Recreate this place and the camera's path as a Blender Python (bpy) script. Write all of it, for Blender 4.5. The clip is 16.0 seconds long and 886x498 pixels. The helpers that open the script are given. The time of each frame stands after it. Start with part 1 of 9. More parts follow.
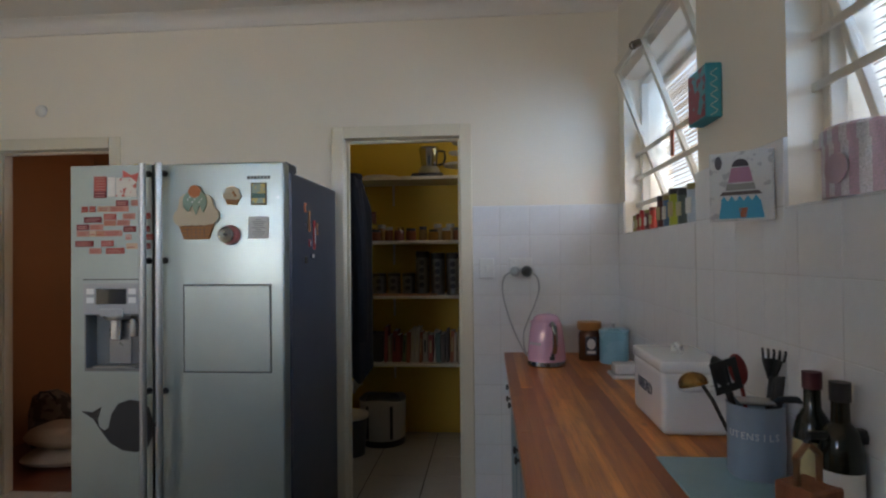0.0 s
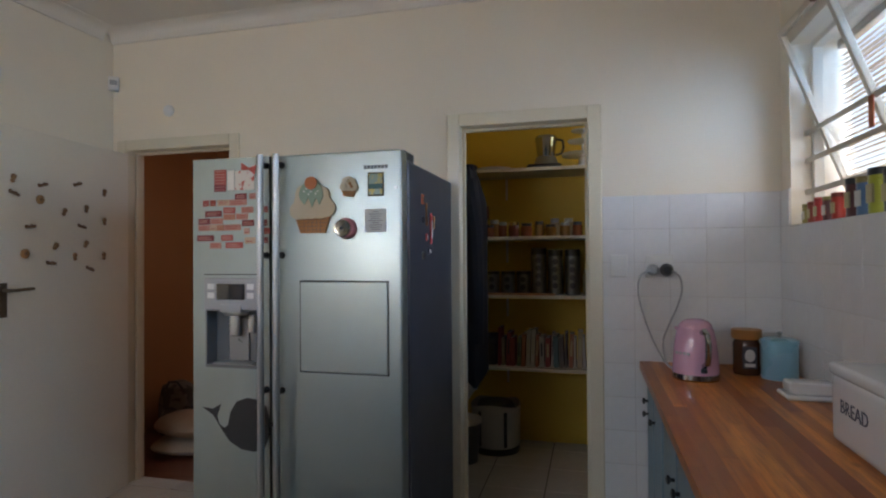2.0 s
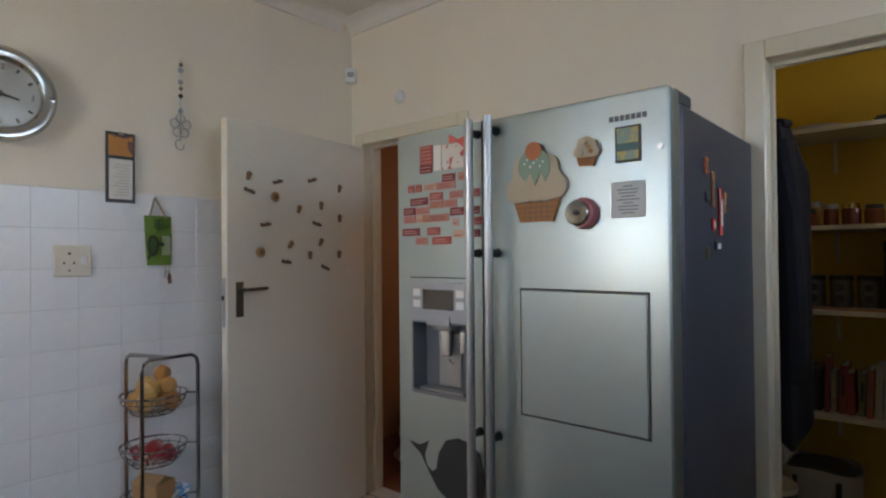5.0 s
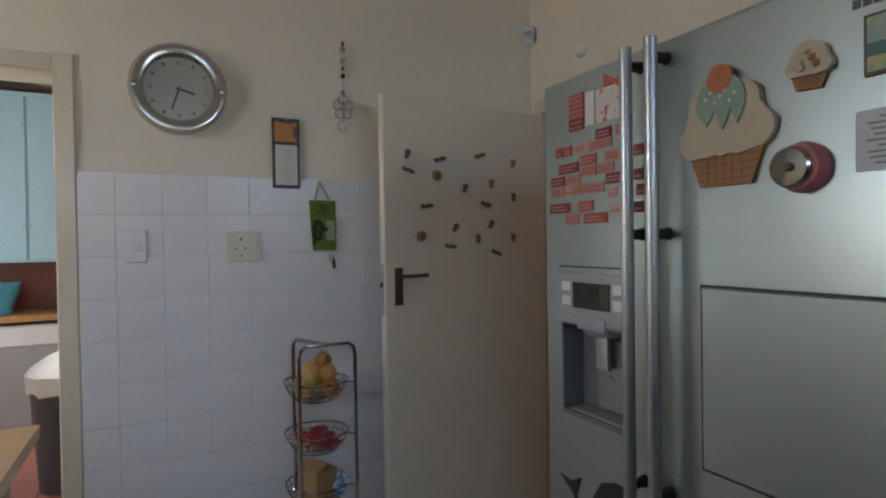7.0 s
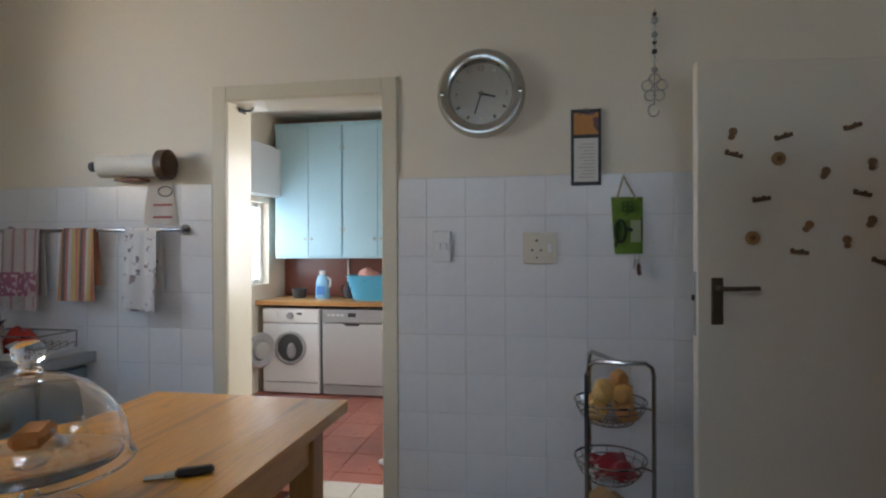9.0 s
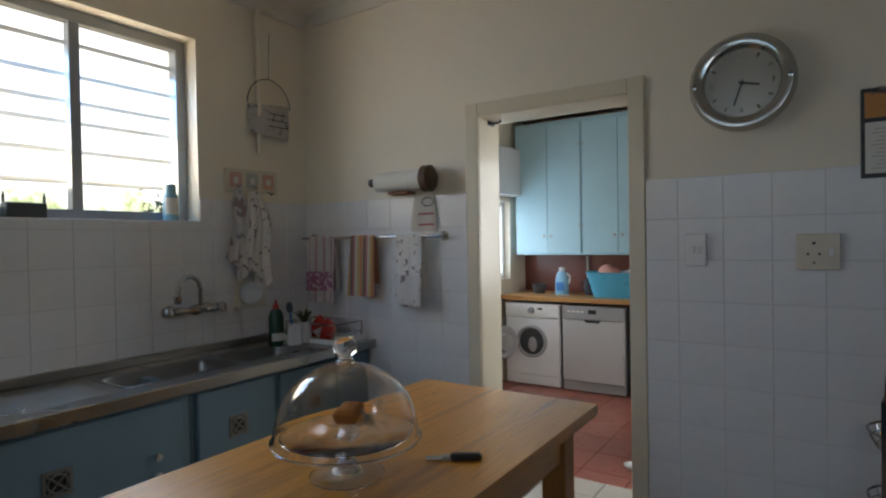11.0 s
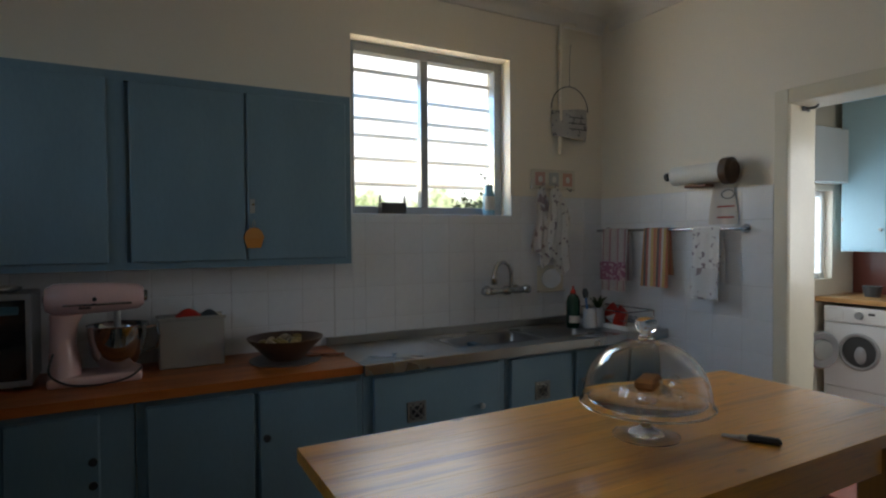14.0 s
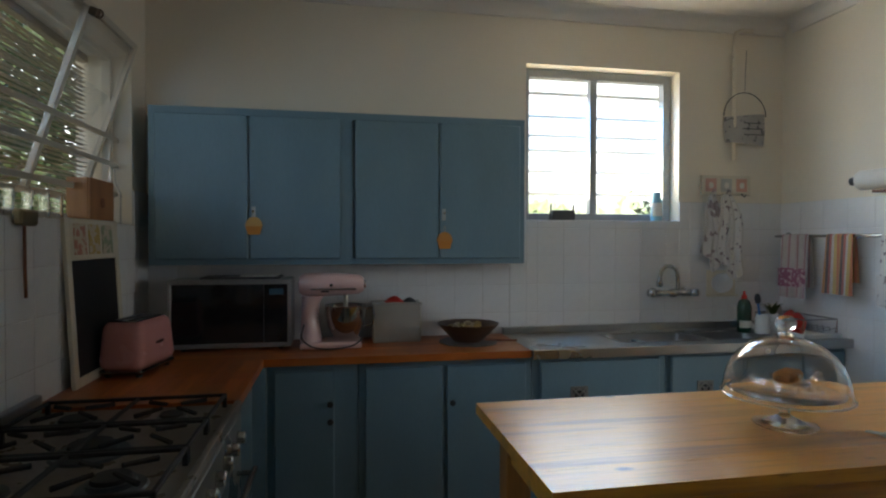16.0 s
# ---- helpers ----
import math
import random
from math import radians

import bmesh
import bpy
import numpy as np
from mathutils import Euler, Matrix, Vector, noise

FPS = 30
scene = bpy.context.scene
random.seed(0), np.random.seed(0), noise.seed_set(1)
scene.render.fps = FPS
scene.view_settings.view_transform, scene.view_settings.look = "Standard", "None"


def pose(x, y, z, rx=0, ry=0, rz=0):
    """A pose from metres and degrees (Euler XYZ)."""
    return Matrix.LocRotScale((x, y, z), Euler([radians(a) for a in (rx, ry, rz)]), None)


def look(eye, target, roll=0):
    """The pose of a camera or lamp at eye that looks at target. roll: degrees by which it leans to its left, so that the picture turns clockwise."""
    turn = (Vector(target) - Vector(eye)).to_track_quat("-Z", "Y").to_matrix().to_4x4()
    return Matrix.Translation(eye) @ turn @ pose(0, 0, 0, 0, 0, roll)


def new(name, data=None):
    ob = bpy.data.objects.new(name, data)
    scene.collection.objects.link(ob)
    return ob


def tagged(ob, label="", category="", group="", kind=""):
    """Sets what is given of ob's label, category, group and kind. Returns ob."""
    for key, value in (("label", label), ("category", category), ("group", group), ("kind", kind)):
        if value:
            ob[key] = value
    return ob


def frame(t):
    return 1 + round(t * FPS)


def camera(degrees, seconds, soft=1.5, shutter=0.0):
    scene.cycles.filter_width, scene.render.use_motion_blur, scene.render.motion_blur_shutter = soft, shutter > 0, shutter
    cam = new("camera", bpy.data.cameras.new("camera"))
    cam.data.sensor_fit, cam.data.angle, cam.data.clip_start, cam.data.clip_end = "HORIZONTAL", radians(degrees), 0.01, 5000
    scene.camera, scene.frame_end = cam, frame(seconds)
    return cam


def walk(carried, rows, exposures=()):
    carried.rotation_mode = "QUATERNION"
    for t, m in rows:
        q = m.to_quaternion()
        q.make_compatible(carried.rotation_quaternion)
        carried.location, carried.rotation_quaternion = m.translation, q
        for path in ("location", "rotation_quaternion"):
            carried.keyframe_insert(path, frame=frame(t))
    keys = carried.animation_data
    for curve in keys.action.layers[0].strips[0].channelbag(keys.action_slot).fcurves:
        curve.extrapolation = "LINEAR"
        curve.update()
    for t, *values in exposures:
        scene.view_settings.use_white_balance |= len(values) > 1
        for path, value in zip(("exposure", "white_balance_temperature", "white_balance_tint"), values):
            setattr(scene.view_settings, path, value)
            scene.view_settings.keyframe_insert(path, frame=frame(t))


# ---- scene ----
cam = camera(75.7, 16.0, soft=2.2)
PATH = [
    (0, (0.262, 3.866, 1.39), (0.101, 5.859, 1.416), -0.6),
    (0.5, (0.266, 3.87, 1.406), (0.042, 5.857, 1.424), -0.5),
    (1, (0.236, 3.89, 1.404), (-0.064, 5.867, 1.42), -0.5),
    (1.5, (0.182, 3.965, 1.39), (-0.221, 5.924, 1.41), -0.4),
    (2, (0.118, 4.086, 1.377), (-0.384, 6.021, 1.402), -0.4),
    (2.5, (0.064, 4.178, 1.388), (-0.534, 6.086, 1.414), -0.3),
    (3, (0.012, 4.291, 1.393), (-0.678, 6.168, 1.418), -0.3),
    (3.5, (-0.019, 4.42, 1.391), (-0.845, 6.241, 1.421), -0.3),
    (4, (-0.045, 4.517, 1.379), (-1.053, 6.243, 1.411), -0.3),
    (4.2, (-0.042, 4.558, 1.373), (-1.126, 6.239, 1.407), -0.3),
    (6.3, (-0.22, 5.096, 1.386), (-1.835, 6.275, 1.378), -0.9),
    (6.5, (-0.211, 5.134, 1.383), (-1.881, 6.233, 1.372), -0.9),
    (7, (-0.234, 5.202, 1.375), (-2.024, 6.092, 1.351), -0.9),
    (7.5, (-0.313, 5.287, 1.366), (-2.196, 5.96, 1.347), -0.7),
    (8, (-0.36, 5.335, 1.376), (-2.318, 5.741, 1.362), -0.4),
    (8.5, (-0.4, 5.407, 1.373), (-2.399, 5.447, 1.363), -0.3),
    (9, (-0.418, 5.543, 1.376), (-2.386, 5.185, 1.369), -0.2),
    (9.5, (-0.382, 5.537, 1.407), (-2.296, 4.959, 1.376), -0.2),
    (9.7, (-0.356, 5.533, 1.41), (-2.247, 4.882, 1.385), -0.5),
    (12, (-0.318, 5.524, 1.446), (-1.774, 4.154, 1.392), -0.3),
    (12.5, (-0.283, 5.535, 1.448), (-1.638, 4.064, 1.394), -0.1),
    (13, (-0.243, 5.577, 1.435), (-1.473, 4.001, 1.385), -0.5),
    (13.5, (-0.166, 5.63, 1.417), (-1.272, 3.964, 1.373), -0.3),
    (14, (-0.092, 5.69, 1.428), (-1.047, 3.933, 1.384), -0.4),
    (14.5, (-0.038, 5.744, 1.448), (-0.826, 3.907, 1.402), -0.2),
    (15, (-0.018, 5.825, 1.443), (-0.625, 3.92, 1.409), -0.4),
    (15.5, (0.0, 5.968, 1.432), (-0.46, 4.022, 1.396), 0.1),
    (16, (0.005, 6.095, 1.428), (-0.359, 4.129, 1.398), 0.1),
]
EXPOSURES = [(0.0, 1.5, 6600, 14), (2.5, 1.6, 6650, 16), (4.0, 1.78, 6700, 16), (7.0, 1.2, 6750, 14), (8.5, 1.0, 6750, 14), (9.5, 1.0, 6700, 13), (12.0, -0.12, 6650, 10),
             (13.0, -0.2, 6650, 10), (14.5, 0.4, 6500, 9), (16.0, 0.82, 6400, 7)]
walk(cam, [(t, look(eye, target, roll)) for t, eye, target, roll in PATH], EXPOSURES)

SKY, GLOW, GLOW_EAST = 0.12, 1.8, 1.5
PLAIN, BLUE, WARM = (0.96, 0.98, 1.0), (0.22, 0.54, 1.0), (1.0, 0.84, 0.58)
# blue sky light falls steeply in, warm light from the sunlit ground rises to the upper walls
WINDOW_LIGHT = [
    ("sky_light", (1.44, 6.355, 2.0), (0.24, 6.355, 1.1), 1.0, 0.7, 7.5, BLUE),
    ("ground_light", (1.44, 6.355, 1.8), (0.24, 6.355, 2.8), 1.0, 0.7, 4.5, WARM),
    ("sky_light", (1.44, 4.6, 2.0), (0.24, 4.6, 1.1), 1.0, 0.7, 6, BLUE),
    ("ground_light", (1.44, 4.6, 1.8), (0.24, 4.6, 2.8), 1.0, 0.7, 2.2, WARM),
    ("sky_light", (-1.545, 2.68, 2.1), (-1.545, 3.9, 1.2), 0.9, 0.4, 8, BLUE),
    ("ground_light", (-1.545, 2.68, 1.85), (-1.545, 3.9, 2.75), 0.9, 0.4, 10, WARM),
    ("sky_light", (-5.3, 2.50, 1.42), (-5.3, 3.5, 1.3), 1.3, 0.8, 15, (0.68, 0.84, 1.0)),
    # fill lamp in an unseen north opening, added to brighten the laundry
    ("sky_light", (-4.3, 5.45, 1.55), (-3.3, 4.3, 1.1), 1.1, 1.1, 21, (0.9, 0.95, 1.0)),
    # warm fill above an added hole in the hall ceiling, no such source seen
    ("sky_light", (-1.5, 8.2, 2.86), (-1.7, 8.1, 1.0), 0.55, 0.55, 1.0, (1.0, 0.86, 0.66)),
    # weak fill in a made-up high pantry opening, out of view
    ("sky_light", (0.78, 7.75, 2.32), (-0.2, 8.1, 1.5), 0.4, 0.4, 0.4, PLAIN),
]

# ---------------------------------------------------------------- light
world = bpy.data.worlds.new("sky")
scene.world = world
world.use_nodes = True
_n, _l = world.node_tree.nodes, world.node_tree.links
sky = _n.new("ShaderNodeTexSky")
sky.sky_type, sky.sun_disc = "NISHITA", False
sky.dust_density = 1.5
sky.sun_elevation, sky.sun_rotation = radians(52), radians(-35)
_l.new(sky.outputs[0], _n["Background"].inputs[0])
_n["Background"].inputs[1].default_value = SKY

sun = new("sun", bpy.data.lights.new("sun", "SUN"))
sun.data.energy, sun.data.angle, sun.data.color = 5.0, radians(0.5), (1.0, 0.95, 0.88)
sun.matrix_world = look((-20, 28, 45), (0, 0, 0))


def sky_lamp(name, eye, target, w, h, power, color):
    """Area lamp for sky light at a window's opening or at an added, unseen one."""
    lamp = new(name, bpy.data.lights.new(name, "AREA"))
    lamp.data.shape, lamp.data.size, lamp.data.size_y = "RECTANGLE", w, h
    lamp.data.energy, lamp.data.color = power, color
    lamp.matrix_world = look(eye, target)
    return lamp


for args in WINDOW_LIGHT:
    sky_lamp(*args)


# ---------------------------------------------------------------- materials
def nodes_of(name):
    m = bpy.data.materials.new(name)
    m.use_nodes = True
    nt = m.node_tree
    return m, nt, nt.nodes["Principled BSDF"]


def mix_rgb(nt, fac, a, b, kind="MIX"):
    x = nt.nodes.new("ShaderNodeMix")
    x.data_type, x.blend_type = "RGBA", kind
    for sock, v in ((x.inputs[0], fac), (x.inputs[6], a), (x.inputs[7], b)):
        if hasattr(v, "is_linked"):
            nt.links.new(v, sock)
        elif isinstance(v, (tuple, list)):
            sock.default_value = (*v[:3], 1)
        else:
            sock.default_value = v
    return x.outputs[2]


def noise_of(nt, scale, detail=3.0, stretch=None, rough=0.55):
    tc = nt.nodes.new("ShaderNodeTexCoord")
    src = tc.outputs["Object"]
    if stretch:
        mp = nt.nodes.new("ShaderNodeMapping")
        mp.inputs["Scale"].default_value = stretch
        nt.links.new(src, mp.inputs[0])
        src = mp.outputs[0]
    nz = nt.nodes.new("ShaderNodeTexNoise")
    nz.inputs["Scale"].default_value, nz.inputs["Detail"].default_value, nz.inputs["Roughness"].default_value = scale, detail, rough
    nt.links.new(src, nz.inputs["Vector"])
    return nz.outputs["Fac"]


def ramp(nt, fac, a, b):
    r = nt.nodes.new("ShaderNodeMapRange")
    r.inputs[1].default_value, r.inputs[2].default_value = a, b
    nt.links.new(fac, r.inputs[0])
    return r.outputs[0]


def bump(nt, bsdf, fac, strength, dist=0.002):
    b = nt.nodes.new("ShaderNodeBump")
    b.inputs["Strength"].default_value, b.inputs["Distance"].default_value = strength, dist
    nt.links.new(fac, b.inputs["Height"])
    nt.links.new(b.outputs[0], bsdf.inputs["Normal"])


def surf(name, col, rough=0.5, metal=0.0, var=0.12, big=2.5, fine=90, relief=0.15, coat=0.0, dirt=None, spread=0.1, stretch=None):
    """A plain surface with broad stains, fine grain, uneven gloss and slight relief; each piece a little different."""
    m, nt, b = nodes_of(name)
    broad, grain = noise_of(nt, big, 4, stretch), noise_of(nt, fine, 2, stretch)
    dark = dirt or tuple(c * (1 - 2.2 * var) for c in col)
    base = mix_rgb(nt, ramp(nt, broad, 0.42, 0.72), col, mix_rgb(nt, 0.5, col, dark))
    base = mix_rgb(nt, ramp(nt, grain, 0.35, 0.8), base, mix_rgb(nt, 0.35, base, dark))
    info = nt.nodes.new("ShaderNodeObjectInfo")
    base = mix_rgb(nt, ramp(nt, info.outputs["Random"], -4.0, 1.0 / max(var, 0.01)), base, dark)
    nt.links.new(base, b.inputs["Base Color"])
    mr = nt.nodes.new("ShaderNodeMapRange")
    mr.inputs[3].default_value, mr.inputs[4].default_value = max(0.02, rough - spread), min(1.0, rough + spread)
    nt.links.new(broad, mr.inputs[0])
    nt.links.new(mr.outputs[0], b.inputs["Roughness"])
    b.inputs["Metallic"].default_value = metal
    b.inputs["Coat Weight"].default_value = coat
    b.inputs["Coat Roughness"].default_value = 0.12
    if relief:
        bump(nt, b, grain, relief)
    return m


def timber(name, light, dark, rough=0.35, axis=1, coat=0.3, scale=1.0, knots=True, tone=0.35, spec=0.5, ripple=0.3, gloss=0.22, worn=False, band=(0.36, 0.66)):
    """Varnished planks: long grain along one axis, knots, each plank its own tone."""
    m, nt, b = nodes_of(name)
    s = [9.0 * scale] * 3
    s[axis] = 0.55 * scale
    wide, fine = noise_of(nt, 2.2, 5, tuple(s)), noise_of(nt, 14, 3, tuple(s))
    base = mix_rgb(nt, ramp(nt, wide, *band), light, mix_rgb(nt, 0.7, light, dark))
    base = mix_rgb(nt, ramp(nt, fine, 0.5, 0.75), base, mix_rgb(nt, 0.5, base, dark))
    info = nt.nodes.new("ShaderNodeObjectInfo")
    base = mix_rgb(nt, ramp(nt, info.outputs["Random"], 0.0, 1.0 / tone), base, dark)
    if knots:
        tc = nt.nodes.new("ShaderNodeTexCoord")
        mp = nt.nodes.new("ShaderNodeMapping")
        k = [6.5, 6.5, 6.5]
        k[axis] = 3.2
        mp.inputs["Scale"].default_value = k
        vo = nt.nodes.new("ShaderNodeTexVoronoi")
        vo.inputs["Scale"].default_value = 1.0
        nt.links.new(tc.outputs["Object"], mp.inputs[0])
        nt.links.new(mp.outputs[0], vo.inputs["Vector"])
        base = mix_rgb(nt, ramp(nt, vo.outputs["Distance"], 0.11, 0.03), base, tuple(c * 0.22 for c in dark))
    nt.links.new(base, b.inputs["Base Color"])
    b.inputs["Roughness"].default_value = rough
    b.inputs["Coat Weight"].default_value, b.inputs["Coat Roughness"].default_value = coat, gloss
    if worn:
        bp = nt.nodes.new("ShaderNodeBump")
        bp.inputs["Strength"].default_value, bp.inputs["Distance"].default_value = 0.85, 0.003
        wear = [34.0] * 3
        wear[axis] = 5.0
        nt.links.new(noise_of(nt, 1.0, 5, tuple(wear), 0.65), bp.inputs["Height"])
        nt.links.new(bp.outputs[0], b.inputs["Coat Normal"])
    b.inputs["Specular IOR Level"].default_value = spec
    bump(nt, b, wide, ripple, 0.003)
    return m


def glass(name, col=(1, 1, 1), rough=0.0, ior=1.45):
    m, nt, b = nodes_of(name)
    b.inputs["Base Color"].default_value = (*col, 1)
    b.inputs["Transmission Weight"].default_value = 1
    b.inputs["Roughness"].default_value, b.inputs["IOR"].default_value = rough, ior
    return m


def pane_glass(name, dust=0.04, edge=0.5):
    """A thin window pane: clear, with the gloss of glass and a little dust."""
    m, nt, b = nodes_of(name)
    tr, gl = nt.nodes.new("ShaderNodeBsdfTransparent"), nt.nodes.new("ShaderNodeBsdfGlossy")
    df = nt.nodes.new("ShaderNodeBsdfDiffuse")
    gl.inputs["Roughness"].default_value = 0.02
    lw_, mx, md = nt.nodes.new("ShaderNodeLayerWeight"), nt.nodes.new("ShaderNodeMixShader"), nt.nodes.new("ShaderNodeMixShader")
    fr = nt.nodes.new("ShaderNodeMapRange")
    lw_.inputs[0].default_value = 0.35
    fr.inputs[1].default_value, fr.inputs[3].default_value, fr.inputs[4].default_value = 0.3, 0.03, edge
    nt.links.new(lw_.outputs["Facing"], fr.inputs[0])
    md.inputs[0].default_value = dust
    nt.links.new(tr.outputs[0], md.inputs[1])
    nt.links.new(df.outputs[0], md.inputs[2])
    nt.links.new(fr.outputs[0], mx.inputs[0])
    nt.links.new(md.outputs[0], mx.inputs[1])
    nt.links.new(gl.outputs[0], mx.inputs[2])
    nt.links.new(mx.outputs[0], nt.nodes["Material Output"].inputs[0])
    return m


def brushed(name, col, rough, axis=2, aniso=0.0, var=0.06):
    m, nt, b = nodes_of(name)
    s = [220.0] * 3
    s[axis] = 3.0
    lines, smear = noise_of(nt, 1.0, 3, tuple(s)), noise_of(nt, 2.4, 3)
    nt.links.new(mix_rgb(nt, ramp(nt, smear, 0.4, 0.75), col, tuple(c * (1 - 2 * var) for c in col)), b.inputs["Base Color"])
    b.inputs["Metallic"].default_value = 1.0
    mr = nt.nodes.new("ShaderNodeMapRange")
    mr.inputs[3].default_value, mr.inputs[4].default_value = rough - 0.05, rough + 0.09
    nt.links.new(smear, mr.inputs[0])
    nt.links.new(mr.outputs[0], b.inputs["Roughness"])
    bump(nt, b, lines, 0.02, 0.0004)
    return m


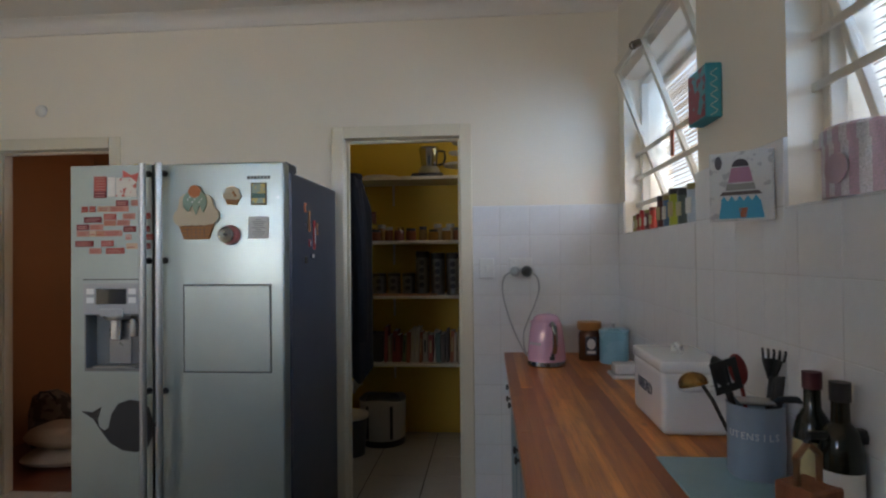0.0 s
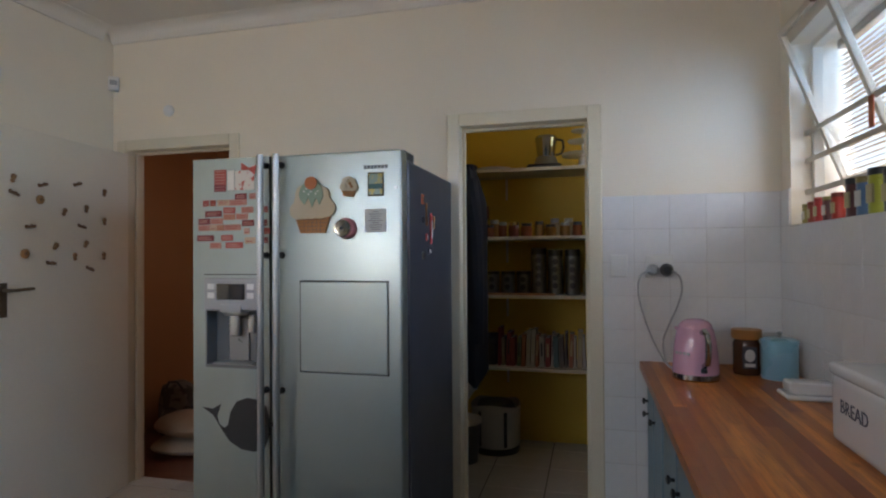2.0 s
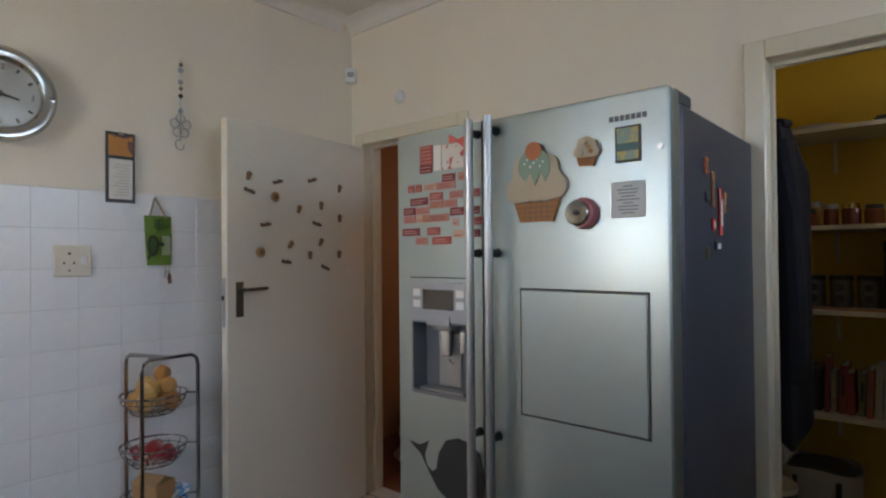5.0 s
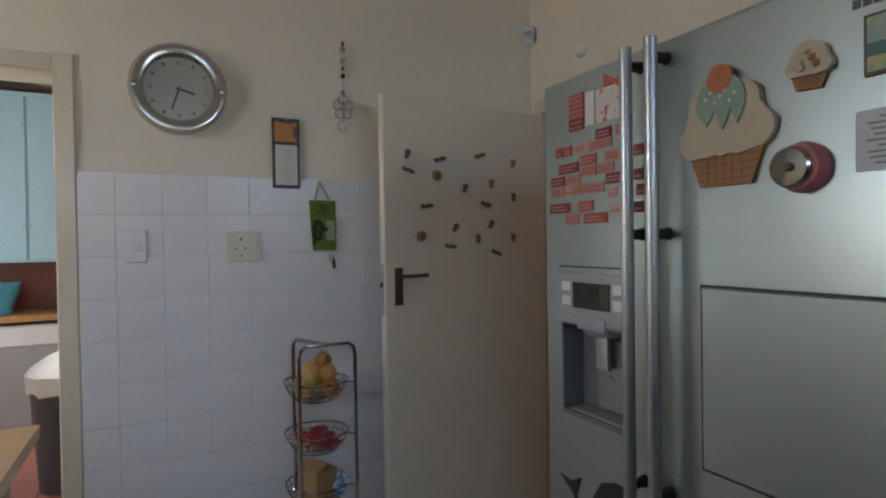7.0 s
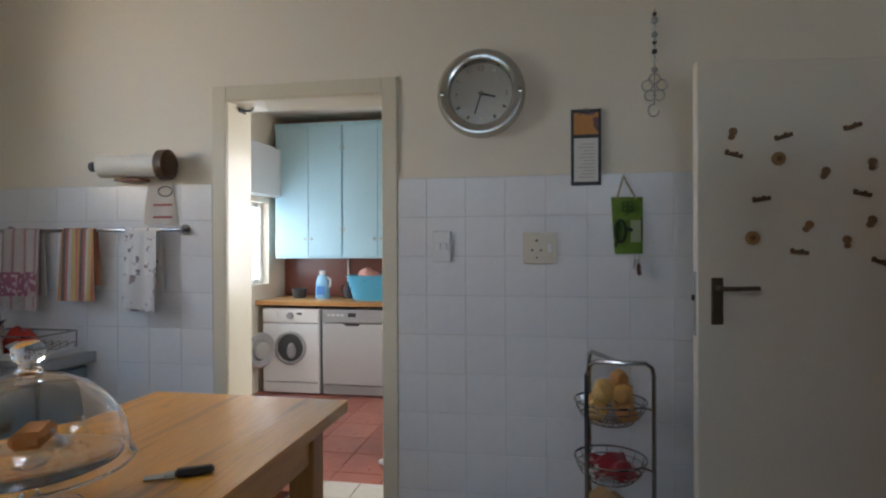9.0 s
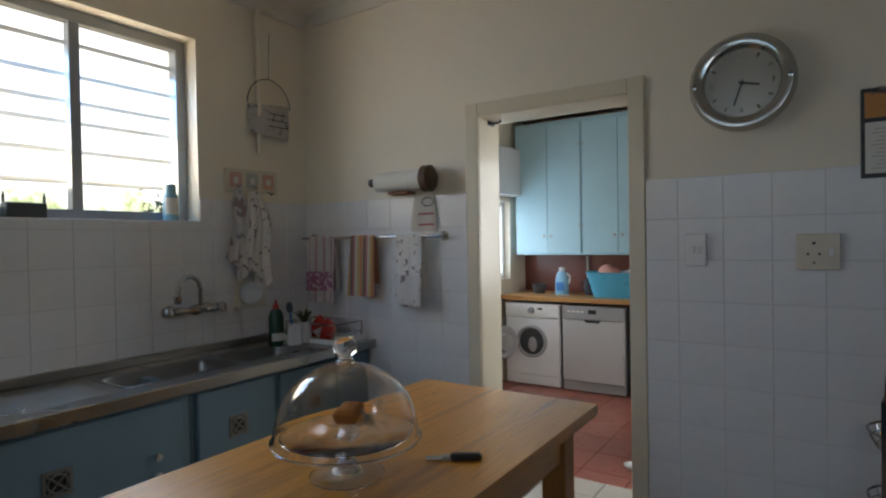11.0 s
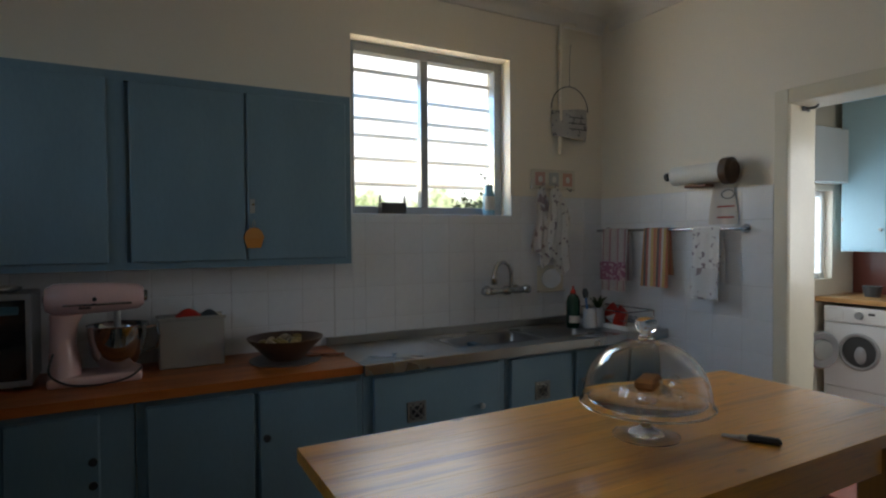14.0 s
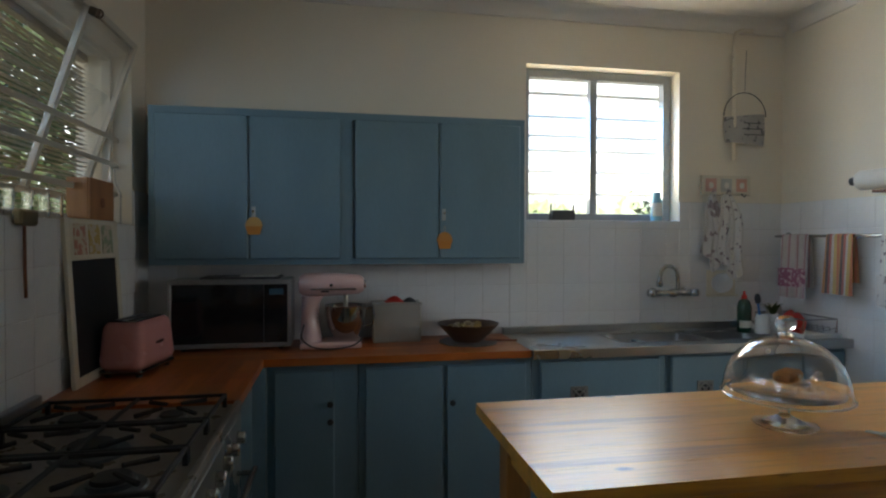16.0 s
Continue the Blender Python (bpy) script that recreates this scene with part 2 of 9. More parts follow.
M = {
    "paint": surf("wall_paint", (0.81, 0.738, 0.615), 0.62, var=0.05, big=1.3, fine=140, relief=0.12),
    "ceil": surf("ceiling_paint", (0.77, 0.725, 0.66), 0.7, var=0.05, big=1.1, fine=120, relief=0.1),
    "trim": surf("cream_gloss_paint", (0.73, 0.66, 0.51), 0.36, var=0.07, big=3, fine=70, relief=0.1, coat=0.2),
    "door": surf("door_paint", (0.8, 0.735, 0.62), 0.34, var=0.05, big=2, fine=60, relief=0.12, coat=0.2),
    "tile": surf("white_glazed_tile", (0.75, 0.748, 0.745), 0.3, var=0.06, big=3, fine=40, relief=0.06, coat=0.08),
    "grout": surf("tile_grout", (0.69, 0.67, 0.64), 0.85, var=0.15, big=5, fine=180, relief=0.3),
    "floor_tile": surf("beige_floor_tile", (0.62, 0.57, 0.5), 0.24, var=0.1, big=7, fine=60, relief=0.08, coat=0.2),
    "dark_grout": surf("dark_grout", (0.1, 0.085, 0.07), 0.9, var=0.2, big=6, fine=160, relief=0.3),
    "red_grout": surf("red_grout", (0.26, 0.08, 0.055), 0.8, var=0.2, big=6, fine=160, relief=0.3),
    "red_floor": surf("red_floor_tile", (0.42, 0.13, 0.09), 0.3, var=0.14, big=5, fine=70, relief=0.08, coat=0.2),
    "parquet": timber("parquet", (0.23, 0.07, 0.035), (0.09, 0.025, 0.014), 0.28, axis=0, knots=False),
    "hall_paint": surf("hall_ochre_paint", (0.42, 0.21, 0.1), 0.6, var=0.06, big=1.5, fine=120, relief=0.12),
    "yellow": surf("pantry_yellow_paint", (0.74, 0.5, 0.06), 0.6, var=0.08, big=1.6, fine=110, relief=0.15),
    "shelf": surf("shelf_paint", (0.72, 0.66, 0.53), 0.5, var=0.1, big=3, fine=80, relief=0.15),
    "blue": surf("blue_cupboard_paint", (0.18, 0.285, 0.345), 0.42, var=0.17, big=2.2, fine=50, relief=0.2, coat=0.1, stretch=(2, 2, 0.6)),
    "pale_blue": surf("pale_blue_paint", (0.4, 0.62, 0.72), 0.42, var=0.06, big=2.0, fine=60, relief=0.12, coat=0.1),
    # same pine as the next two, its tones raised for light falling there
    "counter_e_lit": timber("red_pine_worktop", (0.9, 0.34, 0.055), (0.3, 0.07, 0.008), 0.3, axis=1, coat=0.0, tone=0.95, spec=0.28, ripple=0.2, scale=1.4),
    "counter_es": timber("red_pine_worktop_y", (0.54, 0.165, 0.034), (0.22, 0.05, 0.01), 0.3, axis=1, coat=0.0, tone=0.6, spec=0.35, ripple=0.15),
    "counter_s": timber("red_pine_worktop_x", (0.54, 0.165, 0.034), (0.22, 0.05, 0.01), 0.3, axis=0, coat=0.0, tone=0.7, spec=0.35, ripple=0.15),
    "table": timber("honey_pine", (0.78, 0.335, 0.02), (0.36, 0.115, 0.007), 0.4, axis=0, coat=0.85, scale=0.8, tone=0.1, ripple=0.2, gloss=0.3, spec=0.5, worn=True, band=(0.53, 0.66)),
    "table_leg": timber("honey_pine_leg", (0.56, 0.25, 0.05), (0.33, 0.13, 0.035), 0.4, axis=2, coat=0.2),
    "laundry_wood": timber("laundry_worktop", (0.5, 0.28, 0.1), (0.36, 0.17, 0.06), 0.35, axis=1, coat=0.2),
    "brown_wood": timber("brown_wood", (0.3, 0.11, 0.045), (0.15, 0.045, 0.02), 0.5, axis=2, coat=0.05),
    "board_wood": timber("board_wood", (0.45, 0.22, 0.09), (0.3, 0.13, 0.05), 0.5, axis=2, coat=0.0),
    "steel_door": brushed("brushed_steel_door", (0.365, 0.42, 0.41), 0.38, axis=0),
    "fridge_side": surf("fridge_side_grey", (0.045, 0.052, 0.068), 0.38, 0.0, var=0.05, big=2, fine=200, relief=0.06),
    "handle_steel": surf("handle_steel", (0.46, 0.47, 0.465), 0.36, 1.0, var=0.05, fine=200, relief=0.02, spread=0.04),
    "steel": brushed("sink_steel", (0.42, 0.42, 0.41), 0.27, axis=0, var=0.12),
    # darker copy of the sink steel, shade inside the bowls put into its colour
    "shaded_bowl_steel": brushed("shaded_bowl_steel", (0.3, 0.295, 0.29), 0.28, axis=0, var=0.1),
    "chrome": surf("chrome", (0.42, 0.42, 0.42), 0.09, 1.0, var=0.03, fine=60, relief=0.0, spread=0.05),
    "brass": surf("brass", (0.62, 0.42, 0.16), 0.22, 1.0, var=0.08, fine=60, relief=0.0),
    "black": surf("black_plastic", (0.018, 0.018, 0.02), 0.42, var=0.15, fine=120, relief=0.1),
    "dark_grey": surf("dark_grey_plastic", (0.055, 0.06, 0.065), 0.45, var=0.1, fine=120, relief=0.1),
    "grey": surf("grey_plastic", (0.36, 0.37, 0.38), 0.42, var=0.08, fine=100, relief=0.1),
    "white": surf("white_plastic", (0.74, 0.74, 0.72), 0.38, var=0.05, fine=100, relief=0.05),
    "cream": surf("cream_plastic", (0.66, 0.6, 0.48), 0.4, var=0.06, fine=100, relief=0.05),
    "enamel": surf("white_enamel", (0.74, 0.76, 0.77), 0.22, var=0.04, fine=50, relief=0.04, coat=0.4),
    "grey_enamel": surf("grey_enamel", (0.28, 0.36, 0.46), 0.3, var=0.07, fine=60, relief=0.06, coat=0.3),
    "sky_enamel": surf("blue_enamel", (0.24, 0.48, 0.6), 0.28, var=0.06, fine=60, relief=0.05, coat=0.3),
    "pink": surf("pink_enamel", (0.7, 0.4, 0.53), 0.2, var=0.04, fine=60, relief=0.02, coat=0.5),
    "pale_pink": surf("pale_pink_enamel", (0.74, 0.5, 0.47), 0.22, var=0.04, fine=60, relief=0.02, coat=0.5),
    "black_glass": surf("black_glass", (0.012, 0.012, 0.014), 0.06, var=0.05, relief=0.0, coat=0.3, spread=0.03),
    "cast_iron": surf("cast_iron", (0.025, 0.024, 0.024), 0.65, 0.3, var=0.2, fine=150, relief=0.5),
    "pane": pane_glass("window_pane"),
    "glass": glass("clear_glass"),
    "thin_glass": pane_glass("thin_glass", 0.025, 0.5),
    "frame_paint": surf("window_frame_paint", (0.66, 0.6, 0.5), 0.4, var=0.1, big=4, fine=90, relief=0.2),
    "alu": surf("grey_aluminium_frame", (0.36, 0.38, 0.4), 0.4, 0.6, var=0.08, fine=120, relief=0.1),
    "slat": surf("blind_slat", (0.26, 0.19, 0.125), 0.4, var=0.05, fine=80, relief=0.02),
    "render": surf("outside_plaster", (0.62, 0.58, 0.5), 0.85, var=0.1, big=1, fine=60, relief=0.4),
    "grass": surf("dry_grass", (0.22, 0.2, 0.09), 0.9, var=0.25, big=0.6, fine=30, relief=0.6),
    "leaf": surf("leaf_green", (0.1, 0.15, 0.04), 0.55, var=0.25, big=4, fine=40, relief=0.1),
    "bark": surf("bark", (0.16, 0.12, 0.08), 0.9, var=0.25, big=8, fine=40, relief=0.8),
}


def flat(name, col, rough=0.5, metal=0.0):
    """A small coloured surface, named once and shared."""
    if name not in M:
        M[name] = surf(name, col, rough, metal, var=0.07, big=12, fine=150, relief=0.08)
    return M[name]


# ---------------------------------------------------------------- shapes
def box(bm, x0, x1, y0, y1, z0, z1, bev=0.0, seg=1):
    m = Matrix.Translation(((x0 + x1) / 2, (y0 + y1) / 2, (z0 + z1) / 2)) @ Matrix.Diagonal((abs(x1 - x0), abs(y1 - y0), abs(z1 - z0), 1))
    v = bmesh.ops.create_cube(bm, size=1, matrix=m)["verts"]
    if bev:
        bmesh.ops.bevel(bm, geom=list({e for q in v for e in q.link_edges}), offset=bev, segments=seg, affect="EDGES", profile=0.6)
    return bm


def boxes(*rows, bev=0.0, seg=1):
    bm = bmesh.new()
    for r in rows:
        box(bm, *r, bev=bev, seg=seg)
    return bm


def rod(bm, p, q, r, r2=None, seg=12, caps=True):
    p, q = Vector(p), Vector(q)
    d = q - p
    m = Matrix.Translation((p + q) / 2) @ d.to_track_quat("Z", "Y").to_matrix().to_4x4()
    bmesh.ops.create_cone(bm, cap_ends=caps, segments=seg, radius1=r, radius2=r if r2 is None else r2, depth=d.length, matrix=m)
    return bm


def tube(bm, pts, r, seg=8, closed=False):
    """A round bar bent along points."""
    pts = [Vector(p) for p in pts]
    n, rings, up = len(pts), [], Vector((0.13, 0.31, 0.94))
    for i, p in enumerate(pts):
        a = pts[(i - 1) % n] if closed or i else p
        b = pts[(i + 1) % n] if closed or i < n - 1 else p
        d = (b - a).normalized()
        u = d.cross(up)
        u = u.normalized() if u.length > 0.05 else d.orthogonal().normalized()
        w = d.cross(u)
        rings.append([bm.verts.new(p + r * (math.cos(2 * math.pi * k / seg) * u + math.sin(2 * math.pi * k / seg) * w)) for k in range(seg)])
    for i in range(n if closed else n - 1):
        a, b = rings[i], rings[(i + 1) % n]
        for k in range(seg):
            bm.faces.new((a[k], a[(k + 1) % seg], b[(k + 1) % seg], b[k]))
    if not closed:
        bm.faces.new(rings[0][::-1])
        bm.faces.new(rings[-1])
    return bm


def eased(pts, n=5):
    """More points on a soft curve through the given ones."""
    q = [Vector(p) for p in pts]
    q = [2 * q[0] - q[1]] + q + [2 * q[-1] - q[-2]]
    out = []
    for a, b, c, d in zip(q, q[1:], q[2:], q[3:]):
        for k in range(n):
            t = k / n
            out.append(0.5 * (2 * b + (c - a) * t + (2 * a - 5 * b + 4 * c - d) * t * t + (3 * b - a - 3 * c + d) * t ** 3))
    return out + [q[-2]]


def lathe(bm, prof, seg=32, at=(0, 0, 0), sx=1.0, sy=1.0):
    """A profile of (radius, height) turned about z."""
    rings = []
    for r, z in prof:
        if r < 1e-5:
            rings.append([bm.verts.new((at[0], at[1], at[2] + z))])
        else:
            rings.append([bm.verts.new((at[0] + sx * r * math.cos(2 * math.pi * k / seg), at[1] + sy * r * math.sin(2 * math.pi * k / seg), at[2] + z)) for k in range(seg)])
    for a, b in zip(rings, rings[1:]):
        for k in range(seg):
            j = (k + 1) % seg
            if len(a) == 1 and len(b) == 1:
                continue
            if len(a) == 1:
                bm.faces.new((a[0], b[j], b[k]))
            elif len(b) == 1:
                bm.faces.new((a[k], a[j], b[0]))
            else:
                bm.faces.new((a[k], a[j], b[j], b[k]))
    return bm


def prism(bm, pts, y0, y1, at=(0, 0, 0)):
    """An outline of (x, z) given depth along y."""
    a = [bm.verts.new((at[0] + x, at[1] + y0, at[2] + z)) for x, z in pts]
    b = [bm.verts.new((at[0] + x, at[1] + y1, at[2] + z)) for x, z in pts]
    bm.faces.new(a)
    bm.faces.new(b[::-1])
    for i in range(len(pts)):
        j = (i + 1) % len(pts)
        bm.faces.new((a[j], a[i], b[i], b[j]))
    return bm


def arc(cx, cz, r, a0, a1, n):
    return [(cx + r * math.cos(radians(a0 + (a1 - a0) * i / n)), cz + r * math.sin(radians(a0 + (a1 - a0) * i / n))) for i in range(n + 1)]


def turned(bm, m):
    bmesh.ops.transform(bm, matrix=m, verts=bm.verts)
    return bm


def mesh_of(name, bm, material, smooth=35):
    bmesh.ops.recalc_face_normals(bm, faces=bm.faces)
    me = bpy.data.meshes.new(name)
    bm.to_mesh(me)
    bm.free()
    me.materials.append(M[material] if isinstance(material, str) else material)
    if smooth:
        me.shade_smooth()
        me.set_sharp_from_angle(angle=radians(smooth))
    return me


def part(name, bm, material, parent, label="", smooth=35):
    ob = new(name, mesh_of(name, bm, material, smooth))
    ob.parent = parent
    if label:
        tagged(ob, label)
    return ob


def solid(name, bm, material, label, category="", kind="structure", m=None, smooth=35, group=""):
    """A thing or piece of the setting that is one mesh."""
    ob = tagged(new(name, mesh_of(name, bm, material, smooth)), label, category or name.split("_")[0], group, kind)
    if m is not None:
        ob.matrix_basis = m
    return ob


def thing(name, m, label, category, group="", kind=""):
    ob = tagged(new(name), label, category, group, kind)
    ob.empty_display_size = 0.05
    ob.matrix_basis = m if isinstance(m, Matrix) else pose(*m)
    return ob


def lettering(text, size, material, parent, m, name="lettering", depth=0.0006):
    cu = bpy.data.curves.new(name, "FONT")
    cu.body, cu.size, cu.align_x, cu.align_y, cu.extrude, cu.resolution_u = text, size, "CENTER", "CENTER", depth, 2
    tmp = bpy.data.objects.new(name, cu)
    me = bpy.data.meshes.new_from_object(tmp)
    bpy.data.objects.remove(tmp)
    me.materials.append(M[material])
    ob = new(name, me)
    ob.parent, ob.matrix_basis = parent, m
    return ob


# ---------------------------------------------------------------- the rooms
W, E, S, N, H = -2.74, 0.965, 2.955, 6.985, 2.775
TILE, TOP = 0.1615, 1.662
N2, W2, E2, S2 = N + 0.13, W - 0.2, E + 0.24, S - 0.24
PX0, PX1, PY1 = -0.86, 0.72, 8.38           # pantry
HX0, HX1, HY1 = -3.3, -1.02, 8.75           # hall
LX0, LY0, LY1, LZ = -6.38, 2.66, 5.35, -0.08   # laundry
PD0, PD1, PDH = -0.552, 0.118, 2.062        # pantry doorway
HD0, HD1, HDH = -2.645, -1.9, 2.045         # hall doorway
LD0, LD1, LDH = 4.137, 4.875, 2.035         # laundry doorway
EA0, EA1, EB0, EB1, ESILL, ETOP = 5.84, 6.87, 3.16, 5.265, 1.5, 2.29    # windows in the long worktop wall
SW0, SW1, SSILL, STOP = -2.028, -1.06, 1.546, 2.445                   # window over the sink

solid("wall_north", boxes((HX0, HD0, N, N2, 0, H), (HD1, PD0, N, N2, 0, H), (PD1, E2, N, N2, 0, H), (HD0, HD1, N, N2, HDH, H), (PD0, PD1, N, N2, PDH, H)),
      "paint", "off-white plastered kitchen wall with two doorways", "wall")
solid("wall_east", boxes((E, E2, S2, EB0, -0.3, H), (E, E2, EB1, EA0, -0.3, H), (E, E2, EA1, N, -0.3, H), (E, E2, EB0, EB1, -0.3, ESILL - 0.006), (E, E2, EA0, EA1, -0.3, ESILL - 0.006),
                         (E, E2, EB0, EB1, ETOP, H), (E, E2, EA0, EA1, ETOP, H)), "paint", "off-white plastered wall with two deep window openings", "wall")
solid("wall_south", boxes((W2, SW0, S2, S, -0.3, H), (SW1, E, S2, S, -0.3, H), (SW0, SW1, S2, S, -0.3, SSILL), (SW0, SW1, S2, S, STOP, H)),
      "paint", "off-white plastered wall with a barred window", "wall")
solid("wall_west", boxes((W2, W, S, LD0, -0.3, H), (W2, W, LD1, N, -0.3, H), (W2, W, LD0, LD1, LDH, H)), "paint", "off-white plastered wall with a doorway to the laundry", "wall")
solid("ceiling", boxes((W2, E2, S2, N2, H, H + 0.1)), "ceil", "flat off-white painted ceiling", "ceiling")


def cornice(name, p, q, inward):
    """A coved strip between wall and ceiling."""
    bm = bmesh.new()
    p, q, inward = Vector(p), Vector(q), Vector(inward)
    prof = [(0, 0), (0, -0.075), (0.012, -0.075), (0.016, -0.06), *[(0.075 - 0.055 * math.cos(radians(a)) + 0.0, -0.062 + 0.055 * math.sin(radians(a))) for a in range(0, 91, 15)], (0.085, -0.004), (0.085, 0)]
    a = [bm.verts.new(p + inward * u + Vector((0, 0, v))) for u, v in prof]
    b = [bm.verts.new(q + inward * u + Vector((0, 0, v))) for u, v in prof]
    bm.faces.new(a), bm.faces.new(b[::-1])
    for i in range(len(prof)):
        j = (i + 1) % len(prof)
        bm.faces.new((a[i], a[j], b[j], b[i]))
    return solid(name, bm, "ceil", "off-white moulded cornice under the ceiling", "trim")


cornice("trim_cornice_north", (W, N, H), (E, N, H), (0, -1, 0))
cornice("trim_cornice_south", (W, S, H), (E, S, H), (0, 1, 0))
cornice("trim_cornice_west", (W, S + 0.085, H), (W, N - 0.085, H), (1, 0, 0))
cornice("trim_cornice_east", (E, S + 0.085, H), (E, N - 0.085, H), (-1, 0, 0))

# floors: a bed of grout, the tiles lie on it at the end of the file
floor = solid("floor", boxes((W2, E2, S2, N2 + 0.0, -0.12, -0.006), (-3.6, W2, LD0 - 0.02, LD1 + 0.02, -0.12, -0.006)), "dark_grout", "beige ceramic tile floor with dark joints", "floor")
pantry_floor = solid("pantry_floor", boxes((PX0, PX1, N2, PY1, -0.12, -0.006)), "dark_grout", "beige tiled pantry floor with dark joints", "floor")
hall_floor = solid("hall_floor", boxes((HX0, HX1, N2, HY1, -0.12, -0.004)), "parquet", "dark reddish wooden hall floor", "floor")
laundry_floor = solid("laundry_floor", boxes((LX0, -3.6, LY0, LY1, -0.2, LZ - 0.005)), "red_grout", "red tiled laundry floor", "floor")

# pantry shell
solid("wall_pantry_west", boxes((PX0 - 0.1, PX0, N2, PY1 + 0.1, -0.1, H)), "yellow", "mustard yellow painted pantry wall", "wall")
# east wall has an invented high opening for the pantry fill
solid("wall_pantry_east", boxes((PX1, PX1 + 0.1, N2, 7.52, -0.1, H), (PX1, PX1 + 0.1, 7.98, PY1 + 0.1, -0.1, H), (PX1, PX1 + 0.1, 7.52, 7.98, -0.1, 2.1), (PX1, PX1 + 0.1, 7.52, 7.98, 2.55, H)), "yellow", "mustard yellow painted pantry wall", "wall")
solid("wall_pantry_north", boxes((PX0, PX1, PY1, PY1 + 0.1, -0.1, H)), "yellow", "mustard yellow painted pantry wall", "wall")
solid("ceiling_pantry", boxes((PX0 - 0.1, PX1 + 0.1, N2, PY1 + 0.1, H, H + 0.1)), "ceil", "pantry ceiling", "ceiling")
# hall shell
solid("wall_hall_west", boxes((HX0 - 0.1, HX0, N2, HY1 + 0.1, -0.1, H)), "hall_paint", "brown ochre painted hall wall", "wall")
solid("wall_hall_east", boxes((HX1, HX1 + 0.06, N2, HY1 + 0.1, -0.1, H)), "hall_paint", "brown ochre painted hall wall", "wall")
solid("wall_hall_north", boxes((HX0, HX1, HY1, HY1 + 0.1, -0.1, H)), "hall_paint", "brown ochre painted hall wall", "wall")
# hole left in the hall ceiling only to let the added lamp through
solid("ceiling_hall", boxes((HX0 - 0.1, -1.8, N2, HY1 + 0.1, H, H + 0.1), (-1.2, HX1 + 0.06, N2, HY1 + 0.1, H, H + 0.1), (-1.8, -1.2, N2, 7.9, H, H + 0.1), (-1.8, -1.2, 8.5, HY1 + 0.1, H, H + 0.1)), "ceil", "hall ceiling", "ceiling")
# laundry shell
LWX0, LWX1, LWZ0, LWZ1 = -6.0, -4.6, 1.0, 1.84
solid("wall_laundry_west", boxes((LX0 - 0.15, LX0, LY0 - 0.2, LY1 + 0.15, -0.3, H)), "brown_wood", "red-brown panelled laundry wall", "wall")
solid("wall_laundry_south", boxes((LX0, LWX0, LY0 - 0.2, LY0, -0.3, H), (LWX1, W2, LY0 - 0.2, LY0, -0.3, H), (LWX0, LWX1, LY0 - 0.2, LY0, -0.3, LWZ0), (LWX0, LWX1, LY0 - 0.2, LY0, LWZ1, H)),
      "paint", "white laundry wall with a window", "wall")
# the opening is out of view, added for the laundry fill lamp
solid("wall_laundry_north", boxes((LX0, -4.9, LY1, LY1 + 0.15, -0.3, H), (-3.7, W2, LY1, LY1 + 0.15, -0.3, H), (-4.9, -3.7, LY1, LY1 + 0.15, -0.3, 0.95), (-4.9, -3.7, LY1, LY1 + 0.15, 2.1, H)), "paint", "white laundry wall", "wall")
solid("ceiling_laundry", boxes((LX0, W2, LY0 - 0.2, LY1 + 0.15, H, H + 0.1)), "ceil", "white laundry ceiling", "ceiling")


# ---------------------------------------------------------------- door frames and the hall door
def door_frame(name, m, a, b, top, depth, side=0.055, stop=0.06):
    """A pressed steel frame round a doorway; local x along the wall, y into it."""
    t = thing(name, m, "cream painted steel door frame", "door frame", kind="structure")
    f = 0.014
    part("frame_jamb", boxes((a - side, a + 0.012, -f, 0.0, 0, top + side), (a - 0.002, a + 0.012, 0.0, depth + 0.008, 0, top), bev=0.004), "trim", t)
    part("frame_jamb", boxes((b - 0.012, b + side, -f, 0.0, 0, top + side), (b - 0.012, b + 0.002, 0.0, depth + 0.008, 0, top), bev=0.004), "trim", t)
    part("frame_head", boxes((a + 0.012, b - 0.012, -f, 0.0, top - 0.012, top + side), (a + 0.012, b - 0.012, 0.0, depth + 0.008, top - 0.012, top + 0.002), bev=0.004), "trim", t)
    if stop:
        part("door_stop", boxes((a + 0.012, a + 0.026, stop, stop + 0.03, 0, top - 0.012), (b - 0.026, b - 0.012, stop, stop + 0.03, 0, top - 0.012), (a + 0.026, b - 0.026, stop, stop + 0.03, top - 0.026, top - 0.012)), "trim", t)
    return t


door_frame("door_frame_1", pose(0, N, 0), PD0, PD1, PDH, 0.13)
door_frame("door_frame_2", pose(0, N, 0), HD0, HD1, HDH, 0.13)
door_frame("door_frame_3", pose(W, 0, 0, 0, 0, 90), LD0, LD1, LDH, 0.2, stop=0)

HINGE, FREE = Vector((-2.62, 6.955)), Vector((-2.51, 6.047))
ang = math.degrees(math.atan2(FREE.y - HINGE.y, FREE.x - HINGE.x))
DW = (FREE - HINGE).length
door = thing("door_1", pose(HINGE.x, HINGE.y, 0.008, 0, 0, ang), "off-white painted flush door standing open with stuck-on biscuit magnets", "door", kind="structure")
part("door_leaf", boxes((0, DW, -0.02, 0.02, 0, 2.0), bev=0.003), "door", door)
part("lock_plate", boxes((DW - 0.085, DW - 0.045, 0.02, 0.025, 1.1, 1.26), bev=0.002), flat("old_bronze", (0.16, 0.12, 0.08), 0.4, 0.8), door, "tarnished bronze lock plate")
bm = rod(bmesh.new(), (DW - 0.065, 0.02, 1.225), (DW - 0.065, 0.062, 1.225), 0.009)
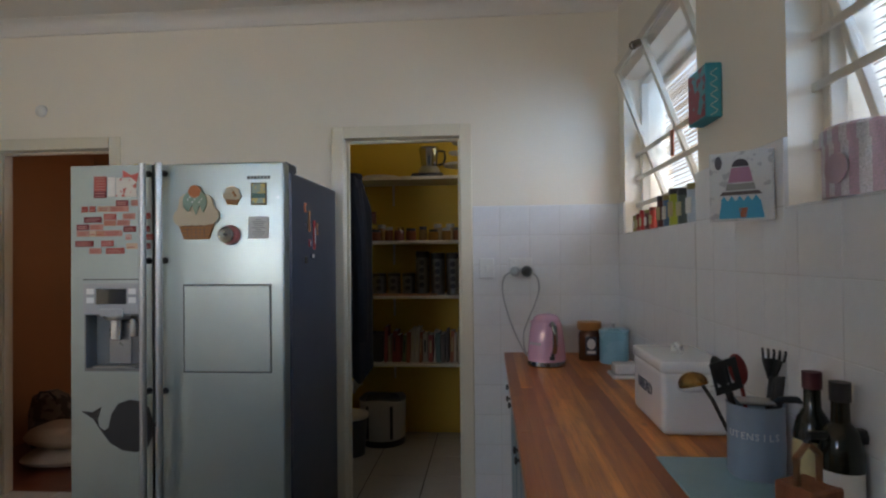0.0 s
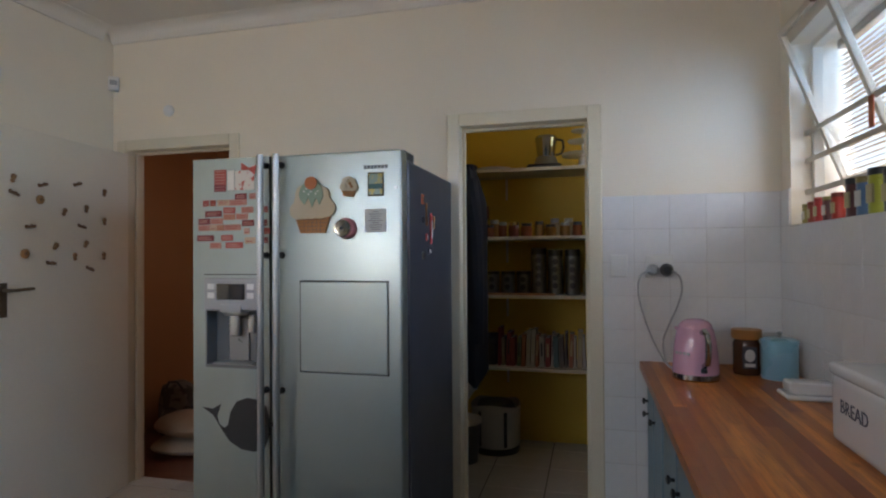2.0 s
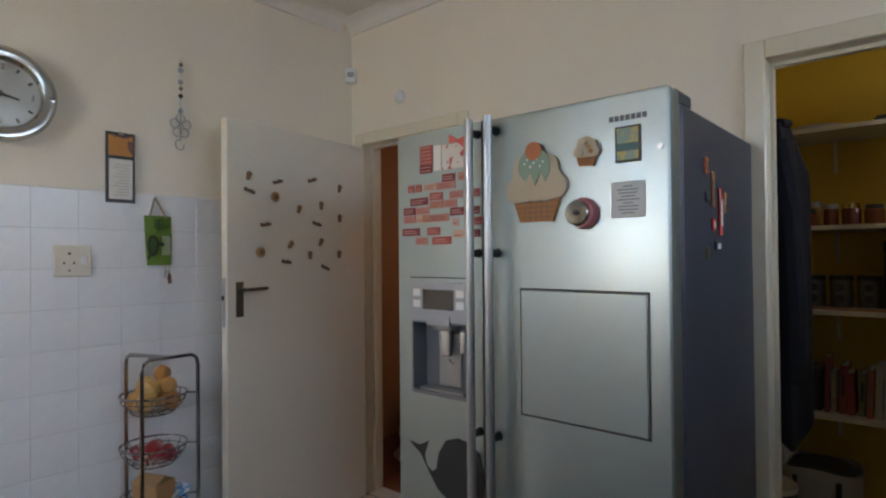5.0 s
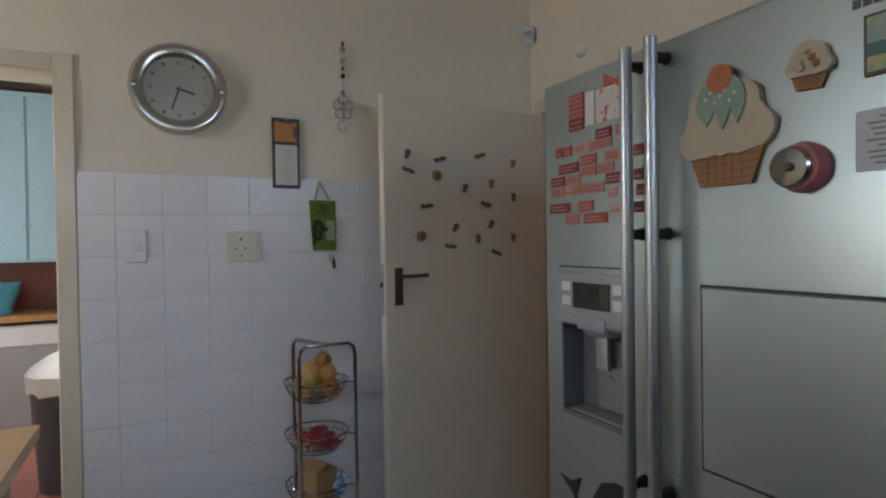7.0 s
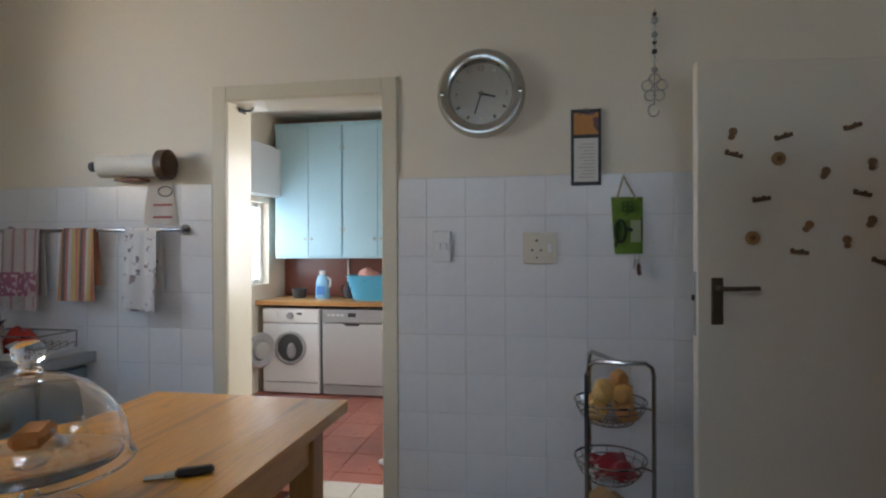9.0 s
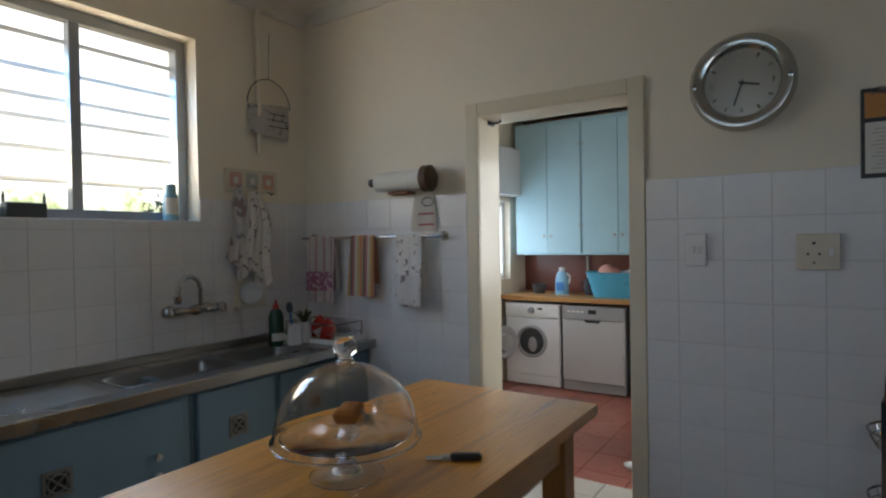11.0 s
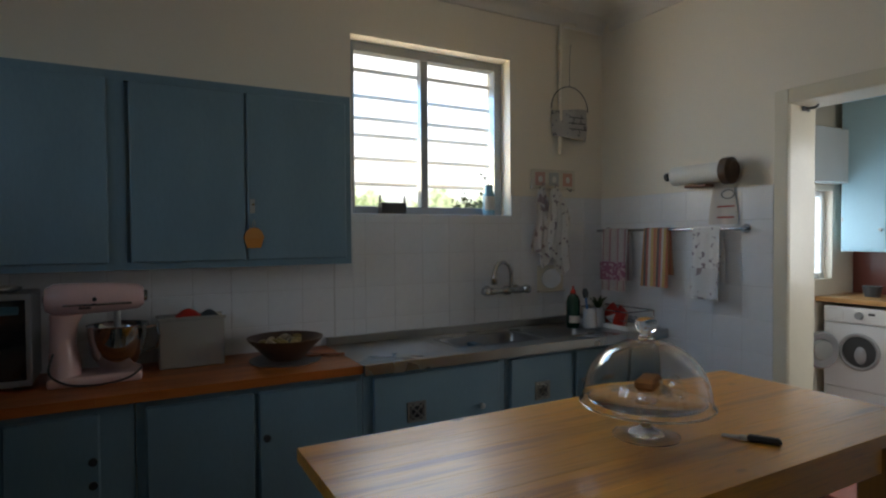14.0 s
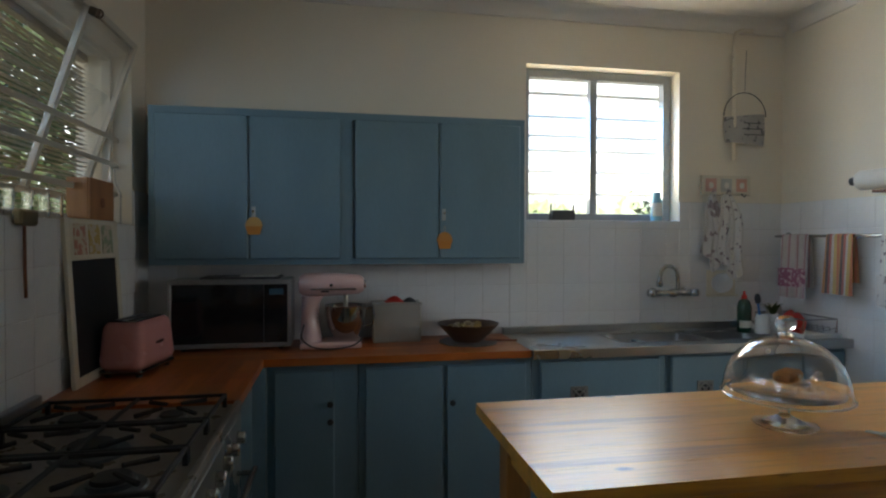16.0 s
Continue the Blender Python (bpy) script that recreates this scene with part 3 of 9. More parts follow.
tube(bm, [(DW - 0.065, 0.06, 1.225), (DW - 0.09, 0.066, 1.225), (DW - 0.185, 0.066, 1.227)], 0.008)
part("door_handle", bm, flat("old_bronze", (0.16, 0.12, 0.08)), door, "tarnished bronze lever handle")
part("lock_edge", boxes((DW, DW + 0.003, -0.01, 0.01, 1.06, 1.28)), "handle_steel", door)
part("latch", boxes((DW + 0.003, DW + 0.012, -0.007, 0.007, 1.18, 1.2), bev=0.002), "black", door)
for hz in (0.25, 1.75):
    part("hinge", rod(bmesh.new(), (0.0, -0.022, hz), (0.0, -0.022, hz + 0.1), 0.008), "trim", door)


# ---------------------------------------------------------------- windows
def slat_blind(name, m, w, z0, z1, tilt):
    """A tan slatted blind; local x along the wall."""
    t = thing(name, m, "tan slatted blind hanging in the window, slats half open", "blind")
    part("head_rail", boxes((0, w, -0.02, 0.02, z1 - 0.035, z1), bev=0.003), "slat", t)
    me, k = None, 0
    z = z0 + 0.03
    while z < z1 - 0.05:
        if me is None:
            bm = bmesh.new()
            pr = [(0.004 * math.cos(radians(a)) * 0 + 0.0125 * math.sin(radians(a)), 0.0025 * math.cos(radians(a))) for a in range(-90, 91, 30)]
            rows = []
            for yy, zz in pr:
                rows.append([bm.verts.new((x, yy, zz)) for x in (0, w)])
            rows += [[bm.verts.new((x, yy, zz - 0.0008)) for x in (0, w)] for yy, zz in reversed(pr)]
            for i in range(len(rows)):
                a, b = rows[i], rows[(i + 1) % len(rows)]
                bm.faces.new((a[0], a[1], b[1], b[0]))
            me = mesh_of("slat", bm, "slat")
        s = new("slat", me)
        s.parent = t
        s.matrix_basis = pose(0, 0, z, tilt + 5 * math.sin(k * 1.7) + random.uniform(-3, 3), random.uniform(-0.25, 0.25), 0)
        z += 0.0205
        k += 1
    part("bottom_rail", boxes((0, w, -0.012, 0.012, z0, z0 + 0.018), bev=0.003), "slat", t)
    for cx in (0.12, w / 2, w - 0.12):
        part("cord", rod(bmesh.new(), (cx, 0.014, z0), (cx, 0.014, z1), 0.0012, seg=6), "slat", t)
    return t


def pivot_window(name, y0, y1, sashes, tilt):
    """A steel window in the long worktop wall, its sashes tipped on a middle pivot, with flat bars across."""
    t = thing(name, pose(E + 0.1, 0, 0), "cream painted steel window, pivot sash tipped open into the kitchen behind flat bars", "window", kind="structure")
    part("window_frame", boxes((-0.02, 0.02, y0, y0 + 0.03, ESILL, ETOP), (-0.02, 0.02, y1 - 0.03, y1, ESILL, ETOP), (-0.02, 0.02, y0 + 0.03, y1 - 0.03, ESILL, ESILL + 0.03), (-0.02, 0.02, y0 + 0.03, y1 - 0.03, ETOP - 0.03, ETOP), bev=0.003), "frame_paint", t)
    for z in (1.63, 1.765, 1.885):
        part("burglar_bar", boxes((-0.045, -0.038, y0, y1, z, z + 0.022), bev=0.002), "frame_paint", t)
    step = (y1 - y0 - 0.06) / sashes
    for i in range(sashes):
        a, b = y0 + 0.03 + i * step + 0.006, y0 + 0.03 + (i + 1) * step - 0.006
        piv = Matrix.Translation((-0.0, 0, 1.93)) @ Matrix.Rotation(radians(-tilt), 4, "Y")
        lo, hi, mid = -0.34, 0.43, (a + b) / 2
        sash = part("sash", turned(boxes((-0.012, 0.012, a, a + 0.026, lo, hi), (-0.012, 0.012, b - 0.026, b, lo, hi), (-0.012, 0.012, mid - 0.013, mid + 0.013, lo, hi), (-0.012, 0.012, a + 0.026, b - 0.026, lo, lo + 0.026), (-0.012, 0.012, a + 0.026, b - 0.026, hi - 0.026, hi), bev=0.002), piv), "frame_paint", t)
        for p0, p1 in ((a + 0.026, mid - 0.013), (mid + 0.013, b - 0.026)):
            g = part("pane", turned(boxes((-0.002, 0.002, p0, p1, lo + 0.026, hi - 0.026)), piv), "pane", sash)
            g.visible_shadow = False
        bm = boxes((-0.045, -0.012, mid - 0.016, mid + 0.016, hi - 0.05, hi - 0.02), bev=0.004)
        tube(bm, [(-0.045 - 0.016 * math.cos(radians(q)), mid, hi - 0.035 + 0.016 * math.sin(radians(q))) for q in range(0, 360, 45)], 0.004, 6, True)
        part("catch", turned(bm, piv), flat("old_bronze", (0.16, 0.12, 0.08)), sash, "bronze window catch")
    return t


pivot_window("window_1", EA0, EA1, 1, 20)
pivot_window("window_2", EB0, EB1, 2, 18)
slat_blind("slat_blind", pose(E + 0.2, EA0 + 0.01, 0, 0, 0, 90), EA1 - EA0 - 0.02, ESILL + 0.01, ETOP - 0.005, -10)
slat_blind("slat_blind", pose(E + 0.2, EB0 + 0.01, 0, 0, 0, 90), (EB1 - EB0) / 2 - 0.02, ESILL + 0.01, ETOP - 0.005, 2)
slat_blind("slat_blind", pose(E + 0.2, (EB0 + EB1) / 2 + 0.01, 0, 0, 0, 90), (EB1 - EB0) / 2 - 0.02, ESILL + 0.01, ETOP - 0.005, -22)
solid("window_sill_1", boxes((E - 0.004, E + 0.235, EA0, EA1, ESILL - 0.006, ESILL)), "tile", "white tiled inner window sill", "window sill")
solid("window_sill_2", boxes((E - 0.004, E + 0.235, EB0, EB1, ESILL - 0.006, ESILL)), "tile", "white tiled inner window sill", "window sill")

win = thing("window_3", pose(0, S - 0.12, 0), "grey metal sliding window with white burglar bars over the sink", "window", kind="structure")
SM = (SW0 + SW1) / 2 + 0.025
part("window_frame", boxes((SW0, SW0 + 0.05, -0.03, 0.03, SSILL, STOP), (SW1 - 0.05, SW1, -0.03, 0.03, SSILL, STOP), (SW0 + 0.05, SW1 - 0.05, -0.03, 0.03, STOP - 0.05, STOP), (SW0 + 0.05, SW1 - 0.05, -0.03, 0.03, SSILL, SSILL + 0.045), bev=0.003), "alu", win)
part("mullion", boxes((SM - 0.022, SM + 0.022, -0.025, 0.025, SSILL + 0.045, STOP - 0.05), bev=0.003), "alu", win)
for p0, p1 in ((SW0 + 0.05, SM - 0.022), (SM + 0.022, SW1 - 0.05)):
    g = part("pane", boxes((p0, p1, -0.003, 0.003, SSILL + 0.045, STOP - 0.05)), "pane", win)
    g.visible_shadow = False
for z in (2.323, 2.184, 2.067, 1.977, 1.85, 1.716):
    part("burglar_bar", boxes((SW0 + 0.02, SW1 - 0.02, -0.062, -0.056, z - 0.011, z + 0.011), bev=0.002), "white", win)
solid("window_sill_3", boxes((SW0, SW1, S - 0.09, S + 0.004, SSILL - 0.006, SSILL + 0.002), bev=0.002), "tile", "white window sill over the sink", "window sill")

lw = thing("window_4", pose(0, LY0 - 0.1, 0), "white laundry window with a lattice and sunlit garden behind", "window", kind="structure")
part("window_frame", boxes((LWX0, LWX0 + 0.05, -0.03, 0.03, LWZ0, LWZ1), (LWX1 - 0.05, LWX1, -0.03, 0.03, LWZ0, LWZ1), (LWX0 + 0.05, LWX1 - 0.05, -0.03, 0.03, LWZ0, LWZ0 + 0.05), (LWX0 + 0.05, LWX1 - 0.05, -0.03, 0.03, LWZ1 - 0.05, LWZ1), bev=0.003), "white", lw)
for i in range(13):
    x = LWX0 + 0.1 + i * 0.1
    bm = bmesh.new()
    tube(bm, [(x + 0.018 * math.sin(k * math.pi / 2), 0.045, LWZ0 + k * 0.06) for k in range(15)], 0.005, 5)
    part("burglar_bar", bm, "white", lw)
g = part("pane", boxes((LWX0 + 0.05, LWX1 - 0.05, -0.003, 0.003, LWZ0 + 0.05, LWZ1 - 0.05)), "pane", lw)
g.visible_shadow = False

# ---------------------------------------------------------------- outside
ground = solid("ground", boxes((-400, 400, -400, 400, -0.5, -0.31)), "grass", "dry lawn round the house", "ground")
# unseen roof, eaves added to keep sun off the laundry floor; gap over hall
solid("roof", boxes((LX0 - 0.9, -1.85, LY0 - 0.8, 10.2, 2.98, 3.1), (-1.15, E2 + 0.35, S2 - 0.45, 10.2, 2.98, 3.1), (-1.85, -1.15, LY0 - 0.8, 7.85, 2.98, 3.1), (-1.85, -1.15, 8.55, 10.2, 2.98, 3.1)), "dark_grey", "unseen flat dark roof, its wide eaves added to block the sun", "roof")
solid("garden_wall", boxes((-30, 30, -12.2, -12.0, -0.31, 1.7)), "render", "pale plastered garden wall", "wall")


def glow_sheet(name, glow):
    """Self-lit sheet for the bright hazy distance, faint treetops put into its glow."""
    m, nt, b = nodes_of(name)
    em = nt.nodes.new("ShaderNodeEmission")
    tc, sep = nt.nodes.new("ShaderNodeTexCoord"), nt.nodes.new("ShaderNodeSeparateXYZ")
    nt.links.new(tc.outputs["Object"], sep.inputs[0])
    ad = nt.nodes.new("ShaderNodeMath")
    ad.operation, ad.inputs[1].default_value = "MULTIPLY_ADD", 16.0
    nt.links.new(noise_of(nt, 0.16, 6, None, 0.7), ad.inputs[0])
    nt.links.new(sep.outputs[2], ad.inputs[2])
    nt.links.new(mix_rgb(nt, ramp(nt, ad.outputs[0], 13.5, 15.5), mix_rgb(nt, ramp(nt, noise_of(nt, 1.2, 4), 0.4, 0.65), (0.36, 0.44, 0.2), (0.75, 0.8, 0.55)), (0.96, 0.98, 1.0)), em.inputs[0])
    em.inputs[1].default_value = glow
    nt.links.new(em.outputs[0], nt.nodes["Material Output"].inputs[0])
    return m


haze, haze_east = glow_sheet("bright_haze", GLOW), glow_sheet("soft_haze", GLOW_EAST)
solid("backdrop_south", boxes((-110, 90, -58.2, -58, -0.3, 60)), haze, "glowing sheet coloured as bright hazy sky and distant treetops", "backdrop")
solid("backdrop_east", boxes((58, 58.2, -57, 70, -0.3, 60)), haze_east, "glowing sheet coloured as bright hazy sky and distant treetops", "backdrop")


# ---------------------------------------------------------------- fridge
FX0, FX1, FY, FH = -1.512, -0.58, 6.155, 1.79
fridge = thing("fridge", pose(FX0, FY, 0), "brushed steel side-by-side fridge with an ice dispenser, covered in magnets", "fridge")
FW, FS = FX1 - FX0, 0.366           # width, split between the doors
part("body", boxes((0.0, FW, 0.085, 0.8, 0.03, FH - 0.03), (0.12, FW - 0.12, 0.14, 0.7, FH - 0.03, FH + 0.0), bev=0.008), "fridge_side", fridge, "grey painted steel cabinet")
part("plinth", boxes((0.02, FW - 0.02, 0.05, 0.75, 0.0, 0.03)), "black", fridge)


def fridge_door(x0, x1, hole=None):
    bm = bmesh.new()
    z0, z1 = 0.06, FH
    if hole:
        a, b, c, d = hole
        for r in ((x0, a, 0, 0.075, z0, z1), (b, x1, 0, 0.075, z0, z1), (a, b, 0, 0.075, z0, c), (a, b, 0, 0.075, d, z1)):
            box(bm, *r)
        bmesh.ops.remove_doubles(bm, verts=bm.verts, dist=0.0004)
    else:
        box(bm, x0, x1, 0, 0.075, z0, z1, 0.012, 3)
    return bm


DX0, DX1, DZ0, DZ1 = 0.062, 0.31, 0.92, 1.162
freezer_door = part("freezer_door", fridge_door(0.002, FS - 0.003, (DX0, DX1, DZ0, DZ1)), "steel_door", fridge)
fridge_door_r = part("fridge_door", fridge_door(FS + 0.003, FW - 0.002), "steel_door", fridge)
disp = part("dispenser", boxes((DX0, DX1, 0.066, 0.07, DZ0, DZ1)), flat("dispenser_well", (0.15, 0.16, 0.17), 0.35), fridge, "recessed ice and water dispenser")
for r in ((DX0, DX0 + 0.006, 0.0, 0.066, DZ0, DZ1), (DX1 - 0.006, DX1, 0.0, 0.066, DZ0, DZ1), (DX0 + 0.006, DX1 - 0.006, 0.0, 0.066, DZ1 - 0.006, DZ1), (DX0 + 0.006, DX1 - 0.006, 0.0, 0.066, DZ0, DZ0 + 0.012)):
    part("well_wall", boxes(r), "dispenser_well", disp)
part("control_panel", boxes((DX0 - 0.003, DX1 + 0.002, -0.006, 0.0, DZ1 + 0.0, 1.292), bev=0.002), "grey", disp, "silver control panel")
part("display", boxes((DX0 + 0.058, DX0 + 0.19, -0.009, -0.006, 1.203, 1.268), bev=0.001), "black_glass", disp)
for bx in (DX0 + 0.014, DX0 + 0.2):
    for bz in (1.245, 1.208):
        part("button", boxes((bx, bx + 0.033, -0.0085, -0.006, bz, bz + 0.024), bev=0.001), "white", disp)
part("panel_line", boxes((DX0 - 0.005, DX1 + 0.004, -0.0012, 0.001, 1.305, 1.309)), "black", disp)
part("spout_hood", boxes((DX0 + 0.075, DX0 + 0.175, -0.012, 0.05, DZ1 - 0.012, DZ1 + 0.022), bev=0.006, seg=2), "grey", disp)
part("spout_collar", lathe(bmesh.new(), [(0.0, 0.0), (0.052, 0.0), (0.058, 0.008), (0.058, 0.014), (0.0, 0.014)], 28, (DX0 + 0.125, 0.03, DZ1 - 0.026), sy=0.6), "handle_steel", disp)
for px, ph, pr in ((DX0 + 0.118, 0.085, 0.022), (DX0 + 0.196, 0.07, 0.014)):
    part("paddle", boxes((px - pr, px + pr, 0.03, 0.045, DZ1 - 0.03 - ph, DZ1 - 0.026), bev=0.006, seg=3), flat("clear_paddle", (0.45, 0.46, 0.46), 0.12, 0.6), disp)
part("back_channel", boxes((DX0 + 0.07, DX0 + 0.17, 0.058, 0.066, DZ0 + 0.02, DZ1 - 0.04), bev=0.004), flat("well_steel", (0.3, 0.31, 0.32), 0.3, 0.6), disp)
part("drip_tray", boxes((DX0 + 0.03, DX1 - 0.03, 0.006, 0.06, DZ0 + 0.012, DZ0 + 0.02), bev=0.002), "handle_steel", disp)
PX_, PZ_ = FS + 0.133, 0.917
part("homebar_seam", boxes((PX_, PX_ + 0.379, -0.0012, 0.004, PZ_, PZ_ + 0.367)), "black", fridge_door_r)
part("homebar_door", boxes((PX_ + 0.005, PX_ + 0.374, -0.006, 0.004, PZ_ + 0.005, PZ_ + 0.362), bev=0.003), "steel_door", fridge_door_r, "square steel hatch")
for hx, door_part in ((FS - 0.0165, freezer_door), (FS + 0.0535, fridge_door_r)):
    bm = rod(bmesh.new(), (hx, -0.045, 0.12), (hx, -0.045, FH - 0.002), 0.0135, seg=24)
    part("handle", bm, "handle_steel", door_part, "long round steel handle")
    for hz in (FH - 0.04, 1.385, 0.84, 0.3):
        part("handle_bracket", rod(rod(bmesh.new(), (hx, -0.036, hz), (hx, -0.012, hz), 0.011, 0.0115, 16), (hx, -0.012, hz), (hx, 0.0, hz), 0.0115, 0.014, 16), "black", door_part)
for k in range(7):
    part("maker_badge", boxes((FW - 0.155 + k * 0.0145, FW - 0.1435 + k * 0.0145, -0.0015, 0.0, FH - 0.072, FH - 0.058)), "dark_grey", fridge_door_r)
part("lock_pin", rod(bmesh.new(), (FW - 0.024, -0.004, FH - 0.149), (FW - 0.024, 0.0, FH - 0.149), 0.007), "handle_steel", fridge_door_r)
part("hinge_cover", boxes((FW - 0.1, FW - 0.012, 0.085, 0.2, FH - 0.03, FH + 0.012), bev=0.008), "dark_grey", fridge)
part("hinge_cover", boxes((0.012, 0.1, 0.085, 0.2, FH - 0.03, FH + 0.012), bev=0.008), "dark_grey", fridge)

# ---------------------------------------------------------------- cupboards
CE, CS, CHN, CHS = 0.338, 3.475, 0.868, 0.898   # worktop fronts and heights


def knob(parent, x, y, z, mat="black", r=0.014):
    part("knob", turned(lathe(bmesh.new(), [(0.0, 0.0), (0.006, 0.0), (0.006, 0.012), (r, 0.016), (r, 0.024), (0.0, 0.028)], 14), Matrix.Translation((x, y, z)) @ Matrix.Rotation(radians(90), 4, "X")), mat, parent)


def base_unit(m, w, h, doors, label, vents=(), depth=0.49, plinth=0.09, knobs=(), open_top=False):
    """A cupboard under a worktop; local x along its front, the front faces -y."""
    t = thing("base_cabinet", m, label, "cabinet", "blue base cabinets")
    shell = ((0, 0.016, 0.036, depth, plinth, h), (w - 0.016, w, 0.036, depth, plinth, h), (0, w, 0.02, 0.036, plinth, h), (0.016, w - 0.016, 0.036, depth, plinth, plinth + 0.016), (0.016, w - 0.016, depth - 0.012, depth, plinth + 0.016, h))
    if open_top:
        for nm, r in zip(("side_panel", "side_panel", "face_frame", "bottom_panel", "back_panel"), shell):
            part(nm, boxes(r), "blue", t)
    else:
        part("body", boxes((0, w, 0.02, depth, plinth, h), bev=0.002), "blue", t)
    part("plinth", boxes((0.0, w, 0.05, depth, 0, plinth)), "blue", t)
    for i, (a, b) in enumerate(doors):
        d = part("door", boxes((a, b, 0.0, 0.02, plinth + 0.02, h - 0.035), bev=0.006), "blue", t)
        for vi, vx, vz in vents:
            if vi == i:
                cx = a + vx
                bm = boxes((cx - 0.045, cx + 0.045, -0.005, 0.0, vz - 0.045, vz - 0.034), (cx - 0.045, cx + 0.045, -0.005, 0.0, vz + 0.034, vz + 0.045), (cx - 0.045, cx - 0.034, -0.005, 0.0, vz - 0.034, vz + 0.034), (cx + 0.034, cx + 0.045, -0.005, 0.0, vz - 0.034, vz + 0.034))
                tube(bm, [(cx + 0.03 * math.cos(q * math.pi / 8), -0.003, vz + 0.03 * math.sin(q * math.pi / 8)) for q in range(16)], 0.004, 5, True)
                rod(bm, (cx - 0.036, -0.003, vz - 0.036), (cx + 0.036, -0.003, vz + 0.036), 0.004, seg=6)
                rod(bm, (cx - 0.036, -0.003, vz + 0.036), (cx + 0.036, -0.003, vz - 0.036), 0.004, seg=6)
                v = part("vent", boxes((cx - 0.036, cx + 0.036, -0.0015, 0.0, vz - 0.036, vz + 0.036)), "black", d, "round metal air vent")
                part("vent_grille", bm, flat("dull_vent_metal", (0.24, 0.23, 0.21), 0.4, 0.6), v)
        for ki, kx, kz in knobs:
            if ki == i:
                knob(d, a + kx, 0.0, kz, "handle_steel" if vents else "black")
    return t


# along the sink wall: fronts face the room (+y)
def south(x):
    return pose(x, CS - 0.03, 0, 0, 0, 180)


base_unit(south(-0.935), 0.72, CHS - 0.03, [(0.04, 0.68)], "blue painted sink cupboard door with a round vent", [(0, 0.2, 0.66)], knobs=[(0, 0.53, 0.64), (0, 0.53, 0.57)], open_top=True)
base_unit(south(-1.66), 0.42, CHS - 0.03, [(0.02, 0.41)], "blue painted narrow sink cupboard with a round vent", [(0, 0.19, 0.66)], open_top=True)
base_unit(south(-2.085), 0.65, CHS - 0.03, [(0.01, 0.37), (0.385, 0.64)], "blue painted corner sink cupboard with a round vent", [(0, 0.2, 0.66)], knobs=[(0, 0.035, 0.68), (0, 0.035, 0.61)], open_top=True)
base_unit(south(-0.09), 0.84, CHS - 0.03, [(0.03, 0.40), (0.415, 0.81)], "blue painted double base cupboard under the wooden worktop", knobs=[(1, 0.025, 0.66)])
base_unit(south(0.318), 0.405, CHS - 0.03, [(0.03, 0.3)], "blue painted corner base cupboard with two dark knobs", knobs=[(0, 0.25, 0.68), (0, 0.25, 0.6)])


def west_front(y, z=0):
    return pose(CE + 0.03, y, z, 0, 0, -90)


base_unit(west_front(N - 0.02), 0.62, CHN - 0.03, [(0.03, 0.30), (0.32, 0.6)], "blue painted base cupboard with dark knobs beside the pantry door", knobs=[(0, 0.05, 0.7), (0, 0.05, 0.64), (1, 0.05, 0.68)])
base_unit(west_front(N - 0.645), 0.72, CHN - 0.03, [(0.03, 0.35), (0.37, 0.7)], "blue painted double base cupboard under the long worktop", knobs=[(0, 0.28, 0.66), (1, 0.05, 0.66)])
base_unit(west_front(N - 1.37), 0.69, CHN - 0.03, [(0.03, 0.34), (0.36, 0.67)], "blue painted double base cupboard beside the stove", knobs=[(0, 0.28, 0.66), (1, 0.05, 0.66)])
solid("corner_panel", boxes((0.319, CE + 0.04, CS - 0.07, CS + 0.018, 0.1, CHS - 0.036), bev=0.002), "blue", "narrow blue filler panel in the cupboard corner", "panel", "thing")
base_unit(west_front(4.115), 0.62, CHS - 0.03, [(0.03, 0.58)], "blue painted base cupboard between stove and corner", knobs=[(0, 0.06, 0.66)])

# wall cupboards
UX0, UX1, UY, UZ0, UZ1 = -0.978, 0.889, 3.18, 1.306, 2.07


def wall_unit(x0, x1, doors, label, keys):
    """A wall cupboard; local x runs from its left front corner as one faces it."""
    t = thing("wall_cabinet", pose(x1, UY, UZ0, 0, 0, 180), label, "cabinet", "blue wall cabinets")
    w, h = x1 - x0, UZ1 - UZ0
    part("body", boxes((0, w, 0.02, UY - S - 0.012, 0.0, h), bev=0.003), "blue", t)
    part("face_frame", boxes((0, w, 0.006, 0.02, 0.0, 0.03), (0, w, 0.006, 0.02, h - 0.035, h), (0, 0.03, 0.006, 0.02, 0.03, h - 0.035), (w - 0.03, w, 0.006, 0.02, 0.03, h - 0.035)), "blue", t)
    for i, (a, b) in enumerate(doors):
        d = part("door", boxes((a, b, -0.012, 0.006, 0.028, h - 0.035), bev=0.005), "blue", t)
        if i in keys:
            kx = a + 0.02
            part("keyhole_plate", boxes((kx - 0.01, kx + 0.01, -0.014, -0.012, 0.225, 0.285), bev=0.001), "handle_steel", d)
            part("key", rod(bmesh.new(), (kx, -0.035, 0.262), (kx, -0.012, 0.262), 0.004), "brass", d)
    return t


wall_unit(-0.04, UX1, [(0.03, 0.455), (0.462, 0.9)], "blue painted double wall cupboard hung in the corner", (1,))
wall_unit(UX0, -0.04, [(0.045, 0.47), (0.477, 0.91)], "blue painted double wall cupboard beside the window", (1,))


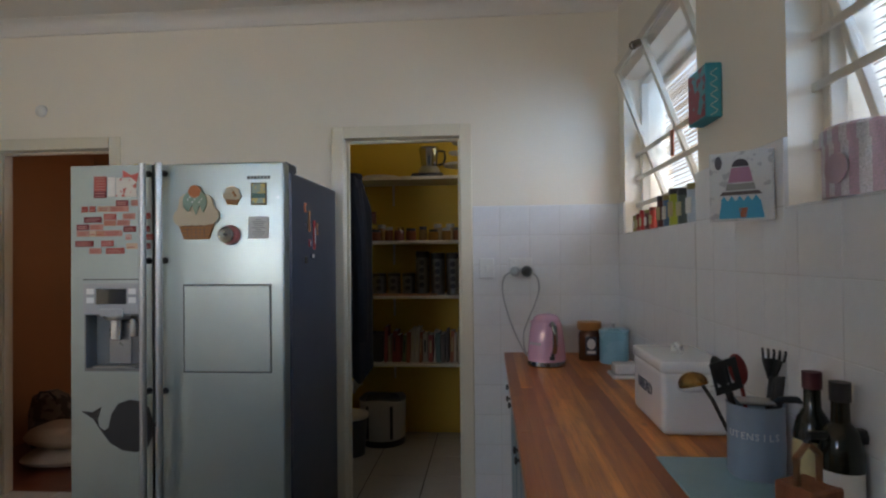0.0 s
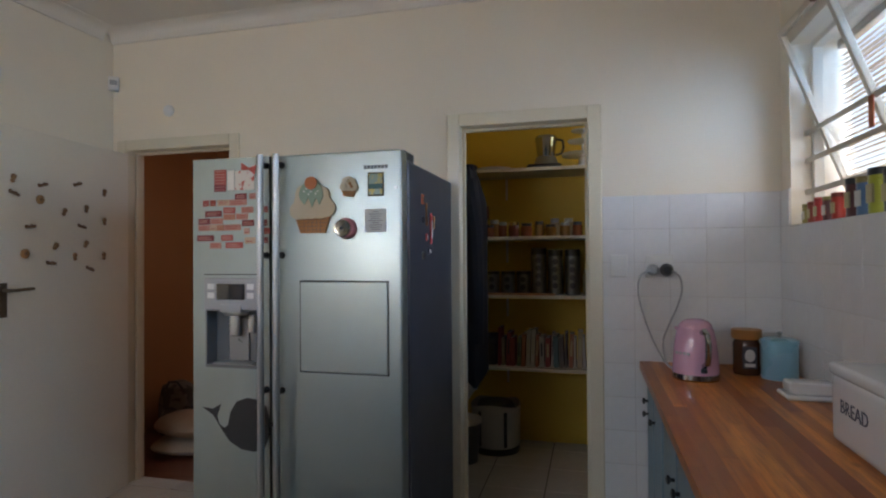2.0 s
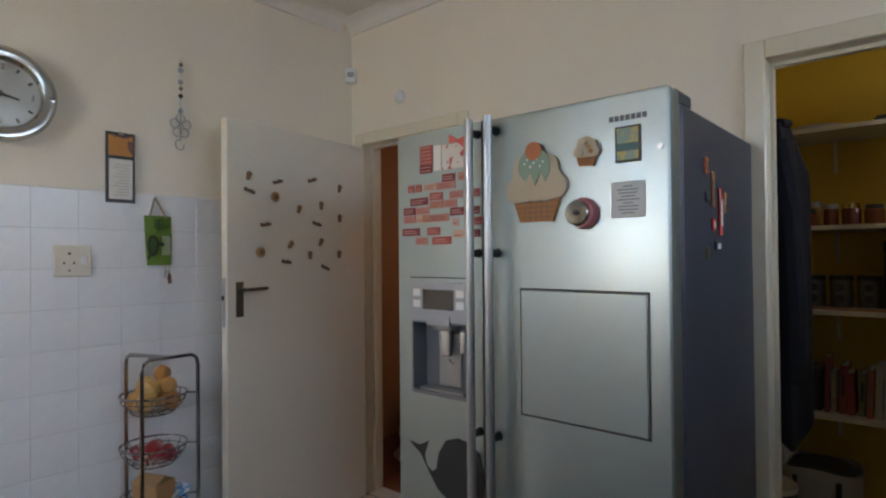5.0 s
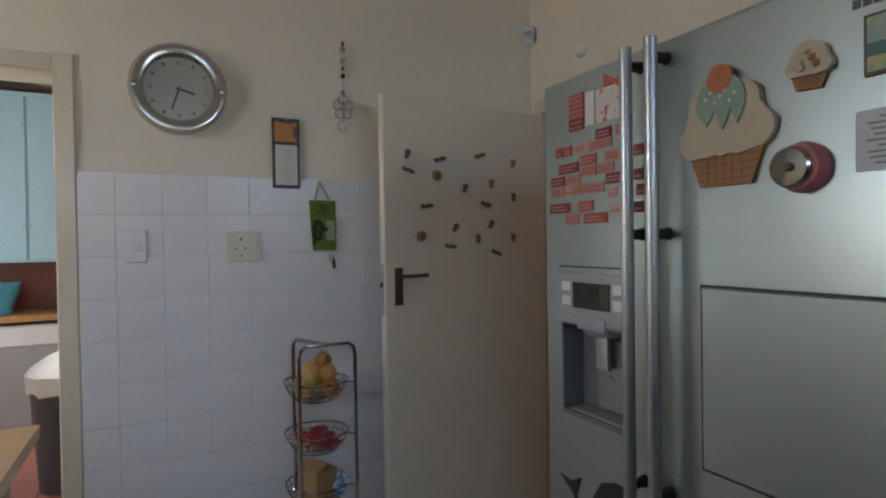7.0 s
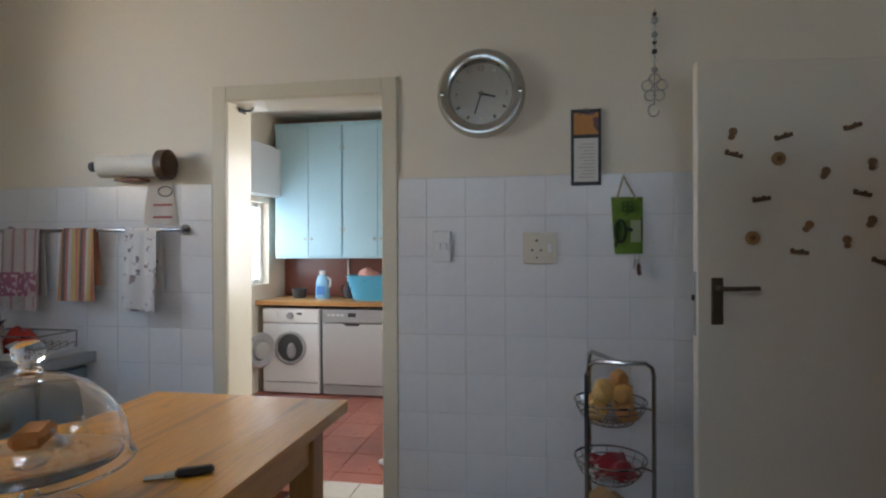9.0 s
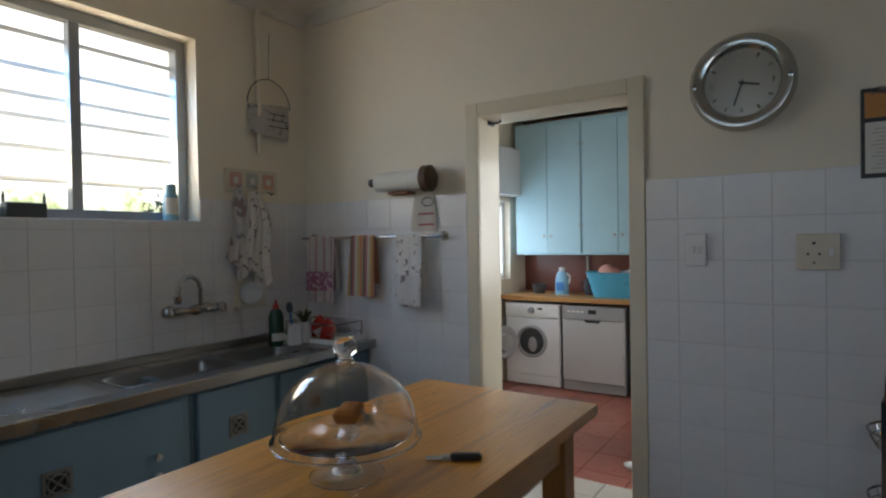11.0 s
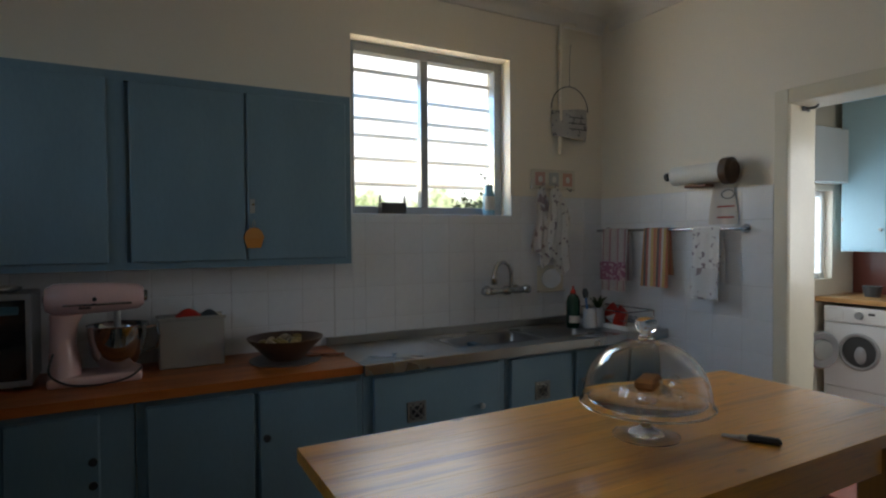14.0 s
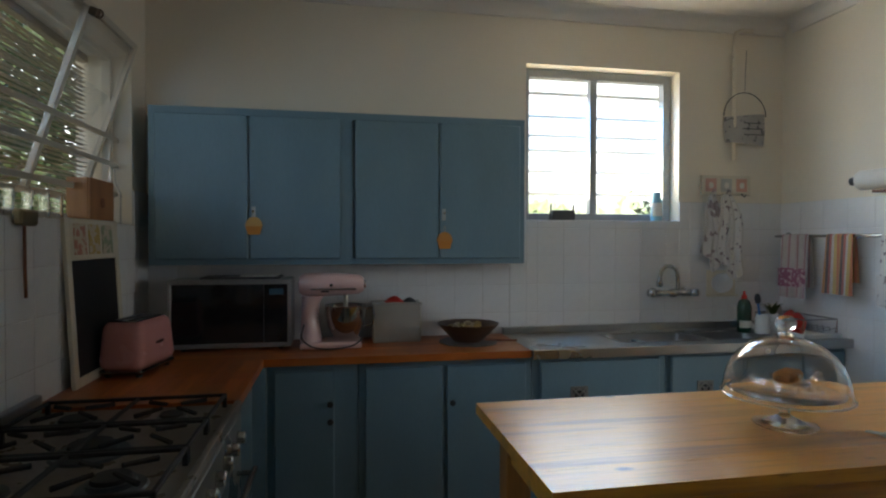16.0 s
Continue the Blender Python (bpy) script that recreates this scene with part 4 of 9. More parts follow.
def cake_tag(x, z, col, mat):
    t = thing("hanging_tag", pose(x, UY + 0.014, z, 0, 0, 180), "orange felt cupcake tag hanging from a cupboard key", "ornament", "cupboard tags")
    part("cake_case", prism(bmesh.new(), [(-0.028, 0.0), (0.028, 0.0), (0.04, 0.045), (-0.04, 0.045)], -0.008, 0.0), flat("orange_felt", (0.55, 0.22, 0.04), 0.9), t)
    part("icing", prism(bmesh.new(), [(-0.042, 0.04), (0.042, 0.04), *arc(0.0, 0.048, 0.038, 10, 170, 8)], -0.011, 0.0), flat(mat, col, 0.9), t)
    part("loop", tube(bmesh.new(), [(0, -0.004, 0.085), (0.006, -0.008, 0.1), (0, -0.014, 0.118), (-0.006, -0.008, 0.1)], 0.0015, 5, True), flat("string", (0.5, 0.4, 0.25), 0.9), t)


cake_tag(0.405, 1.455, (0.6, 0.36, 0.12), "ochre_felt")
cake_tag(-0.54, 1.385, (0.55, 0.24, 0.06), "rust_felt")

# ---------------------------------------------------------------- worktops: planks in a frame of glue
def worktop(name, x0, x1, y0, y1, z, mat, along, n, label, thick=0.035):
    t = thing(name, pose(x0, y0, z - thick), label, "worktop")
    w, d = x1 - x0, y1 - y0
    part("core", boxes((0.002, w - 0.002, 0.002, d - 0.002, 0.0, thick - 0.004)), mat, t)
    rng = random.Random(name)
    me = {}
    for i in range(n):
        cuts = sorted([0.0, 1.0] + [rng.uniform(0.15, 0.85) for _ in range(2)])
        for a, b in zip(cuts, cuts[1:]):
            bm = bmesh.new()
            if along == 1:
                box(bm, i * w / n + 0.0001, (i + 1) * w / n - 0.0001, a * d, b * d - 0.0002, 0.001, thick, 0.0004)
            else:
                box(bm, a * w, b * w - 0.0002, i * d / n + 0.0001, (i + 1) * d / n - 0.0001, 0.001, thick, 0.0004)
            part("plank", bm, mat, t)
    return t


# window-wall stretch uses the pine copy with light put into its colour
worktop("worktop", CE, E - 0.012, 4.93, N - 0.012, CHN, "counter_e_lit", 1, 14, "reddish varnished pine worktop along the tiled wall")
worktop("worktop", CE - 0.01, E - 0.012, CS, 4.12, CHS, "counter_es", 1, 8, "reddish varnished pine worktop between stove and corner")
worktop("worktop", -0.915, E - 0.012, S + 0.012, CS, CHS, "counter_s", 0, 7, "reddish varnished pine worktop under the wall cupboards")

# ---------------------------------------------------------------- table
TX0, TX1, TY0, TY1, TZ = -2.27, -0.475, 4.145, 4.875, 0.855
table = thing("kitchen_table", pose(TX0, TY0, 0), "honey-varnished pine kitchen table with square legs", "table")
tw, td = TX1 - TX0, TY1 - TY0
for i in range(6):
    a, b = i * td / 6, (i + 1) * td / 6
    part("plank", boxes((0, tw, a + 0.0001, b - 0.0001, TZ - 0.038, TZ), bev=0.0006), "table", table)
part("tabletop_batten", boxes((0.2, 0.28, 0.06, td - 0.06, TZ - 0.058, TZ - 0.038), (tw - 0.28, tw - 0.2, 0.06, td - 0.06, TZ - 0.058, TZ - 0.038)), "table_leg", table)
for a in (0.075, td - 0.1):
    part("apron", boxes((0.15, tw - 0.15, a, a + 0.025, TZ - 0.17, TZ - 0.038), bev=0.002), "table", table)
for a in (0.085, tw - 0.11):
    part("apron", boxes((a, a + 0.025, 0.145, td - 0.145, TZ - 0.17, TZ - 0.038), bev=0.002), "table", table)
for lx in (0.07, tw - 0.155):
    for ly in (0.06, td - 0.145):
        part("leg", boxes((lx, lx + 0.085, ly, ly + 0.085, 0, TZ - 0.038), bev=0.004), "table_leg", table)


# ---------------------------------------------------------------- stove
SX0, SX1, SY0, SY1, SZ = CE - 0.02, E - 0.03, 4.125, 4.925, 0.9
stove = thing("gas_stove", pose(SX0, SY0, 0), "steel gas stove with five burners and black cast iron grates", "stove")
sw, sd = SX1 - SX0, SY1 - SY0
part("body", boxes((0.02, sw, 0, sd, 0.08, SZ - 0.035), (0.05, sw, 0.02, sd - 0.02, 0, 0.08), bev=0.004), "dark_grey", stove)
part("hob", boxes((0.0, sw, 0, sd, SZ - 0.035, SZ - 0.012), (0.0, 0.02, 0, sd, SZ - 0.012, SZ), bev=0.004), surf("stained_hob", (0.3, 0.25, 0.19), 0.3, 0.1, var=0.4, big=14, fine=60, relief=0.1, dirt=(0.12, 0.09, 0.06)), stove, "stained steel hob top")
panel = part("control_panel", boxes((0.0, 0.02, 0.005, sd - 0.005, 0.74, SZ - 0.037), bev=0.003), "steel", stove)
for i in range(7):
    ky = 0.08 + i * (sd - 0.16) / 6
    part("knob", turned(lathe(bmesh.new(), [(0, 0), (0.021, 0), (0.02, 0.022), (0.015, 0.026), (0, 0.026)], 16), Matrix.Translation((0.0, ky, 0.8)) @ Matrix.Rotation(radians(-90), 4, "Y")), "chrome", panel)
oven = part("oven_door", boxes((0.0, 0.02, 0.01, sd - 0.01, 0.22, 0.73), bev=0.004), "steel", stove)
part("oven_glass", boxes((-0.003, 0.0, 0.1, sd - 0.1, 0.3, 0.6), bev=0.001), "black_glass", oven)
bm = rod(bmesh.new(), (-0.05, 0.06, 0.69), (-0.05, sd - 0.06, 0.69), 0.011)
for ky in (0.09, sd - 0.09):
    rod(bm, (-0.05, ky, 0.69), (0.0, ky, 0.69), 0.008)
part("oven_handle", bm, "chrome", oven)
part("drawer", boxes((0.002, 0.02, 0.01, sd - 0.01, 0.09, 0.21), bev=0.004), "steel", stove)
part("splash_lip", boxes((sw - 0.025, sw, 0.0, sd, SZ - 0.012, SZ + 0.045), bev=0.004), "steel", stove)
for bx, by, br in ((0.17, 0.17, 0.04), (0.43, 0.17, 0.05), (0.17, 0.63, 0.05), (0.43, 0.63, 0.04), (0.3, 0.4, 0.062)):
    b = part("burner", lathe(bmesh.new(), [(0, 0), (br * 1.5, 0), (br * 1.4, 0.006), (br, 0.008), (br, 0.02), (0, 0.02)], 24, (bx, by, SZ - 0.012)), "dark_grey", stove)
    part("burner_cap", lathe(bmesh.new(), [(0, 0.0), (br * 0.85, 0.0), (br * 0.8, 0.009), (0, 0.011)], 24, (bx, by, SZ + 0.008)), "cast_iron", b)
for gy0, gy1 in ((0.03, 0.29), (0.295, 0.51), (0.515, 0.77)):
    bm = bmesh.new()
    zt = SZ + 0.022
    x0, x1, mid = 0.04, sw - 0.05, (gy0 + gy1) / 2
    for r in ((x0, x1, gy0, gy0 + 0.012), (x0, x1, gy1 - 0.012, gy1), (x0, x0 + 0.012, gy0, gy1), (x1 - 0.012, x1, gy0, gy1), ((x0 + x1) / 2 - 0.006, (x0 + x1) / 2 + 0.006, gy0, gy1)):
        box(bm, *r, zt, zt + 0.01, 0.002)
    for cx in ((x0 * 0.75 + x1 * 0.25), (x0 * 0.25 + x1 * 0.75)):
        for q in range(4):
            a = q * math.pi / 2 + math.pi / 4
            rod(bm, (cx + 0.03 * math.cos(a), mid + 0.03 * math.sin(a), zt + 0.012), (cx + 0.115 * math.cos(a), mid + 0.1 * math.sin(a), zt + 0.006), 0.006, 0.007, 6)
    for fx in (x0, x1 - 0.012):
        for fy in (gy0, gy1 - 0.012):
            box(bm, fx, fx + 0.012, fy, fy + 0.012, SZ - 0.012, zt)
    part("grate", bm, "cast_iron", stove, "black cast iron pan support")

# ---------------------------------------------------------------- sink
sink = thing("sink", pose(0, 0, CHS), "double-bowl stainless steel sink top with a draining board", "sink")
KX0, KX1, KY0, KY1 = W + 0.012, -0.917, S + 0.012, CS + 0.004
b1, b2 = (-1.93, -1.45, 3.1, 3.36), (-2.37, -1.985, 3.1, 3.36)
bm = boxes((KX0, b2[0], KY0, KY1, -0.03, 0.0), (b2[1], b1[0], KY0, KY1, -0.03, 0.0), (b1[1], KX1, KY0, KY1, -0.03, 0.0), (b2[0], b2[1], KY0, 3.1, -0.03, 0.0), (b2[0], b2[1], 3.36, KY1, -0.03, 0.0), (b1[0], b1[1], KY0, 3.1, -0.03, 0.0), (b1[0], b1[1], 3.36, KY1, -0.03, 0.0))
bmesh.ops.remove_doubles(bm, verts=bm.verts, dist=0.0004)
part("sink_top", bm, "steel", sink)
part("splash_back", boxes((KX0, KX1, KY0, KY0 + 0.022, 0.0, 0.04), bev=0.003), "steel", sink)
part("front_lip", boxes((KX0, KX1, KY1, KY1 + 0.012, -0.045, 0.004), bev=0.004), "steel", sink)
for a, b, c, d in (b1, b2):
    bm, loops = bmesh.new(), []
    for grow, dz, n in ((0.016, 0.0012, 14), (0.012, 0.004, 14), (0.002, 0.004, 12), (-0.006, -0.002, 9), (-0.012, -0.1, 7), (-0.022, -0.122, 5), (-0.05, -0.132, 4), (-0.1, -0.134, 4)):
        hw, hd = (b - a) / 2 + grow, (d - c) / 2 + grow
        ring = [(math.cos(k * math.pi / 24), math.sin(k * math.pi / 24)) for k in range(48)]
        loops.append([bm.verts.new(((a + b) / 2 + hw * math.copysign(abs(u) ** (2 / n), u), (c + d) / 2 + hd * math.copysign(abs(v) ** (2 / n), v), dz)) for u, v in ring])
    for p, q in zip(loops, loops[1:]):
        for k in range(48):
            bm.faces.new((p[k], p[(k + 1) % 48], q[(k + 1) % 48], q[k]))
    bm.faces.new(loops[-1])
    bmesh.ops.recalc_face_normals(bm, faces=bm.faces)
    bowl = part("bowl", bm, "shaded_bowl_steel", sink)
    part("drain", lathe(bmesh.new(), [(0, 0.002), (0.03, 0.002), (0.035, 0), (0.02, -0.01), (0, -0.012)], 20, ((a + b) / 2, (c + d) / 2, -0.13)), "chrome", bowl)
for i in range(9):
    part("drain_ridge", rod(bmesh.new(), (-1.38, 3.06 + i * 0.038, 0.0), (-1.0, 3.06 + i * 0.038, 0.0), 0.0016, seg=6), "steel", sink)
bm = boxes((-1.9, -1.72, 3.16, 3.3, -0.12, -0.115))
for i in range(6):
    rod(bm, (-1.9 + i * 0.035, 3.15, -0.1), (-1.9 + i * 0.035, 3.31, -0.1), 0.003, seg=6)
solid("sink_rack", bm, "chrome", "wire rack lying in the sink bowl", "rack", "thing", pose(0, 0, CHS - 0.014))

tap = thing("wall_tap", pose(-1.955, S + 0.004, 1.118), "chrome wall-mounted mixer tap with a swan neck", "tap")
part("flange", turned(lathe(bmesh.new(), [(0, 0), (0.032, 0), (0.026, 0.014), (0.014, 0.018), (0.014, 0.05), (0, 0.05)], 20), Matrix.Translation((0.1, 0, 0.0)) @ Matrix.Rotation(radians(-90), 4, "X")), "chrome", tap)
part("flange", turned(lathe(bmesh.new(), [(0, 0), (0.032, 0), (0.026, 0.014), (0.014, 0.018), (0.014, 0.05), (0, 0.05)], 20), Matrix.Translation((-0.1, 0, 0.0)) @ Matrix.Rotation(radians(-90), 4, "X")), "chrome", tap)
part("tap_body", turned(lathe(bmesh.new(), [(0, -0.12), (0.015, -0.12), (0.022, -0.1), (0.016, -0.06), (0.017, -0.03), (0.026, -0.012), (0.026, 0.012), (0.017, 0.03), (0.016, 0.06), (0.022, 0.1), (0.015, 0.12), (0, 0.12)], 20), Matrix.Translation((0, 0.06, 0)) @ Matrix.Rotation(radians(90), 4, "Y")), "chrome", tap)
for hx, dx in ((0.12, 0.035), (-0.12, -0.035)):
    part("tap_handle", lathe(bmesh.new(), [(0, -0.006), (0.026, -0.004), (0.031, 0.014), (0.024, 0.036), (0, 0.042)], 10, (hx + dx * 0.5, 0.06, -0.014)), "chrome", tap)
part("spout", tube(bmesh.new(), [(-0.03, 0.06, 0.0), (-0.03, 0.06, 0.06), (-0.028, 0.061, 0.105), (-0.012, 0.065, 0.142), (0.022, 0.07, 0.163), (0.062, 0.077, 0.16), (0.09, 0.083, 0.135), (0.102, 0.086, 0.1), (0.105, 0.087, 0.075)], 0.0115, 12), "chrome", tap)
part("spout_nozzle", lathe(bmesh.new(), [(0, 0), (0.014, 0), (0.019, 0.012), (0.019, 0.034), (0.013, 0.04), (0, 0.04)], 16, (0.105, 0.087, 0.04)), "chrome", tap)


# ---------------------------------------------------------------- things by the sink
def bottle(name, m, prof, mat, label, cat, cap=None, cap_mat="black", band=None, band_mat="white", seg=24):
    t = thing(name, m, label, cat)
    part("bottle_body", lathe(bmesh.new(), prof, seg), mat, t)
    if cap:
        part("cap", lathe(bmesh.new(), cap, 16), cap_mat, t)
    if band:
        r, z0, z1 = band
        bm = bmesh.new()
        n = 14
        a = [(r * math.cos(radians(q)), r * math.sin(radians(q))) for q in range(-75 - 90, 76 - 90, 10)]
        lo = [bm.verts.new((x, y, z0)) for x, y in a]
        hi = [bm.verts.new((x, y, z1)) for x, y in a]
        for i in range(len(a) - 1):
            bm.faces.new((lo[i], lo[i + 1], hi[i + 1], hi[i]))
        part("paper_label", bm, band_mat, t)
    return t


flat("green_soap", (0.012, 0.05, 0.028), 0.25)
flat("red", (0.5, 0.03, 0.02), 0.4)
flat("bright_blue", (0.05, 0.2, 0.5), 0.4)
flat("terracotta", (0.45, 0.12, 0.05), 0.6)
flat("paper", (0.72, 0.7, 0.64), 0.8)
flat("ink", (0.05, 0.05, 0.06), 0.8)
bottle("soap_bottle", pose(-2.32, 3.16, CHS, 0, 0, 180), [(0, 0), (0.036, 0), (0.039, 0.02), (0.039, 0.15), (0.03, 0.18), (0.014, 0.195), (0.0, 0.196)], "green_soap", "dark green dish soap bottle with a red cap by the sink", "bottle", [(0, 0.195), (0.016, 0.195), (0.014, 0.215), (0.007, 0.22), (0.006, 0.24), (0, 0.24)], "red", (0.0395, 0.03, 0.07), "paper")


def sink_cup(x, y, stuff):
    t = thing("tumbler", pose(x, y, CHS), "white ceramic tumbler with a %s by the sink" % stuff, "cup", "white tumblers")
    part("cup", lathe(bmesh.new(), [(0, 0), (0.036, 0), (0.042, 0.01), (0.034, 0.11), (0.031, 0.11), (0.038, 0.012), (0, 0.008)], 24), "enamel", t)
    return t


sink_cup(-2.39, 3.22, "dish brush")
sink_cup(-2.475, 3.2, "small plant")
brush = thing("dish_brush", pose(-2.385, 3.22, CHS + 0.012, 0, 8, 0), "blue dish brush standing in a white tumbler", "brush")
part("handle", rod(bmesh.new(), (0, 0, 0), (0, 0, 0.17), 0.006), "bright_blue", brush)
part("brush_head", lathe(bmesh.new(), [(0, 0.16), (0.014, 0.165), (0.018, 0.19), (0.012, 0.215), (0, 0.22)], 14), "dark_grey", brush, "dark bristle head")
plant = thing("pot_plant", pose(-2.475, 3.2, CHS + 0.01), "small green plant growing in a white tumbler", "plant")
rng = random.Random(3)
part("soil", lathe(bmesh.new(), [(0, 0.0), (0.028, 0.0), (0.03, 0.07), (0, 0.08)], 14), "bark", plant)
for i in range(26):
    a, l = rng.uniform(0, 6.28), rng.uniform(0.03, 0.075)
    c, s = math.cos(a), math.sin(a)
    p = [(0, 0, 0.075), (c * l * 0.5, s * l * 0.5, 0.075 + l * 1.0), (c * l, s * l, 0.075 + l * rng.uniform(0.9, 1.5))]
    bm = bmesh.new()
    w = 0.009
    v = [bm.verts.new((p[0][0], p[0][1], p[0][2])), bm.verts.new((p[1][0] - s * w, p[1][1] + c * w, p[1][2])), bm.verts.new((p[1][0] + s * w, p[1][1] - c * w, p[1][2] + 0.003)), bm.verts.new(p[2])]
    bm.faces.new((v[0], v[1], v[2])), bm.faces.new((v[1], v[3], v[2]))
    part("leaf", bm, "leaf", plant)

rack = thing("dish_rack", pose(-2.6, 3.22, CHS), "white wire dish rack on a tray with red dishes", "dish rack")
part("tray", boxes((-0.115, 0.13, -0.19, 0.21, 0.0, 0.008), (-0.115, 0.13, -0.19, -0.18, 0.008, 0.025), (-0.115, 0.13, 0.2, 0.21, 0.008, 0.025), (-0.115, -0.105, -0.18, 0.2, 0.008, 0.025), (0.12, 0.13, -0.18, 0.2, 0.008, 0.025), bev=0.002), "white", rack)
bm = tube(bmesh.new(), [(-0.1, -0.17, 0.1), (0.115, -0.17, 0.1), (0.115, 0.19, 0.1), (-0.1, 0.19, 0.1)], 0.004, 6, True)
for x, y in ((-0.1, -0.17), (0.115, -0.17), (0.115, 0.19), (-0.1, 0.19)):
    rod(bm, (x, y, 0.008), (x, y, 0.1), 0.003, seg=6)
part("rack_frame", bm, "chrome", rack)
for i in range(9):
    part("wire", tube(bmesh.new(), [(-0.1, -0.14 + i * 0.04, 0.02), (-0.1, -0.14 + i * 0.04, 0.05), (0.0, -0.14 + i * 0.04, 0.03), (0.115, -0.14 + i * 0.04, 0.05)], 0.0022, 5), "chrome", rack)


def dish(m, r, h, mat, label):
    return solid("dish", lathe(bmesh.new(), [(0, 0), (r * 0.6, 0), (r, h), (r * 0.96, h), (r * 0.56, 0.006), (0, 0.006)], 28), mat, label, "dish", "thing", m, group="drying dishes")


dish(pose(-2.56, 3.33, CHS + 0.045, 75, 0, 30), 0.075, 0.05, "red", "red bowl drying on the dish rack")
dish(pose(-2.62, 3.2, CHS + 0.045, 70, 0, 20), 0.07, 0.05, "red", "small red bowl drying on the dish rack")
dish(pose(-2.6, 3.08, CHS + 0.06, 80, 0, 15), 0.09, 0.02, "paper", "white plate drying on the dish rack")
dish(pose(-2.55, 3.27, CHS + 0.03, 20, 10, 0), 0.05, 0.045, "enamel", "white cup drying on the dish rack")

# on the sill over the sink
pot = thing("metal_planter", pose(-1.3, S - 0.045, SSILL + 0.002), "small grey metal trough with two loop handles on the sill", "planter")
part("trough", boxes((-0.07, 0.07, -0.03, 0.03, 0.0, 0.06), bev=0.004), "dark_grey", pot)
for x in (-0.07, 0.07):
    part("loop_handle", tube(bmesh.new(), [(x, -0.008, 0.06), (x, -0.008, 0.085), (x, 0.0, 0.1), (x, 0.008, 0.085), (x, 0.008, 0.06)], 0.003, 6), "dark_grey", pot)
bottle("cleaner_bottle", pose(-1.91, S - 0.05, SSILL + 0.002, 0, 0, 180), [(0, 0), (0.034, 0), (0.034, 0.12), (0.026, 0.14), (0.026, 0.15), (0, 0.15)], "sky_enamel", "pale blue cleaner bottle standing on the window sill", "bottle", [(0, 0.15), (0.027, 0.15), (0.025, 0.175), (0, 0.178)], "sky_enamel", (0.0345, 0.03, 0.11), "paper")

pipe = thing("water_pipe", pose(-2.385, S + 0.022, 0), "white painted pipe running down the wall", "pipe")
part("pipe_run", tube(bmesh.new(), [(0, 0, 1.92), (0, 0, 2.66), (-0.01, 0, 2.7), (-0.05, 0, 2.715), (-0.12, 0.0, 2.715)], 0.013, 12), "paint", pipe)
for z in (2.05, 2.55):
    part("pipe_clip", boxes((-0.02, 0.02, -0.018, 0.006, z, z + 0.018), bev=0.003), "paint", pipe)


def cloth(pts_fn, nu, nv, thick=0.004):
    """A soft sheet from a function of (u, v) in 0..1, given thickness."""
    bm = bmesh.new()
    g = [[bm.verts.new(pts_fn(u / nu, v / nv)) for u in range(nu + 1)] for v in range(nv + 1)]
    for v in range(nv):
        for u in range(nu):
            bm.faces.new((g[v][u], g[v][u + 1], g[v + 1][u + 1], g[v + 1][u]))
    bmesh.ops.recalc_face_normals(bm, faces=bm.faces)
    bmesh.ops.solidify(bm, geom=bm.faces[:], thickness=thick)
    return bm


def stripes(name, cols, count, axis, width, rough=0.95):
    """Woven stripes that repeat across the cloth."""
    m, nt, b = nodes_of(name)
    tc, sep = nt.nodes.new("ShaderNodeTexCoord"), nt.nodes.new("ShaderNodeSeparateXYZ")
    nt.links.new(tc.outputs["Object"], sep.inputs[0])
    mm = nt.nodes.new("ShaderNodeMath")
    mm.operation = "MULTIPLY"
    mm.inputs[1].default_value = count / width
    nt.links.new(sep.outputs[axis], mm.inputs[0])
    fr = nt.nodes.new("ShaderNodeMath")
    fr.operation = "FRACT"
    nt.links.new(mm.outputs[0], fr.inputs[0])
    cr = nt.nodes.new("ShaderNodeValToRGB")
    cr.color_ramp.interpolation = "CONSTANT"
    el = cr.color_ramp.elements
    el[0].color, el[0].position = (*cols[0], 1), 0
    el[1].color, el[1].position = (*cols[1], 1), 1 / len(cols)
    for i, c in enumerate(cols[2:], 2):
        e = el.new(i / len(cols))
        e.color = (*c, 1)
    nt.links.new(fr.outputs[0], cr.inputs[0])
    weave = noise_of(nt, 300, 2)
    nt.links.new(mix_rgb(nt, ramp(nt, weave, 0.3, 0.9), cr.outputs[0], (0.3, 0.28, 0.26)), b.inputs["Base Color"])
    b.inputs["Roughness"].default_value = rough
    bump(nt, b, weave, 0.4, 0.001)
    M[name] = m
    return m


def patterned(name, base, spot, scale, cut=0.55, rough=0.95):
    """Printed cloth or paper: blotches of a second colour."""
    m, nt, b = nodes_of(name)
    f = noise_of(nt, scale, 1.5)
    nt.links.new(mix_rgb(nt, ramp(nt, f, cut - 0.03, cut + 0.03), base, spot), b.inputs["Base Color"])
    b.inputs["Roughness"].default_value = rough
    bump(nt, b, noise_of(nt, 260, 2), 0.3, 0.001)
    M[name] = m
    return m


